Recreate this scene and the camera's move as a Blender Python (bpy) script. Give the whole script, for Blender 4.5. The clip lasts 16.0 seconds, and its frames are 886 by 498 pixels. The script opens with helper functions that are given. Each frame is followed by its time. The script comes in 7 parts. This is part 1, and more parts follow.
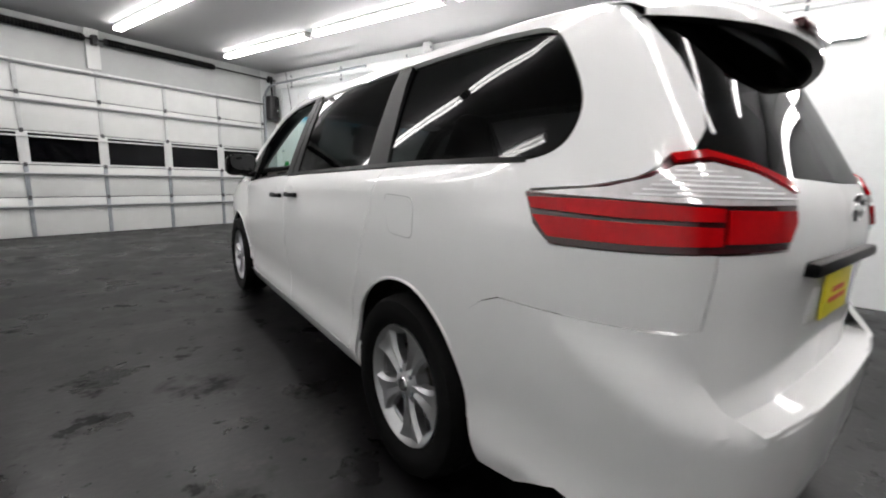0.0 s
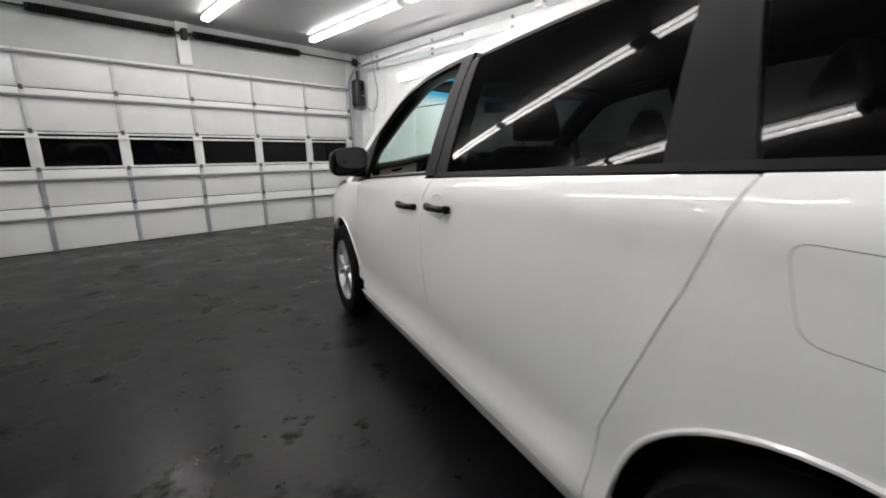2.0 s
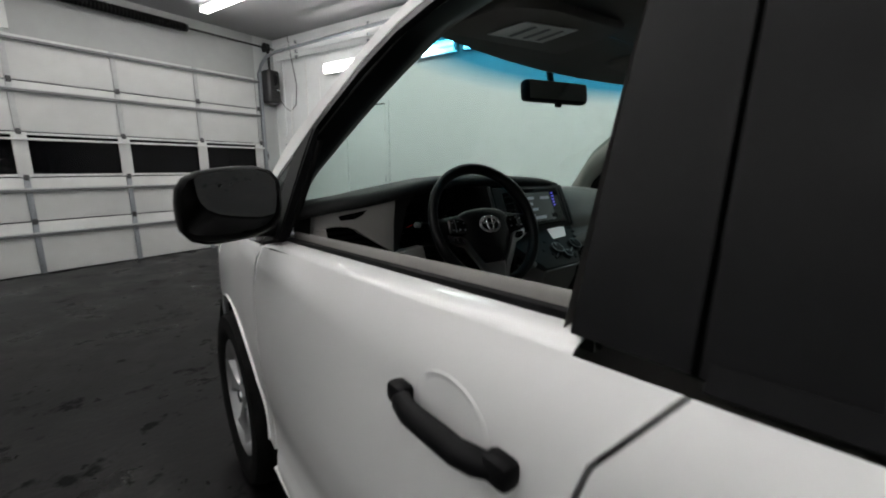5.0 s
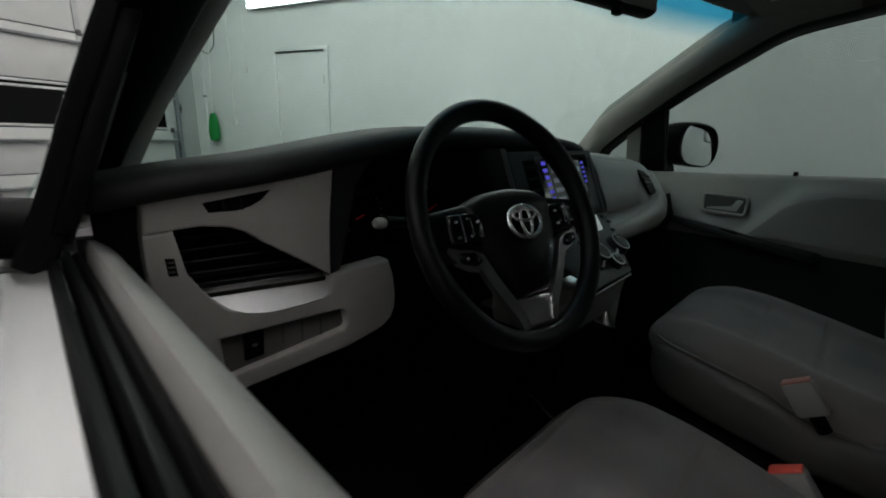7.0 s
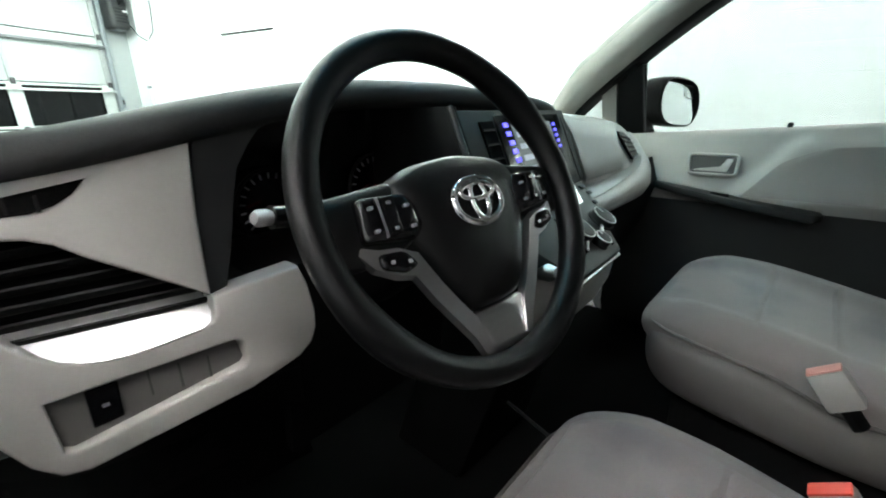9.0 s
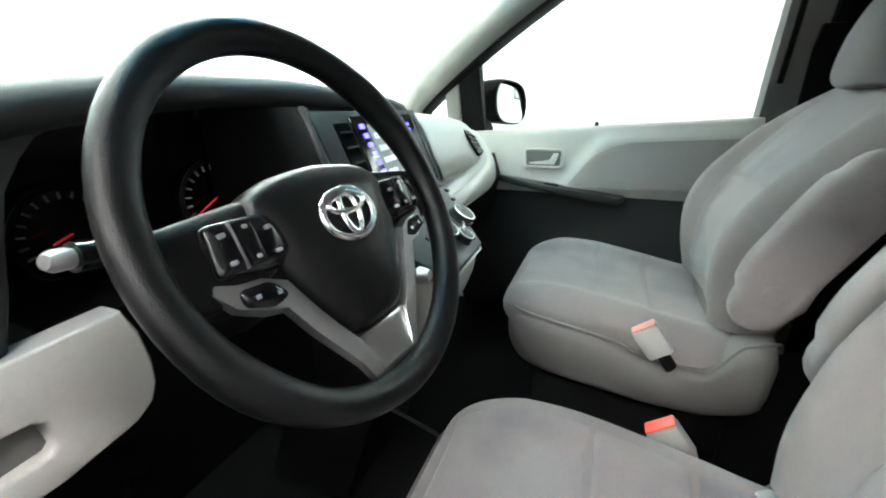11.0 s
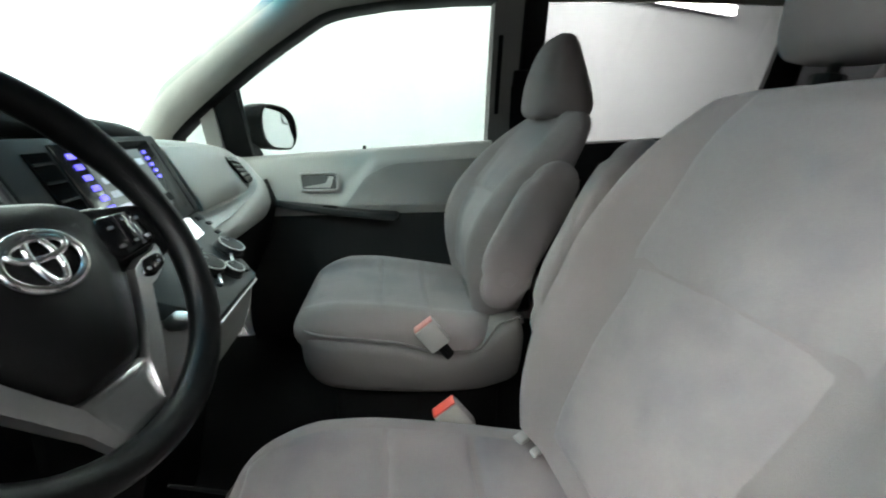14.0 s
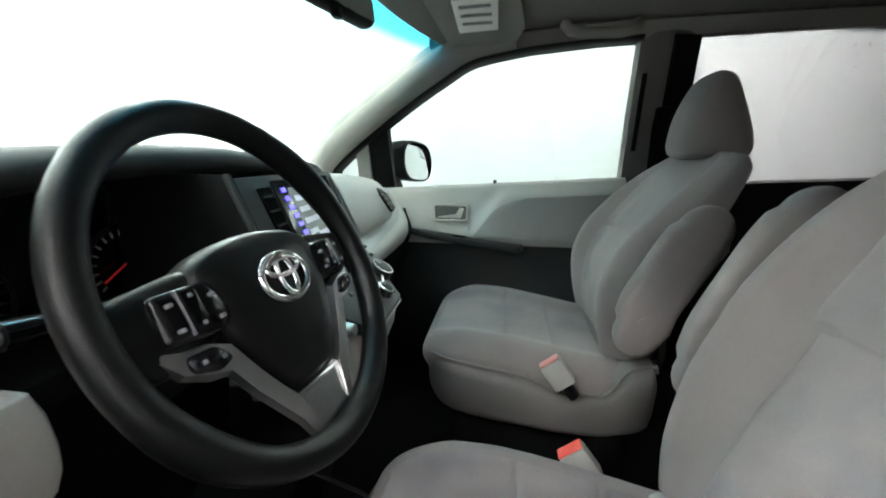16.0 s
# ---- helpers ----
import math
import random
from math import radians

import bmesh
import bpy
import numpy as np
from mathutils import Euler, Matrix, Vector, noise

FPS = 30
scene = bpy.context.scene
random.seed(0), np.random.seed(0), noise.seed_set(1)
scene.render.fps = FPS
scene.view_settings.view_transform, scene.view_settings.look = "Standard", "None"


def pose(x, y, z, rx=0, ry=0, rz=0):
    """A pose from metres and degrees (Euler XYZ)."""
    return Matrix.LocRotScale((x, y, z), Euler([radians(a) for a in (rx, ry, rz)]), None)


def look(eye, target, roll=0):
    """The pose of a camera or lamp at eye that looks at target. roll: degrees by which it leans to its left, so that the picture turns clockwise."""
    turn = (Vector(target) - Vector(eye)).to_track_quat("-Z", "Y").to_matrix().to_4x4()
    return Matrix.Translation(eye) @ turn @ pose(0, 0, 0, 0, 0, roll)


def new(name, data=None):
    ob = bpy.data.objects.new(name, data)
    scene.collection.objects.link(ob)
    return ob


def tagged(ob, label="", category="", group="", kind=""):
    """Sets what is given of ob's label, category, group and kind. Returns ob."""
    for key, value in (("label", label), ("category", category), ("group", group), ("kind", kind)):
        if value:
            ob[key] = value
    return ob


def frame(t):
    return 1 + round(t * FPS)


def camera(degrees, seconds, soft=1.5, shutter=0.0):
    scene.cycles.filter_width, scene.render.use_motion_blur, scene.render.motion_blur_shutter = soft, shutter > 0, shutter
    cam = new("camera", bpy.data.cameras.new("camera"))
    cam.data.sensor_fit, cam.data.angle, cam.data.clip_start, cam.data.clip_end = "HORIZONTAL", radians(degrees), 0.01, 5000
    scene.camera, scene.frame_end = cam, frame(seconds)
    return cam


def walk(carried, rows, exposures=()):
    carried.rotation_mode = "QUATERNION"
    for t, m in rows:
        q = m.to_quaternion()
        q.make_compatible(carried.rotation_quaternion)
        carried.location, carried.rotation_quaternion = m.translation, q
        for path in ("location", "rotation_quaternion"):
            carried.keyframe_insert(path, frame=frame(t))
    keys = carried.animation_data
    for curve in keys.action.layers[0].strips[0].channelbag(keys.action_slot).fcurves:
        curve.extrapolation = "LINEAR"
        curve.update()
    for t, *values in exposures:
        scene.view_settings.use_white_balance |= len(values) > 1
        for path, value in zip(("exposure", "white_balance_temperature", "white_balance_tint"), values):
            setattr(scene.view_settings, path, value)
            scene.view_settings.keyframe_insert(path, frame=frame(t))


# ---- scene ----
cam = camera(93.9, 16.0, soft=1.9, shutter=0.4)
PATH = [
    (0, (-1.749, -1.292, 1.167), (-0.566, 0.283, 0.823), 2.1),
    (0.5, (-1.77, -1.04, 1.183), (-0.712, 0.605, 0.763), 0.8),
    (1, (-1.729, -0.763, 1.197), (-0.849, 0.977, 0.754), -0.6),
    (1.5, (-1.693, -0.433, 1.21), (-0.792, 1.303, 0.791), -0.6),
    (2, (-1.697, -0.169, 1.225), (-0.815, 1.572, 0.789), -0.8),
    (2.5, (-1.692, 0.111, 1.236), (-0.937, 1.914, 0.814), 0.6),
    (3, (-1.691, 0.395, 1.228), (-0.719, 2.088, 0.792), 0.1),
    (3.5, (-1.631, 0.639, 1.229), (-0.57, 2.281, 0.806), -0.7),
    (3.7, (-1.58, 0.75, 1.264), (-0.498, 2.385, 0.866), -1.3),
    (5.8, (-1.071, 1.554, 1.295), (0.255, 2.988, 0.865), 2.2),
    (6, (-1.04, 1.618, 1.288), (0.326, 3.008, 0.837), 2.1),
    (6.5, (-0.983, 1.719, 1.265), (0.398, 3.065, 0.735), 1.5),
    (7, (-0.911, 1.823, 1.247), (0.46, 3.176, 0.706), 2.4),
    (7.5, (-0.832, 1.89, 1.23), (0.529, 3.232, 0.64), 1.9),
    (8, (-0.796, 1.9, 1.226), (0.567, 3.236, 0.629), 1.9),
    (8.5, (-0.761, 1.902, 1.212), (0.592, 3.238, 0.592), -0.4),
    (10.8, (-0.727, 1.925, 1.215), (1.019, 2.668, 0.582), 0.2),
    (11, (-0.728, 1.936, 1.221), (1.035, 2.621, 0.573), -0.3),
    (11.5, (-0.728, 1.934, 1.223), (1.11, 2.406, 0.592), -1.0),
    (12, (-0.74, 1.92, 1.22), (1.151, 2.154, 0.612), -1.7),
    (12.5, (-0.756, 1.898, 1.222), (1.177, 1.837, 0.712), -2.4),
    (13, (-0.755, 1.885, 1.226), (1.162, 1.665, 0.7), -1.0),
    (13.5, (-0.757, 1.869, 1.222), (1.131, 1.488, 0.684), -0.2),
    (14, (-0.747, 1.887, 1.223), (1.161, 1.65, 0.673), -0.3),
    (14.5, (-0.727, 1.906, 1.217), (1.193, 1.934, 0.658), -0.9),
    (15, (-0.717, 1.929, 1.222), (1.19, 2.166, 0.666), -0.7),
    (15.5, (-0.723, 1.942, 1.225), (1.188, 2.227, 0.709), -0.3),
    (16, (-0.782, 1.94, 1.242), (1.154, 2.225, 0.826), 0.4),
]
walk(cam, [(t, look(eye, target, roll)) for t, eye, target, roll in PATH], exposures=[(0, 0.24, 6500, 13), (1.5, 0.16, 6500, 13), (3.7, 0.12, 6500, 13), (5.8, -0.75, 6500, 10), (7.0, -0.65, 6500, 10), (7.5, 0.3, 6500, 10), (8.0, 1.1, 6500, 10), (8.7, 1.75, 6500, 10), (10.8, 2.97, 6500, 9.2), (12.6, 2.97, 6500, 9.2), (13.4, 2.45, 6500, 9.2), (14.2, 2.15, 6500, 9.2), (16, 2.15, 6500, 9.2)])

# ---- light and world ----
world = bpy.data.worlds.new("night")
world.use_nodes = True
world.node_tree.nodes["Background"].inputs[0].default_value = (0.004, 0.005, 0.008, 1)
world.node_tree.nodes["Background"].inputs[1].default_value = 1.0
scene.world = world
TUBE_GLOW = 28.0


# ---- materials ----
def material(name, base, rough=0.5, metal=0.0, coat=0.0, grain=0.0, grain_size=40.0, stain=0.0, stain_size=2.0,
             bump=0.0, bump_size=200.0, spec=0.5, stain_tint=(0.5, 0.5, 0.5), sheen=0.0):
    m = bpy.data.materials.new(name)
    m.use_nodes = True
    nt = m.node_tree
    b = nt.nodes["Principled BSDF"]
    b.inputs["Base Color"].default_value = (*base, 1)
    b.inputs["Roughness"].default_value = rough
    b.inputs["Metallic"].default_value = metal
    b.inputs["Coat Weight"].default_value = coat
    b.inputs["Coat Roughness"].default_value = 0.03
    b.inputs["Specular IOR Level"].default_value = spec
    if sheen:
        b.inputs["Sheen Weight"].default_value = sheen
    co = nt.nodes.new("ShaderNodeTexCoord")
    last = None

    def noise_node(size, detail=4.0):
        n = nt.nodes.new("ShaderNodeTexNoise")
        n.inputs["Scale"].default_value = size
        n.inputs["Detail"].default_value = detail
        nt.links.new(co.outputs["Object"], n.inputs["Vector"])
        return n

    def mixed(fac, lo, hi, amount, tint):
        nonlocal last
        ramp = nt.nodes.new("ShaderNodeMapRange")
        ramp.inputs["From Min"].default_value = lo
        ramp.inputs["From Max"].default_value = hi
        ramp.inputs["To Max"].default_value = amount
        nt.links.new(fac, ramp.inputs["Value"])
        mix = nt.nodes.new("ShaderNodeMixRGB")
        mix.inputs[1].default_value = (*base, 1)
        mix.inputs[2].default_value = (*[c * t for c, t in zip(base, tint)], 1)
        nt.links.new(ramp.outputs[0], mix.inputs[0])
        if last:
            nt.links.new(last, mix.inputs[1])
        last = mix.outputs[0]

    if grain:
        mixed(noise_node(grain_size, 6).outputs["Fac"], 0.35, 0.7, grain, (0.55, 0.55, 0.55))
    if stain:
        mixed(noise_node(stain_size, 5).outputs["Fac"], 0.48, 0.7, stain, stain_tint)
    if last:
        nt.links.new(last, b.inputs["Base Color"])
    if bump:
        bp = nt.nodes.new("ShaderNodeBump")
        bp.inputs["Strength"].default_value = bump
        bp.inputs["Distance"].default_value = 0.002
        nt.links.new(noise_node(bump_size, 3).outputs["Fac"], bp.inputs["Height"])
        nt.links.new(bp.outputs[0], b.inputs["Normal"])
    return m


def glass(name, tint, gloss=1.0, band=None):
    """A pane: tinted see-through with mirror gloss by Fresnel; band: a darker blue shade from a height up."""
    m = bpy.data.materials.new(name)
    m.use_nodes = True
    nt = m.node_tree
    nt.nodes.clear()
    out = nt.nodes.new("ShaderNodeOutputMaterial")
    tr = nt.nodes.new("ShaderNodeBsdfTransparent")
    gl = nt.nodes.new("ShaderNodeBsdfGlossy")
    gl.inputs["Roughness"].default_value = 0.015
    fr = nt.nodes.new("ShaderNodeLayerWeight")
    fr.inputs["Blend"].default_value = 0.5
    pw = nt.nodes.new("ShaderNodeMath")
    pw.operation = "POWER"
    pw.inputs[1].default_value = 5.0
    mul = nt.nodes.new("ShaderNodeMath")
    mul.operation = "MULTIPLY_ADD"
    mul.inputs[1].default_value = 0.9 * gloss
    mul.inputs[2].default_value = 0.035 * gloss
    mix = nt.nodes.new("ShaderNodeMixShader")
    tr.inputs["Color"].default_value = (*tint, 1)
    if band:
        co = nt.nodes.new("ShaderNodeTexCoord")
        sep = nt.nodes.new("ShaderNodeSeparateXYZ")
        mr = nt.nodes.new("ShaderNodeMapRange")
        mr.inputs["From Min"].default_value, mr.inputs["From Max"].default_value = band[0], band[1]
        mc = nt.nodes.new("ShaderNodeMixRGB")
        mc.inputs[1].default_value = (*tint, 1)
        mc.inputs[2].default_value = (*band[2], 1)
        nt.links.new(co.outputs["Object"], sep.inputs[0])
        nt.links.new(sep.outputs["Z"], mr.inputs["Value"])
        nt.links.new(mr.outputs[0], mc.inputs[0])
        nt.links.new(mc.outputs[0], tr.inputs["Color"])
    nt.links.new(fr.outputs["Facing"], pw.inputs[0])
    nt.links.new(pw.outputs[0], mul.inputs[0])
    nt.links.new(mul.outputs[0], mix.inputs[0])
    nt.links.new(tr.outputs[0], mix.inputs[1])
    nt.links.new(gl.outputs[0], mix.inputs[2])
    nt.links.new(mix.outputs[0], out.inputs[0])
    return m


def glow(name, colour, strength):
    m = bpy.data.materials.new(name)
    m.use_nodes = True
    b = m.node_tree.nodes["Principled BSDF"]
    b.inputs["Base Color"].default_value = (*colour, 1)
    b.inputs["Emission Color"].default_value = (*colour, 1)
    b.inputs["Emission Strength"].default_value = strength
    return m


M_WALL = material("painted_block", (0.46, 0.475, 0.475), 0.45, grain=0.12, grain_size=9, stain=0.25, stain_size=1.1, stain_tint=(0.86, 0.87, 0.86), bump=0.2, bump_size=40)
# Same wall paint, raised so the east wall looks more brightly lit.
M_BLOCK_BRIGHT = material("painted_block_brightened", (0.80, 0.82, 0.82), 0.45, grain=0.10, grain_size=9, stain=0.25, stain_size=1.1, stain_tint=(0.86, 0.87, 0.86), bump=0.15, bump_size=40)
# Lintel copy of the white wall paint, darkened to dim that strip.
M_LINTEL = material("wall_paint_dimmed", (0.33, 0.34, 0.335), 0.55, grain=0.12, grain_size=7, stain=0.4, stain_size=1.4, stain_tint=(0.78, 0.78, 0.77), bump=0.15, bump_size=60)
M_DARKWALL = material("dark_reflection_paint", (0.05, 0.05, 0.055), 0.6, grain=0.3, grain_size=6)
# White ceiling: its dim light is set into a grey base colour.
M_CEIL = material("ceiling_paint_dimmed", (0.25, 0.25, 0.255), 0.6, stain=0.3, stain_size=0.8, stain_tint=(0.8, 0.8, 0.8), bump=0.1, bump_size=50)
M_DOORW = material("white_sheet_steel", (0.54, 0.55, 0.54), 0.42, grain=0.12, grain_size=6, stain=0.22, stain_size=1.7, stain_tint=(0.82, 0.83, 0.82), bump=0.12, bump_size=300)
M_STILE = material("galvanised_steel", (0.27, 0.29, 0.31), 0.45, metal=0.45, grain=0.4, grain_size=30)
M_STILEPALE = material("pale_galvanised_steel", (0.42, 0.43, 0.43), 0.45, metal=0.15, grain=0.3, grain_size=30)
# Strut colour is darkened to include the shadow under each strut.
M_STRUT = material("strut_shadow_steel", (0.15, 0.158, 0.16), 0.5, metal=0.35, grain=0.3, grain_size=20)
M_HINGE = material("dark_hinge_steel", (0.06, 0.06, 0.062), 0.5, metal=0.3, grain=0.3, grain_size=40)
M_BLACKPANE = material("night_pane", (0.002, 0.002, 0.0025), 0.06, spec=0.12)
M_BLACK = material("black_metal", (0.008, 0.008, 0.009), 0.5, spec=0.25, grain=0.4, grain_size=30)
M_SPRING = material("oiled_black_steel", (0.003, 0.003, 0.003), 0.6, spec=0.08, grain=0.4, grain_size=30)
M_GREY = material("grey_metal", (0.30, 0.31, 0.32), 0.45, metal=0.3, grain=0.3, grain_size=12)
M_TUBE = glow("fluorescent_tube", (1.0, 0.985, 0.96), TUBE_GLOW)
M_HOUSING = material("lamp_housing", (0.8, 0.8, 0.8), 0.4)
M_GREEN = material("green_cloth", (0.01, 0.30, 0.06), 0.8, grain=0.4, grain_size=60, bump=0.4, bump_size=90)
M_WHITEPLASTIC = material("white_plastic", (0.75, 0.75, 0.73), 0.4, grain=0.1)


def floor_material():
    m = material("sealed_asphalt_floor", (0.0045, 0.0042, 0.0047), 0.34, spec=0.18, grain=0.55, grain_size=4, bump=0.4, bump_size=30)
    nt = m.node_tree
    b = nt.nodes["Principled BSDF"]
    co = nt.nodes.new("ShaderNodeTexCoord")

    def patches(size, lo, hi, detail=8, rough=0.6):
        n = nt.nodes.new("ShaderNodeTexNoise")
        n.inputs["Scale"].default_value, n.inputs["Detail"].default_value, n.inputs["Roughness"].default_value = size, detail, rough
        r = nt.nodes.new("ShaderNodeMapRange")
        r.inputs["From Min"].default_value, r.inputs["From Max"].default_value = lo, hi
        nt.links.new(co.outputs["Object"], n.inputs["Vector"])
        nt.links.new(n.outputs["Fac"], r.inputs["Value"])
        return r.outputs[0]

    def tinted(fac, colour):
        mix = nt.nodes.new("ShaderNodeMixRGB")
        old = b.inputs["Base Color"].links[0].from_socket
        nt.links.new(fac, mix.inputs[0])
        nt.links.new(old, mix.inputs[1])
        mix.inputs[2].default_value = (*colour, 1)
        nt.links.new(mix.outputs[0], b.inputs["Base Color"])

    def ranged(fac, lo, hi, socket):
        mr = nt.nodes.new("ShaderNodeMapRange")
        mr.inputs["To Min"].default_value, mr.inputs["To Max"].default_value = lo, hi
        nt.links.new(fac, mr.inputs["Value"])
        nt.links.new(mr.outputs[0], socket)

    def either(f1, f2, f3):
        for f in (f2, f3):
            mx = nt.nodes.new("ShaderNodeMath")
            mx.operation = "MAXIMUM"
            nt.links.new(f1, mx.inputs[0])
            nt.links.new(f, mx.inputs[1])
            f1 = mx.outputs[0]
        return f1

    tinted(patches(0.6, 0.40, 0.72), (0.0044, 0.0042, 0.0044))
    tinted(patches(6.0, 0.56, 0.68), (0.010, 0.0096, 0.0098))
    worn = nt.nodes.new("ShaderNodeMath")
    worn.operation = "MULTIPLY"
    nt.links.new(patches(0.75, 0.56, 0.70), worn.inputs[0])
    nt.links.new(patches(14.0, 0.46, 0.66), worn.inputs[1])
    tinted(worn.outputs[0], (0.030, 0.027, 0.026))
    dark = either(patches(1.5, 0.595, 0.67), patches(4.2, 0.60, 0.66), patches(13.0, 0.63, 0.68))
    tinted(dark, (0.0022, 0.0022, 0.0023))
    ranged(dark, 0.18, 0.04, b.inputs["Specular IOR Level"])
    ranged(patches(2.2, 0.45, 0.66), 0.37, 0.24, b.inputs["Roughness"])
    return m


M_FLOOR = floor_material()
M_PAINT = material("white_car_paint", (0.81, 0.81, 0.807), 0.30, coat=1.0, spec=0.25, grain=0.03, grain_size=3)
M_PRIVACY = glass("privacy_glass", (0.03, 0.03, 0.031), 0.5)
# Same glass both sides; this copy's tint is raised to brighten the view out.
M_PRIVACY_BRIGHT = glass("privacy_glass_brightened", (0.21, 0.21, 0.212), 0.6)
M_CLEAR = glass("side_glass", (0.25, 0.30, 0.29), 0.7)
M_SCREEN = glass("windscreen_glass", (0.60, 0.735, 0.695), 0.7, (1.555, 1.60, (0.035, 0.30, 0.46)))
M_TRIMBLACK = material("satin_black_trim", (0.0045, 0.0045, 0.005), 0.38, spec=0.08, grain=0.2, grain_size=90)
M_MIRRORCAP = material("black_mirror_cap", (0.0022, 0.0022, 0.0024), 0.36, spec=0.03, grain=0.2, grain_size=90)
M_RUBBER = material("tyre_rubber", (0.0045, 0.0045, 0.0045), 0.8, spec=0.10, grain=0.4, grain_size=80, bump=0.5, bump_size=250)
M_ALLOY = material("silver_alloy", (0.56, 0.56, 0.57), 0.28, metal=0.85, grain=0.12, grain_size=60)
M_DARK = material("black_underside", (0.006, 0.006, 0.006), 0.8, spec=0.1)
M_RED = material("red_lens", (0.40, 0.002, 0.004), 0.08, spec=0.25, coat=0.15, grain=0.35, grain_size=40)
M_DARKRED = material("dark_red_lens", (0.055, 0.002, 0.003), 0.15, coat=1.0)
M_LENS = material("clear_lens", (0.80, 0.77, 0.77), 0.10, metal=0.3, coat=0.6, grain=0.35, grain_size=45)
M_CHROME = material("chrome", (0.80, 0.80, 0.81), 0.08, metal=1.0)
M_YELLOW = material("yellow_paper_plate", (0.75, 0.66, 0.03), 0.5, grain=0.2)
M_REDINK = material("red_ink", (0.55, 0.06, 0.03), 0.5)


# ---- mesh helpers ----
def link_mesh(name, verts, faces, mat, parent=None, label="", smooth=True, angle=40, matrix=None):
    me = bpy.data.meshes.new(name)
    me.from_pydata([tuple(v) for v in verts], [], faces)
    me.update()
    bm = bmesh.new()
    bm.from_mesh(me)
    bmesh.ops.recalc_face_normals(bm, faces=bm.faces)
    for fc in bm.faces:
        fc.smooth = smooth
    for e in bm.edges:
        e.smooth = not (e.is_manifold and e.calc_face_angle(0) > radians(angle))
    bm.to_mesh(me)
    bm.free()
    me.materials.append(mat)
    ob = new(name, me)
    if matrix is not None:
        ob.matrix_basis = matrix
    if parent is not None:
        ob.parent = parent
    if label:
        tagged(ob, label)
    return ob


def part(name, bm, mat, parent=None, label="", matrix=None, smooth=True, angle=40):
    bmesh.ops.recalc_face_normals(bm, faces=bm.faces)
    for fc in bm.faces:
        fc.smooth = smooth
    for e in bm.edges:
        e.smooth = not (e.is_manifold and e.calc_face_angle(0) > radians(angle))
    me = bpy.data.meshes.new(name)
    bm.to_mesh(me)
    bm.free()
    me.materials.append(mat)
    ob = new(name, me)
    if matrix is not None:
        ob.matrix_basis = matrix
    if parent is not None:
        ob.parent = parent
    if label:
        tagged(ob, label)
    return ob


def box_bm(lo, hi, bevel=0.0, seg=2, bm=None):
    bm = bm or bmesh.new()
    c = [(a + b) / 2 for a, b in zip(lo, hi)]
    s = [b - a for a, b in zip(lo, hi)]
    made = bmesh.ops.create_cube(bm, size=1, matrix=Matrix.Translation(c) @ Matrix.Diagonal((*s, 1)))
    if bevel:
        es = list({e for v in made["verts"] for e in v.link_edges})
        bmesh.ops.bevel(bm, geom=es, offset=bevel, segments=seg, affect="EDGES", profile=0.5)
    return bm


def box(name, lo, hi, mat, parent=None, label="", bevel=0.0, seg=2, matrix=None):
    return part(name, box_bm(lo, hi, bevel, seg), mat, parent, label, matrix)


def tube_bm(path, radius, sides=10, closed=False, bm=None, caps=True, flat=1.0):
    """A round bar along a path. radius: a number or one for each point."""
    bm = bm or bmesh.new()
    pts = [Vector(p) for p in path]
    n = len(pts)
    rings = []
    up = None
    for i, p in enumerate(pts):
        a = pts[(i - 1) % n] if (closed or i > 0) else p
        b = pts[(i + 1) % n] if (closed or i < n - 1) else p
        t = (b - a).normalized()
        if up is None:
            up = t.orthogonal().normalized()
        up = (up - t * up.dot(t)).normalized()
        side = t.cross(up)
        r = radius[i] if isinstance(radius, (list, tuple)) else radius
        rings.append([bm.verts.new(p + (up * math.cos(k * 2 * math.pi / sides) + side * math.sin(k * 2 * math.pi / sides) * flat) * r) for k in range(sides)])
    for i in range(n if closed else n - 1):
        r0, r1 = rings[i], rings[(i + 1) % n]
        for k in range(sides):
            bm.faces.new((r0[k], r0[(k + 1) % sides], r1[(k + 1) % sides], r1[k]))
    if caps and not closed:
        bm.faces.new(rings[0][::-1])
        bm.faces.new(rings[-1])
    return bm


def lathe_bm(profile, axis="z", sides=32, bm=None, ring=False):
    """A turned body: profile of (radius, height) along z or x."""
    bm = bm or bmesh.new()
    rings = []
    for r, h in profile:
        circle = []
        for k in range(sides):
            a = k * 2 * math.pi / sides
            p = (r * math.cos(a), r * math.sin(a), h) if axis == "z" else (h, r * math.cos(a), r * math.sin(a))
            circle.append(bm.verts.new(p))
        rings.append(circle)
    for r0, r1 in zip(rings, rings[1:] + rings[:1] if ring else rings[1:]):
        for k in range(sides):
            bm.faces.new((r0[k], r0[(k + 1) % sides], r1[(k + 1) % sides], r1[k]))
    if not ring:
        bm.faces.new(rings[0])
        bm.faces.new(rings[-1])
    bmesh.ops.remove_doubles(bm, verts=bm.verts, dist=1e-5)
    return bm


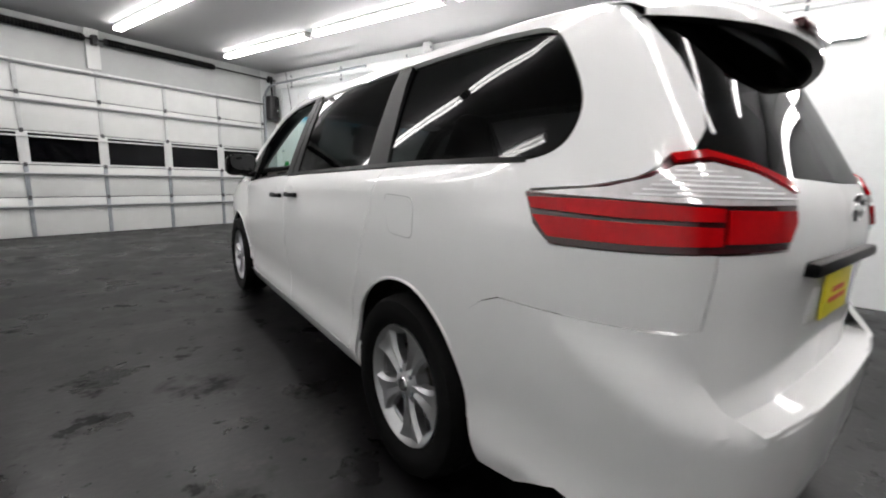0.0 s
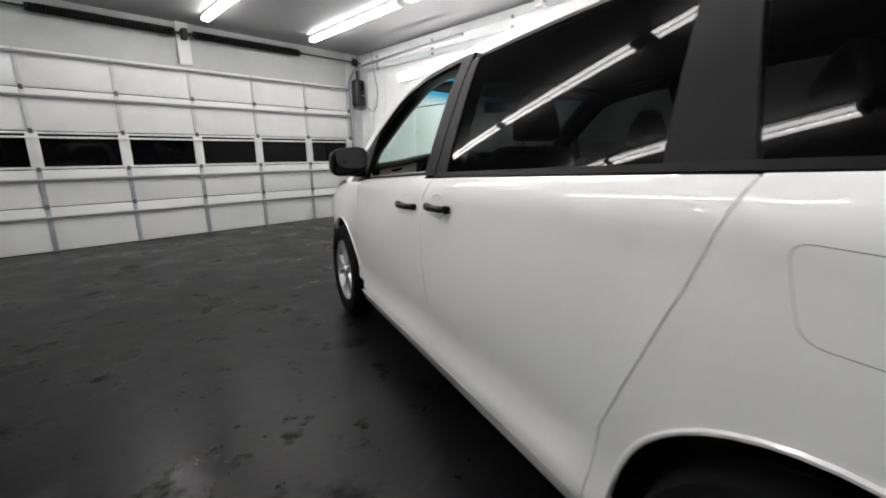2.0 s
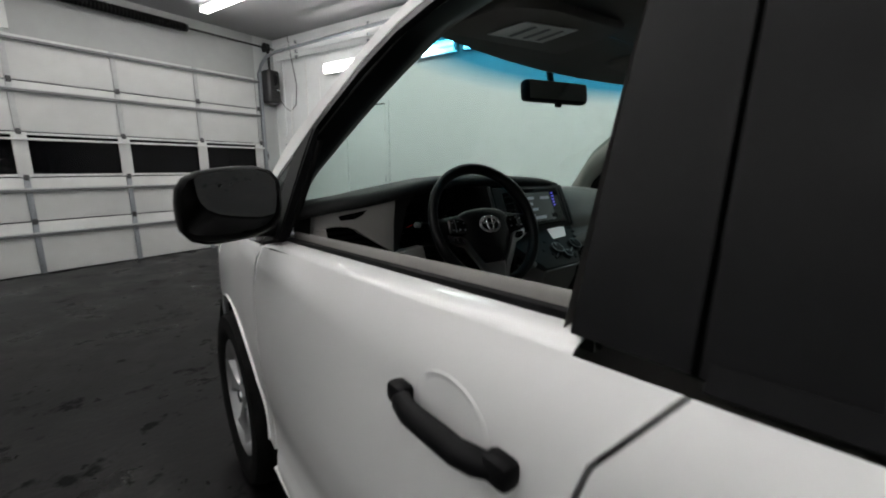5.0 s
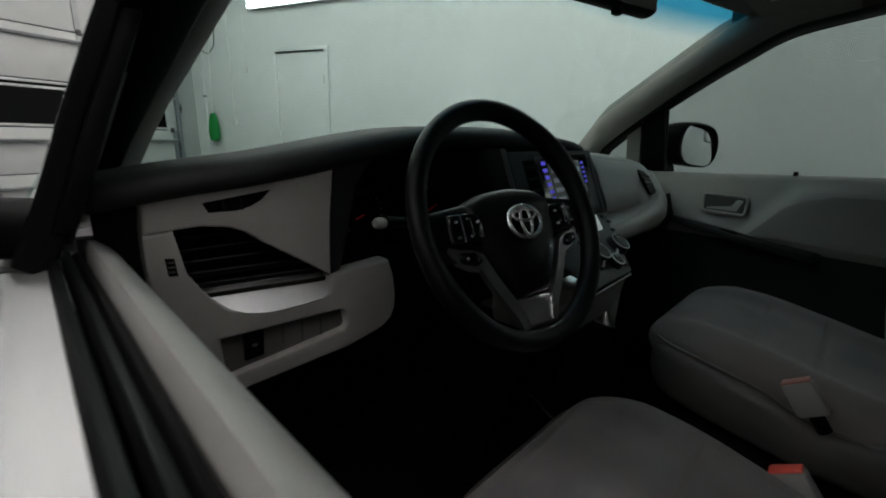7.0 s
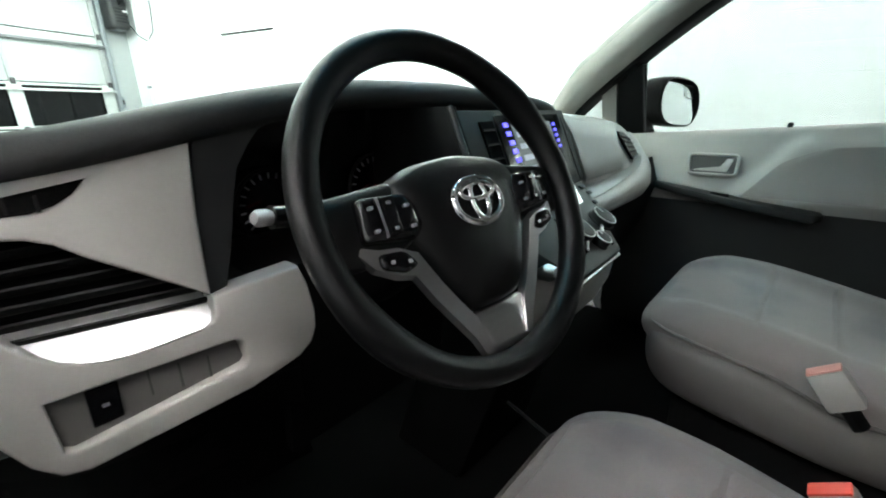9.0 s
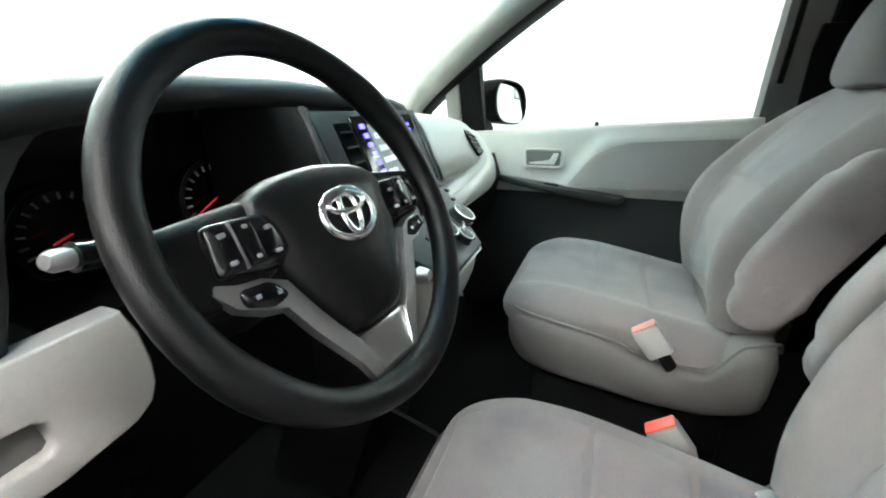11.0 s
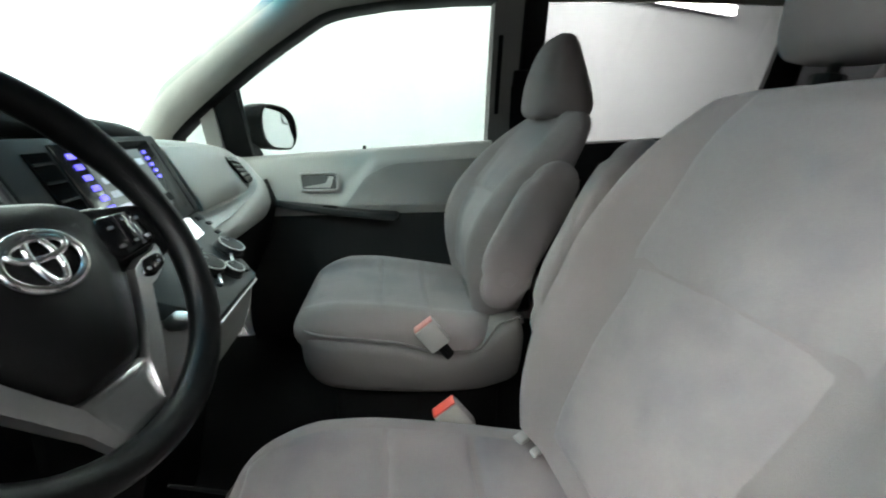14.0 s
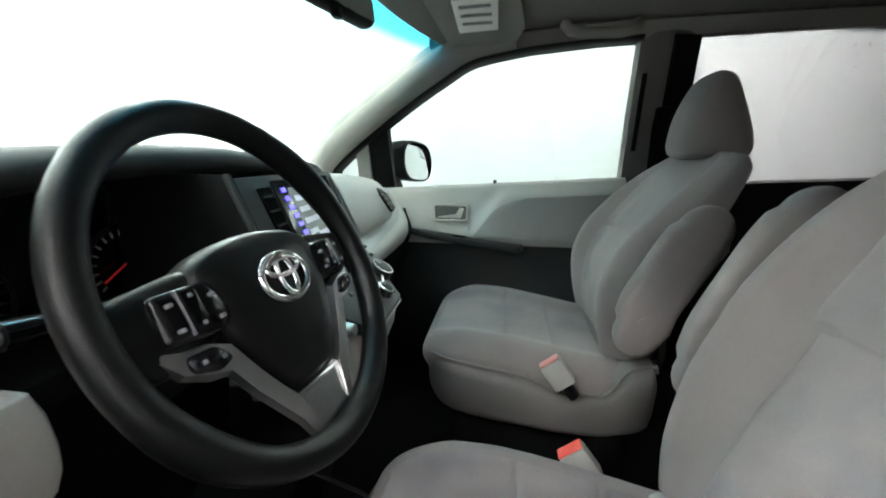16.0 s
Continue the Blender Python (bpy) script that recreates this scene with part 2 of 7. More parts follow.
def curve_at(xs, ys, x):
    """Smooth curve through few points (monotone cubic)."""
    x = np.asarray(x, float)
    xs, ys = np.asarray(xs, float), np.asarray(ys, float)
    h = np.diff(xs)
    d = np.diff(ys) / h
    m = np.zeros(len(xs))
    m[0], m[-1] = d[0], d[-1]
    ok = d[:-1] * d[1:] > 0
    m[1:-1][ok] = (2 * d[:-1] * d[1:] / np.where(ok, d[:-1] + d[1:], 1))[ok]
    i = np.clip(np.searchsorted(xs, x) - 1, 0, len(xs) - 2)
    t = np.clip((x - xs[i]) / h[i], 0, 1)
    return ys[i] * (2 * t**3 - 3 * t**2 + 1) + h[i] * m[i] * (t**3 - 2 * t**2 + t) + ys[i + 1] * (3 * t**2 - 2 * t**3) + h[i] * m[i + 1] * (t**3 - t**2)

# ---- the garage ----
# a runs along the sectional door towards the corner, b from that corner back along the block wall
TURN = radians(18.0)
ROOM = Matrix.Translation((1.05, 8.96, 0)) @ Matrix.Rotation(TURN, 4, "Z") @ Matrix.Diagonal((1, -1, 1, 1))
A0, B1, H = -6.75, 13.9, 3.32


def rbox(name, lo, hi, mat, parent=None, label="", bevel=0.0):
    """A box in the room's own axes (a, b, z)."""
    bm = box_bm(lo, hi, bevel)
    bm.transform(ROOM)
    return part(name, bm, mat, parent, label)


def structure(ob, label="", category=""):
    return tagged(ob, label, category, kind="structure")


floor = structure(rbox("floor", (A0 - 0.2, -0.3, -0.2), (0.2, B1 + 0.2, 0), M_FLOOR), "dark worn sealed asphalt garage floor with stains", "floor")
structure(rbox("ceiling", (A0 - 0.2, -0.3, H), (0.2, B1 + 0.2, H + 0.2), M_CEIL), "flat white garage ceiling, dimmed to grey", "ceiling")
wall_e = structure(rbox("wall_east", (0, -0.3, 0), (0.2, B1 + 0.2, H), M_BLOCK_BRIGHT), "white painted concrete block wall", "wall")
# West wall is out of view, kept white to bounce light onto the flank.
structure(rbox("wall_west", (A0 - 0.2, -0.3, 0), (A0, B1 + 0.2, H), M_WALL), "unseen white garage wall for bounced light", "wall")
# Back wall is out of view; its dark tone blackens what glass and mirrors reflect.
structure(rbox("wall_south", (A0, B1, 0), (0, B1 + 0.2, H), M_DARKWALL), "unseen garage back wall, set dark for reflections", "wall")
DA0, DA1, DH = -6.25, -0.36, 2.66
wall_n = structure(tagged(new("wall_north")), "white painted wall above and beside the sectional door", "wall")
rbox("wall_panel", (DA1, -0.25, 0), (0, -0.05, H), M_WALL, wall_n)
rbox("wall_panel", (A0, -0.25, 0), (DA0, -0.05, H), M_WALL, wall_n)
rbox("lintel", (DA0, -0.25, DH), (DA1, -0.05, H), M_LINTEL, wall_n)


def block_joints():
    """Raised courses of painted blocks on the east wall: 0.41 x 0.2 m with shallow joints."""
    bm = bmesh.new()
    for row in range(16):
        z0, z1 = row * 0.205 + 0.002, min(row * 0.205 + 0.203, H - 0.005)
        b0 = -0.04 - (0.205 if row % 2 else 0)
        for k in range(31):
            c0, c1 = max(b0 + k * 0.41 + 0.001, -0.04), min(b0 + k * 0.41 + 0.409, B1)
            if c1 - c0 < 0.05 or (1.62 < c1 and c0 < 2.56 and z0 < 2.17):
                continue
            d = 0.0007 + 0.0005 * random.random()
            vs = [(0, c0, z0), (0, c1, z0), (0, c1, z1), (0, c0, z1), (-d, c0 + 0.003, z0 + 0.003), (-d, c1 - 0.003, z0 + 0.003), (-d, c1 - 0.003, z1 - 0.003), (-d, c0 + 0.003, z1 - 0.003)]
            vs = [bm.verts.new(ROOM @ Vector(v)) for v in vs]
            bm.faces.new(vs[4:8])
            for i in range(4):
                bm.faces.new((vs[i], vs[(i + 1) % 4], vs[4 + (i + 1) % 4], vs[4 + i]))
    return bm


tagged(part("block_courses", block_joints(), M_BLOCK_BRIGHT, wall_e, smooth=False), kind="stuff")

# sectional door, five sections of six panels
gdoor = structure(tagged(new("door_1")), "closed white sectional garage door with a row of dark windows", "garage door")
SEC = [0.0, 0.62, 1.125, 1.63, 2.18, 2.66]
COLS = [DA0 + i * (DA1 - DA0) / 6 for i in range(7)]
for r in range(5):
    for c in range(6):
        a0, a1, z0, z1 = COLS[c] + 0.004, COLS[c + 1] - 0.004, SEC[r] + 0.006, SEC[r + 1] - 0.006
        if r == 2:
            rbox("panel", (a0, -0.045, z0), (a1, 0.0, z0 + 0.03), M_DOORW, gdoor, bevel=0.004)
            rbox("panel", (a0, -0.045, z1 - 0.028), (a1, 0.0, z1), M_DOORW, gdoor, bevel=0.004)
            rbox("pane", (a0 + 0.02, -0.035, z0 + 0.025), (a1 - 0.02, -0.02, z1 - 0.024), M_BLACKPANE, gdoor, "black night window pane")
        else:
            rbox("panel", (a0, -0.045, z0), (a1, 0.0, z1), M_DOORW, gdoor, bevel=0.004)
for c in range(7):
    for r in range(5):
        w = 0.028 if r != 2 else 0.065
        a = min(max(COLS[c], DA0 + w), DA1 - w)
        # Lower two sections take the darker steel, upper ones the paler.
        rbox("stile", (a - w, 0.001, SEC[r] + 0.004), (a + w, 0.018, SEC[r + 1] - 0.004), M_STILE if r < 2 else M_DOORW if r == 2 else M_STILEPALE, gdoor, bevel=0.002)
        if r:
            bm = box_bm((a - 0.022, 0.012, SEC[r] - 0.032), (a + 0.022, 0.034, SEC[r] + 0.032), 0.003)
            bm.transform(ROOM)
            part("hinge", bm, M_HINGE, gdoor, "dark steel hinge")
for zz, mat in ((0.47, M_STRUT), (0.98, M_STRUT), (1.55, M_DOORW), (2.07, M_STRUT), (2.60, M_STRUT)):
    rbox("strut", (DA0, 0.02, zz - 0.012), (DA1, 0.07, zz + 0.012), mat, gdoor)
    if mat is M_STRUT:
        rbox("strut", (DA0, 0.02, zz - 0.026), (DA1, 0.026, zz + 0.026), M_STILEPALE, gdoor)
rbox("bottom_seal", (DA0, -0.03, 0.0), (DA1, 0.012, 0.012), M_BLACK, gdoor)
for a in (DA0 - 0.03, DA1 + 0.03):
    rbox("track", (a - 0.025, 0.0, 0.0), (a + 0.025, 0.06, 2.75), M_STILE, gdoor, bevel=0.004)
    bm = tube_bm([(a, 0.03, 2.75), (a, 0.10, 2.86), (a, 0.25, 2.96), (a, 0.5, 3.0), (a, 3.2, 3.05)], 0.025, 8)
    bm.transform(ROOM)
    part("track", bm, M_STILE, gdoor)

# torsion springs on their shaft
spring = tagged(new("torsion_spring_assembly"), "black torsion springs on a steel shaft above the door", "torsion spring")


def rtube(name, path, r, mat, parent=None, label="", sides=10):
    bm = tube_bm(path, r, sides)
    bm.transform(ROOM)
    return part(name, bm, mat, parent, label)


rtube("shaft", [(DA0 - 0.15, 0.09, 3.14), (DA1 + 0.28, 0.09, 3.14)], 0.014, M_BLACK, spring)
for s0, s1 in ((-5.05, -3.47), (-3.15, -1.45)):
    n = int((s1 - s0) / 0.02)
    rtube("spring", [(s0 + (s1 - s0) * i / n, 0.09, 3.14) for i in range(n + 1)], [0.052 if i % 2 else 0.060 for i in range(n + 1)], M_SPRING, spring)
    for s in (s0, s1):
        rtube("cone", [(s - 0.03, 0.09, 3.14), (s + 0.03, 0.09, 3.14)], 0.05, M_BLACK, spring)
rbox("centre_bracket", (-3.40, -0.05, 2.70), (-3.22, 0.0, H), M_DOORW, spring)
rbox("bracket_plate", (-3.345, 0.0, 3.06), (-3.275, 0.15, 3.2), M_BLACK, spring)
for a in (DA0 - 0.1, DA1 + 0.14):
    bm = lathe_bm([(0.02, -0.03), (0.075, -0.03), (0.06, -0.015), (0.06, 0.015), (0.075, 0.03), (0.02, 0.03)], "x", 20)
    bm.transform(ROOM @ Matrix.Translation((a, 0.09, 3.14)))
    part("cable_drum", bm, M_BLACK, spring)

opener = tagged(new("garage_door_opener"), "dark grey wall-mounted jackshaft door opener box", "door opener")
bm = box_bm((-0.30, 0.0, 2.28), (-0.07, 0.22, 2.80), 0.05, 4)
bm.transform(ROOM)
part("case", bm, material("dark_grey_plastic", (0.014, 0.014, 0.015), 0.45, grain=0.2), opener)
bm = lathe_bm([(0.001, 0.05), (0.06, 0.048), (0.085, 0.035), (0.095, 0.0)], "y", 28)
bm.transform(ROOM @ Matrix.Translation((-0.19, 0.22, 2.64)))
part("motor_cover", bm, M_BLACK, opener, "round black motor cover")
for i in range(5):
    rbox("vent_slot", (-0.25, 0.221, 2.36 + i * 0.035), (-0.10, 0.224, 2.375 + i * 0.035), M_BLACK, opener)
rbox("label_plate", (-0.15, 0.2205, 2.47), (-0.09, 0.222, 2.51), M_HOUSING, opener, "small white label plate")
rbox("light_lens", (-0.25, 0.06, 2.275), (-0.10, 0.18, 2.30), M_GREY, opener, bevel=0.008)
rtube("drive_arm", [(-0.18, 0.09, 2.78), (-0.18, 0.09, 3.10)], 0.02, M_BLACK, opener)
cord = tagged(new("power_cord"), "thin black power cord looping from the door opener to the ceiling", "cord")
rtube("cord", [(-0.06, 0.15, 2.36), (-0.03, 0.25, 2.22), (-0.02, 0.38, 2.16), (-0.02, 0.52, 2.26), (-0.02, 0.56, 2.55), (-0.02, 0.48, 2.9), (-0.02, 0.42, 3.2), (-0.03, 0.40, H)], 0.006, M_BLACK, cord, sides=6)
drop = tagged(new("conduit"), "thin grey steel conduit along the block wall", "conduit", "wall conduits")
rtube("pipe", [(-0.02, 0.22, 0.9), (-0.02, 0.22, 3.0)], 0.012, M_BLOCK_BRIGHT, drop)
rbox("clip", (-0.04, 0.20, 1.6), (0.0, 0.24, 1.63), M_STILE, drop)

# lamps


def tube_lamp(p, q, normal, label, group, wide=0.055, deep=False):
    """A strip light from p to q in room axes: housing against its support, two bare tubes, end caps."""
    p, q, nrm = Vector(p), Vector(q), Vector(normal)
    ax = (q - p).normalized()
    sd = ax.cross(nrm)
    lamp = tagged(new("strip_light"), label, "strip light", group)
    bm = bmesh.new()
    prof = [(-wide, 0.0), (-wide, 0.03), (-wide * 0.4, 0.055), (wide * 0.4, 0.055), (wide, 0.03), (wide, 0.0)]
    for e in (p, q):
        ring = [bm.verts.new(ROOM @ (e + sd * u + nrm * v)) for u, v in prof]
    vs = list(bm.verts)
    for i in range(6):
        bm.faces.new((vs[i], vs[(i + 1) % 6], vs[6 + (i + 1) % 6], vs[6 + i]))
    bm.faces.new(vs[:6])
    bm.faces.new(vs[6:])
    part("housing", bm, M_HOUSING, lamp, smooth=False)
    for s in (-1, 1):
        bm = tube_bm([p + ax * 0.02 + sd * s * wide * 0.62 + nrm * 0.073, q - ax * 0.02 + sd * s * wide * 0.62 + nrm * 0.073], 0.019, 8)
        bm.transform(ROOM)
        part("tube", bm, M_TUBE, lamp, "glowing white tube")
    if deep:
        # Added baffles that keep the tubes from burning out the wall beside them.
        for sgn in (-1, 1):
            corners = [e + sd * (sgn * (wide + o)) + nrm * v for e in (p, q) for o, v in ((0.004, 0.0), (0.018, 0.086), (0.020, 0.086), (0.008, 0.0))]
            link_mesh("light_baffle", [ROOM @ c for c in corners], [(0, 1, 2, 3), (4, 5, 6, 7), (0, 1, 5, 4), (1, 2, 6, 5), (2, 3, 7, 6), (3, 0, 4, 7)], M_HOUSING, lamp, smooth=False)
    for e in (p, q - ax * 0.02):
        corners = [e + sd * u + nrm * v + ax * w for w in (0, 0.02) for u, v in ((-wide, 0.0), (wide, 0.0), (wide, 0.095), (-wide, 0.095))]
        link_mesh("end_cap", [ROOM @ c for c in corners], [(0, 1, 2, 3), (4, 5, 6, 7), (0, 1, 5, 4), (1, 2, 6, 5), (2, 3, 7, 6), (3, 0, 4, 7)], M_HOUSING, lamp, smooth=False)
    return lamp


# Last entry is an unseen lamp, added to brighten the van's rear.
for a, first, pitch, long, count in ((-1.44, 0.62, 2.62, 2.44, 4), (-3.15, 0.62, 2.62, 2.44, 4), (-4.65, 0.62, 2.62, 2.44, 4), (-5.88, 2.80, 1.27, 1.22, 3), (-5.88, 9.4, 2.62, 2.44, 1)):
    for k in range(count):
        b0 = first + k * pitch
        tube_lamp((a, b0, H), (a, b0 + long, H), (0, 0, -1), "long white fluorescent strip light on the ceiling", "ceiling strip lights")
for b0 in (1.30, 3.78, 7.3, 9.8):
    tube_lamp((0, b0, 2.70), (0, b0 + 2.38, 2.70), (-1, 0, 0), "long white fluorescent strip light on the block wall", "wall strip lights", deep=True)

# small things on the walls
wdoor = structure(tagged(new("door_2")), "closed flush white steel service door", "door")
rbox("leaf", (-0.012, 1.70, 0.0), (0.0, 2.48, 2.12), M_BLOCK_BRIGHT, wdoor, bevel=0.003)
rbox("frame", (-0.03, 1.64, 0.0), (0.0, 1.695, 2.17), M_BLOCK_BRIGHT, wdoor, bevel=0.003)
rbox("frame", (-0.03, 2.485, 0.0), (0.0, 2.54, 2.17), M_BLOCK_BRIGHT, wdoor, bevel=0.003)
rbox("frame", (-0.03, 1.695, 2.13), (0.0, 2.485, 2.17), M_BLOCK_BRIGHT, wdoor, bevel=0.003)
rbox("drip_edge", (-0.036, 1.69, 2.122), (-0.004, 2.49, 2.132), M_BLACK, wdoor)
rbox("hinge", (-0.02, 2.465, 1.05), (-0.012, 2.495, 1.15), M_STILE, wdoor)
rbox("hinge", (-0.02, 2.465, 1.75), (-0.012, 2.495, 1.85), M_STILE, wdoor)


def cloth_bag():
    bm = bmesh.new()
    rings = []
    for i, (z, w, d) in enumerate([(1.38, 0.03, 0.02), (1.34, 0.06, 0.035), (1.25, 0.085, 0.05), (1.13, 0.095, 0.06), (1.04, 0.085, 0.05), (1.0, 0.05, 0.03)]):
        rings.append([bm.verts.new(ROOM @ Vector((-0.07 + d * math.sin(k * math.pi / 8), 0.42 + w * math.cos(k * math.pi / 8) * (1 + 0.12 * math.sin(k * 2.3 + i)), z + 0.008 * math.sin(k * 1.7)))) for k in range(16)])
    for r0, r1 in zip(rings, rings[1:]):
        for k in range(16):
            bm.faces.new((r0[k], r0[(k + 1) % 16], r1[(k + 1) % 16], r1[k]))
    bm.faces.new(rings[0])
    bm.faces.new(rings[-1])
    return bm


bag = tagged(new("cloth_bag"), "green cloth bag hanging on the block wall", "bag")
part("bag_body", cloth_bag(), M_GREEN, bag)
rtube("cord", [(-0.07, 0.42, 1.37), (-0.06, 0.42, 1.7), (-0.03, 0.42, 2.3), (-0.012, 0.42, 2.42)], 0.006, M_WHITEPLASTIC, bag)
pull = tagged(new("pull_cord"), "white pull cord with a small plastic handle", "pull cord")
rtube("cord", [(-0.04, 1.15, 2.60), (-0.04, 1.15, 2.0)], 0.004, M_WHITEPLASTIC, pull)
rbox("handle", (-0.055, 1.13, 1.90), (-0.025, 1.17, 2.0), M_WHITEPLASTIC, pull, bevel=0.008)
cable = tagged(new("wall_cable"), "white surface cable with a small socket box", "cable")
rtube("conduit", [(-0.01, 0.80, 2.9), (-0.01, 0.80, 1.32)], 0.008, M_WHITEPLASTIC, cable)
rbox("socket_box", (-0.03, 0.76, 1.24), (0.0, 0.84, 1.32), M_WHITEPLASTIC, cable, bevel=0.006)
switch = tagged(new("wall_switch"), "small grey door control switch on the wall", "switch")
rbox("plate", (-0.30, -0.05, 1.36), (-0.22, -0.03, 1.50), M_STILE, switch, bevel=0.006)
rbox("button", (-0.285, -0.03, 1.40), (-0.235, -0.02, 1.46), M_BLACK, switch, bevel=0.004)
for i, (z, off) in enumerate(((3.20, 0.02), (3.06, 0.025), (2.98, 0.02))):
    c = tagged(new("conduit"), "thin grey steel conduit along the block wall", "conduit", "wall conduits")
    rtube("pipe", [(-off, 0.1, z), (-off, 3.2, z - 0.02 * i), (-off, 7.0, z), (-off, 12.0, z)], 0.011, M_BLOCK_BRIGHT, c)
    for b in (0.6, 2.2, 3.9, 5.6, 7.4, 9.2):
        rbox("clip", (-0.04, b - 0.015, z - 0.022), (-0.0, b + 0.015, z + 0.022), M_STILE, c)
jb = tagged(new("junction_box"), "white steel junction box under the ceiling", "junction box")
rbox("body", (-0.16, 4.35, H - 0.14), (-0.04, 4.47, H), M_HOUSING, jb, bevel=0.004)
rbox("knockout", (-0.12, 4.47, H - 0.09), (-0.08, 4.476, H - 0.05), M_STILE, jb)

# ---- the van: shell surface ----
from mathutils.geometry import delaunay_2d_cdt

PLAN = [(0, 4.0), (-0.3, 3.985), (-0.62, 3.93), (-0.80, 3.82), (-0.90, 3.62), (-0.945, 3.3), (-0.965, 2.9), (-0.975, 2.3), (-0.975, 1.4), (-0.975, 0.4),
        (-0.968, -0.1), (-0.95, -0.45), (-0.93, -0.66), (-0.895, -0.82), (-0.84, -0.93), (-0.75, -1.005), (-0.60, -1.055), (-0.35, -1.083), (0, -1.09)]
_p = np.array(PLAN)
_seg = np.r_[0, np.cumsum(np.linalg.norm(np.diff(_p, axis=0), axis=1))]
PU = (_seg[9] + 0.4 - _seg)[::-1]  # u grows forward; on the flank it is very nearly y
PX, PY = _p[::-1, 0], _p[::-1, 1]
SZ = [0.20, 0.26, 0.31, 0.36, 0.42, 0.48, 0.60, 0.75, 0.90, 1.0, 1.045, 1.08, 1.14, 1.20, 1.35, 1.50, 1.60, 1.66, 1.72]
SW = [0.895, 0.930, 0.952, 0.957, 0.948, 0.946, 0.960, 0.972, 0.975, 0.9725, 0.970, 0.957, 0.939, 0.917, 0.858, 0.792, 0.742, 0.705, 0.66]
RZ = [0.20, 0.40, 0.62, 0.80, 1.0, 1.12, 1.24, 1.40, 1.60, 1.72]
RY = [-0.98, -1.0, -1.01, -1.01, -1.025, -1.01, -0.95, -0.86, -0.74, -0.65]
FZ = [0.20, 0.35, 0.60, 0.75, 0.90, 1.0, 1.2]
FY = [3.86, 3.97, 4.0, 3.97, 3.86, 3.6, 3.4]


REAR0 = -0.40
BELT_Y = [-0.9, -0.52, -0.09, 0.22, 1.37, 2.44, 2.7]
BELT_Z = [1.222, 1.222, 1.213, 1.203, 1.152, 1.088, 1.06]


def shell(u, z):
    """A point of the outer skin on the driver's flank, by the way round the plan and the height."""
    u, z = np.broadcast_arrays(np.asarray(u, float), np.asarray(z, float))
    x, y = curve_at(PU, PX, u), curve_at(PU, PY, u)
    wide = curve_at(SZ, SW, z)
    # shoulder that rolls in evenly under the windows
    b = np.interp(u, BELT_Y, BELT_Z)
    k = np.clip((z - (b - 0.11)) / 0.11, 0, 1)
    roll = np.where(z > b, wide, np.maximum(wide, np.where(z > 0.98, 0.972 - (0.972 - curve_at(SZ, SW, b)) * k * k, wide)))
    e = np.clip((u + 0.55) / 0.4, 0, 1) * np.clip((2.75 - u) / 0.6, 0, 1)
    x = x * (wide + (roll - wide) * e * e * (3 - 2 * e)) / 0.975
    # the front of the glass house draws in
    x = x + 0.028 * np.clip((u - 1.9) / 0.6, 0, 1) * np.clip((z - 1.055) / 0.06, 0, 1)
    back = curve_at(RZ, RY, z) / -1.09
    front = (curve_at(FZ, FY, z) - 2.6) / 1.4
    y = np.where(y < REAR0, REAR0 + (y - REAR0) * (-1.09 * back - REAR0) / (-1.09 - REAR0), np.where(y > 2.6, 2.6 + (y - 2.6) * front, y))
    return np.stack([x, y, z], -1)


def quarter_lean(u, z):
    """The rear side window leans in a little more than the body round it."""
    p = shell(u, z)
    p[..., 0] += 0.034 * (p[..., 2] - 1.23)
    return p


def flank(poly):
    """Outline points given by their true y, turned into the way round the plan."""
    uu = np.linspace(-0.95, 2.9, 800)
    return [(float(np.interp(y, shell(uu, z)[:, 1], uu)), z) for y, z in poly]


def u_at_x(x):
    """The way round the plan to the rear face at a distance from the middle."""
    return float(np.interp(-abs(x), PX[:10][::-1], PU[:10][::-1]))


def rounded(poly, r, steps=5):
    """The outline with its corners rounded; r: one radius or one for each corner."""
    out = []
    n = len(poly)
    for i, p in enumerate(poly):
        rr = r[i] if isinstance(r, (list, tuple)) else r
        p, a, b = Vector(p), Vector(poly[i - 1]), Vector(poly[(i + 1) % n])
        if rr <= 0:
            out.append(tuple(p))
            continue
        da, db = a - p, b - p
        ra = min(rr, da.length * 0.45, db.length * 0.45)
        s, e = p + da.normalized() * ra, p + db.normalized() * ra
        for k in range(steps + 1):
            t = k / steps
            out.append(tuple(s * (1 - t) ** 2 + p * 2 * t * (1 - t) + e * t**2))
    return out


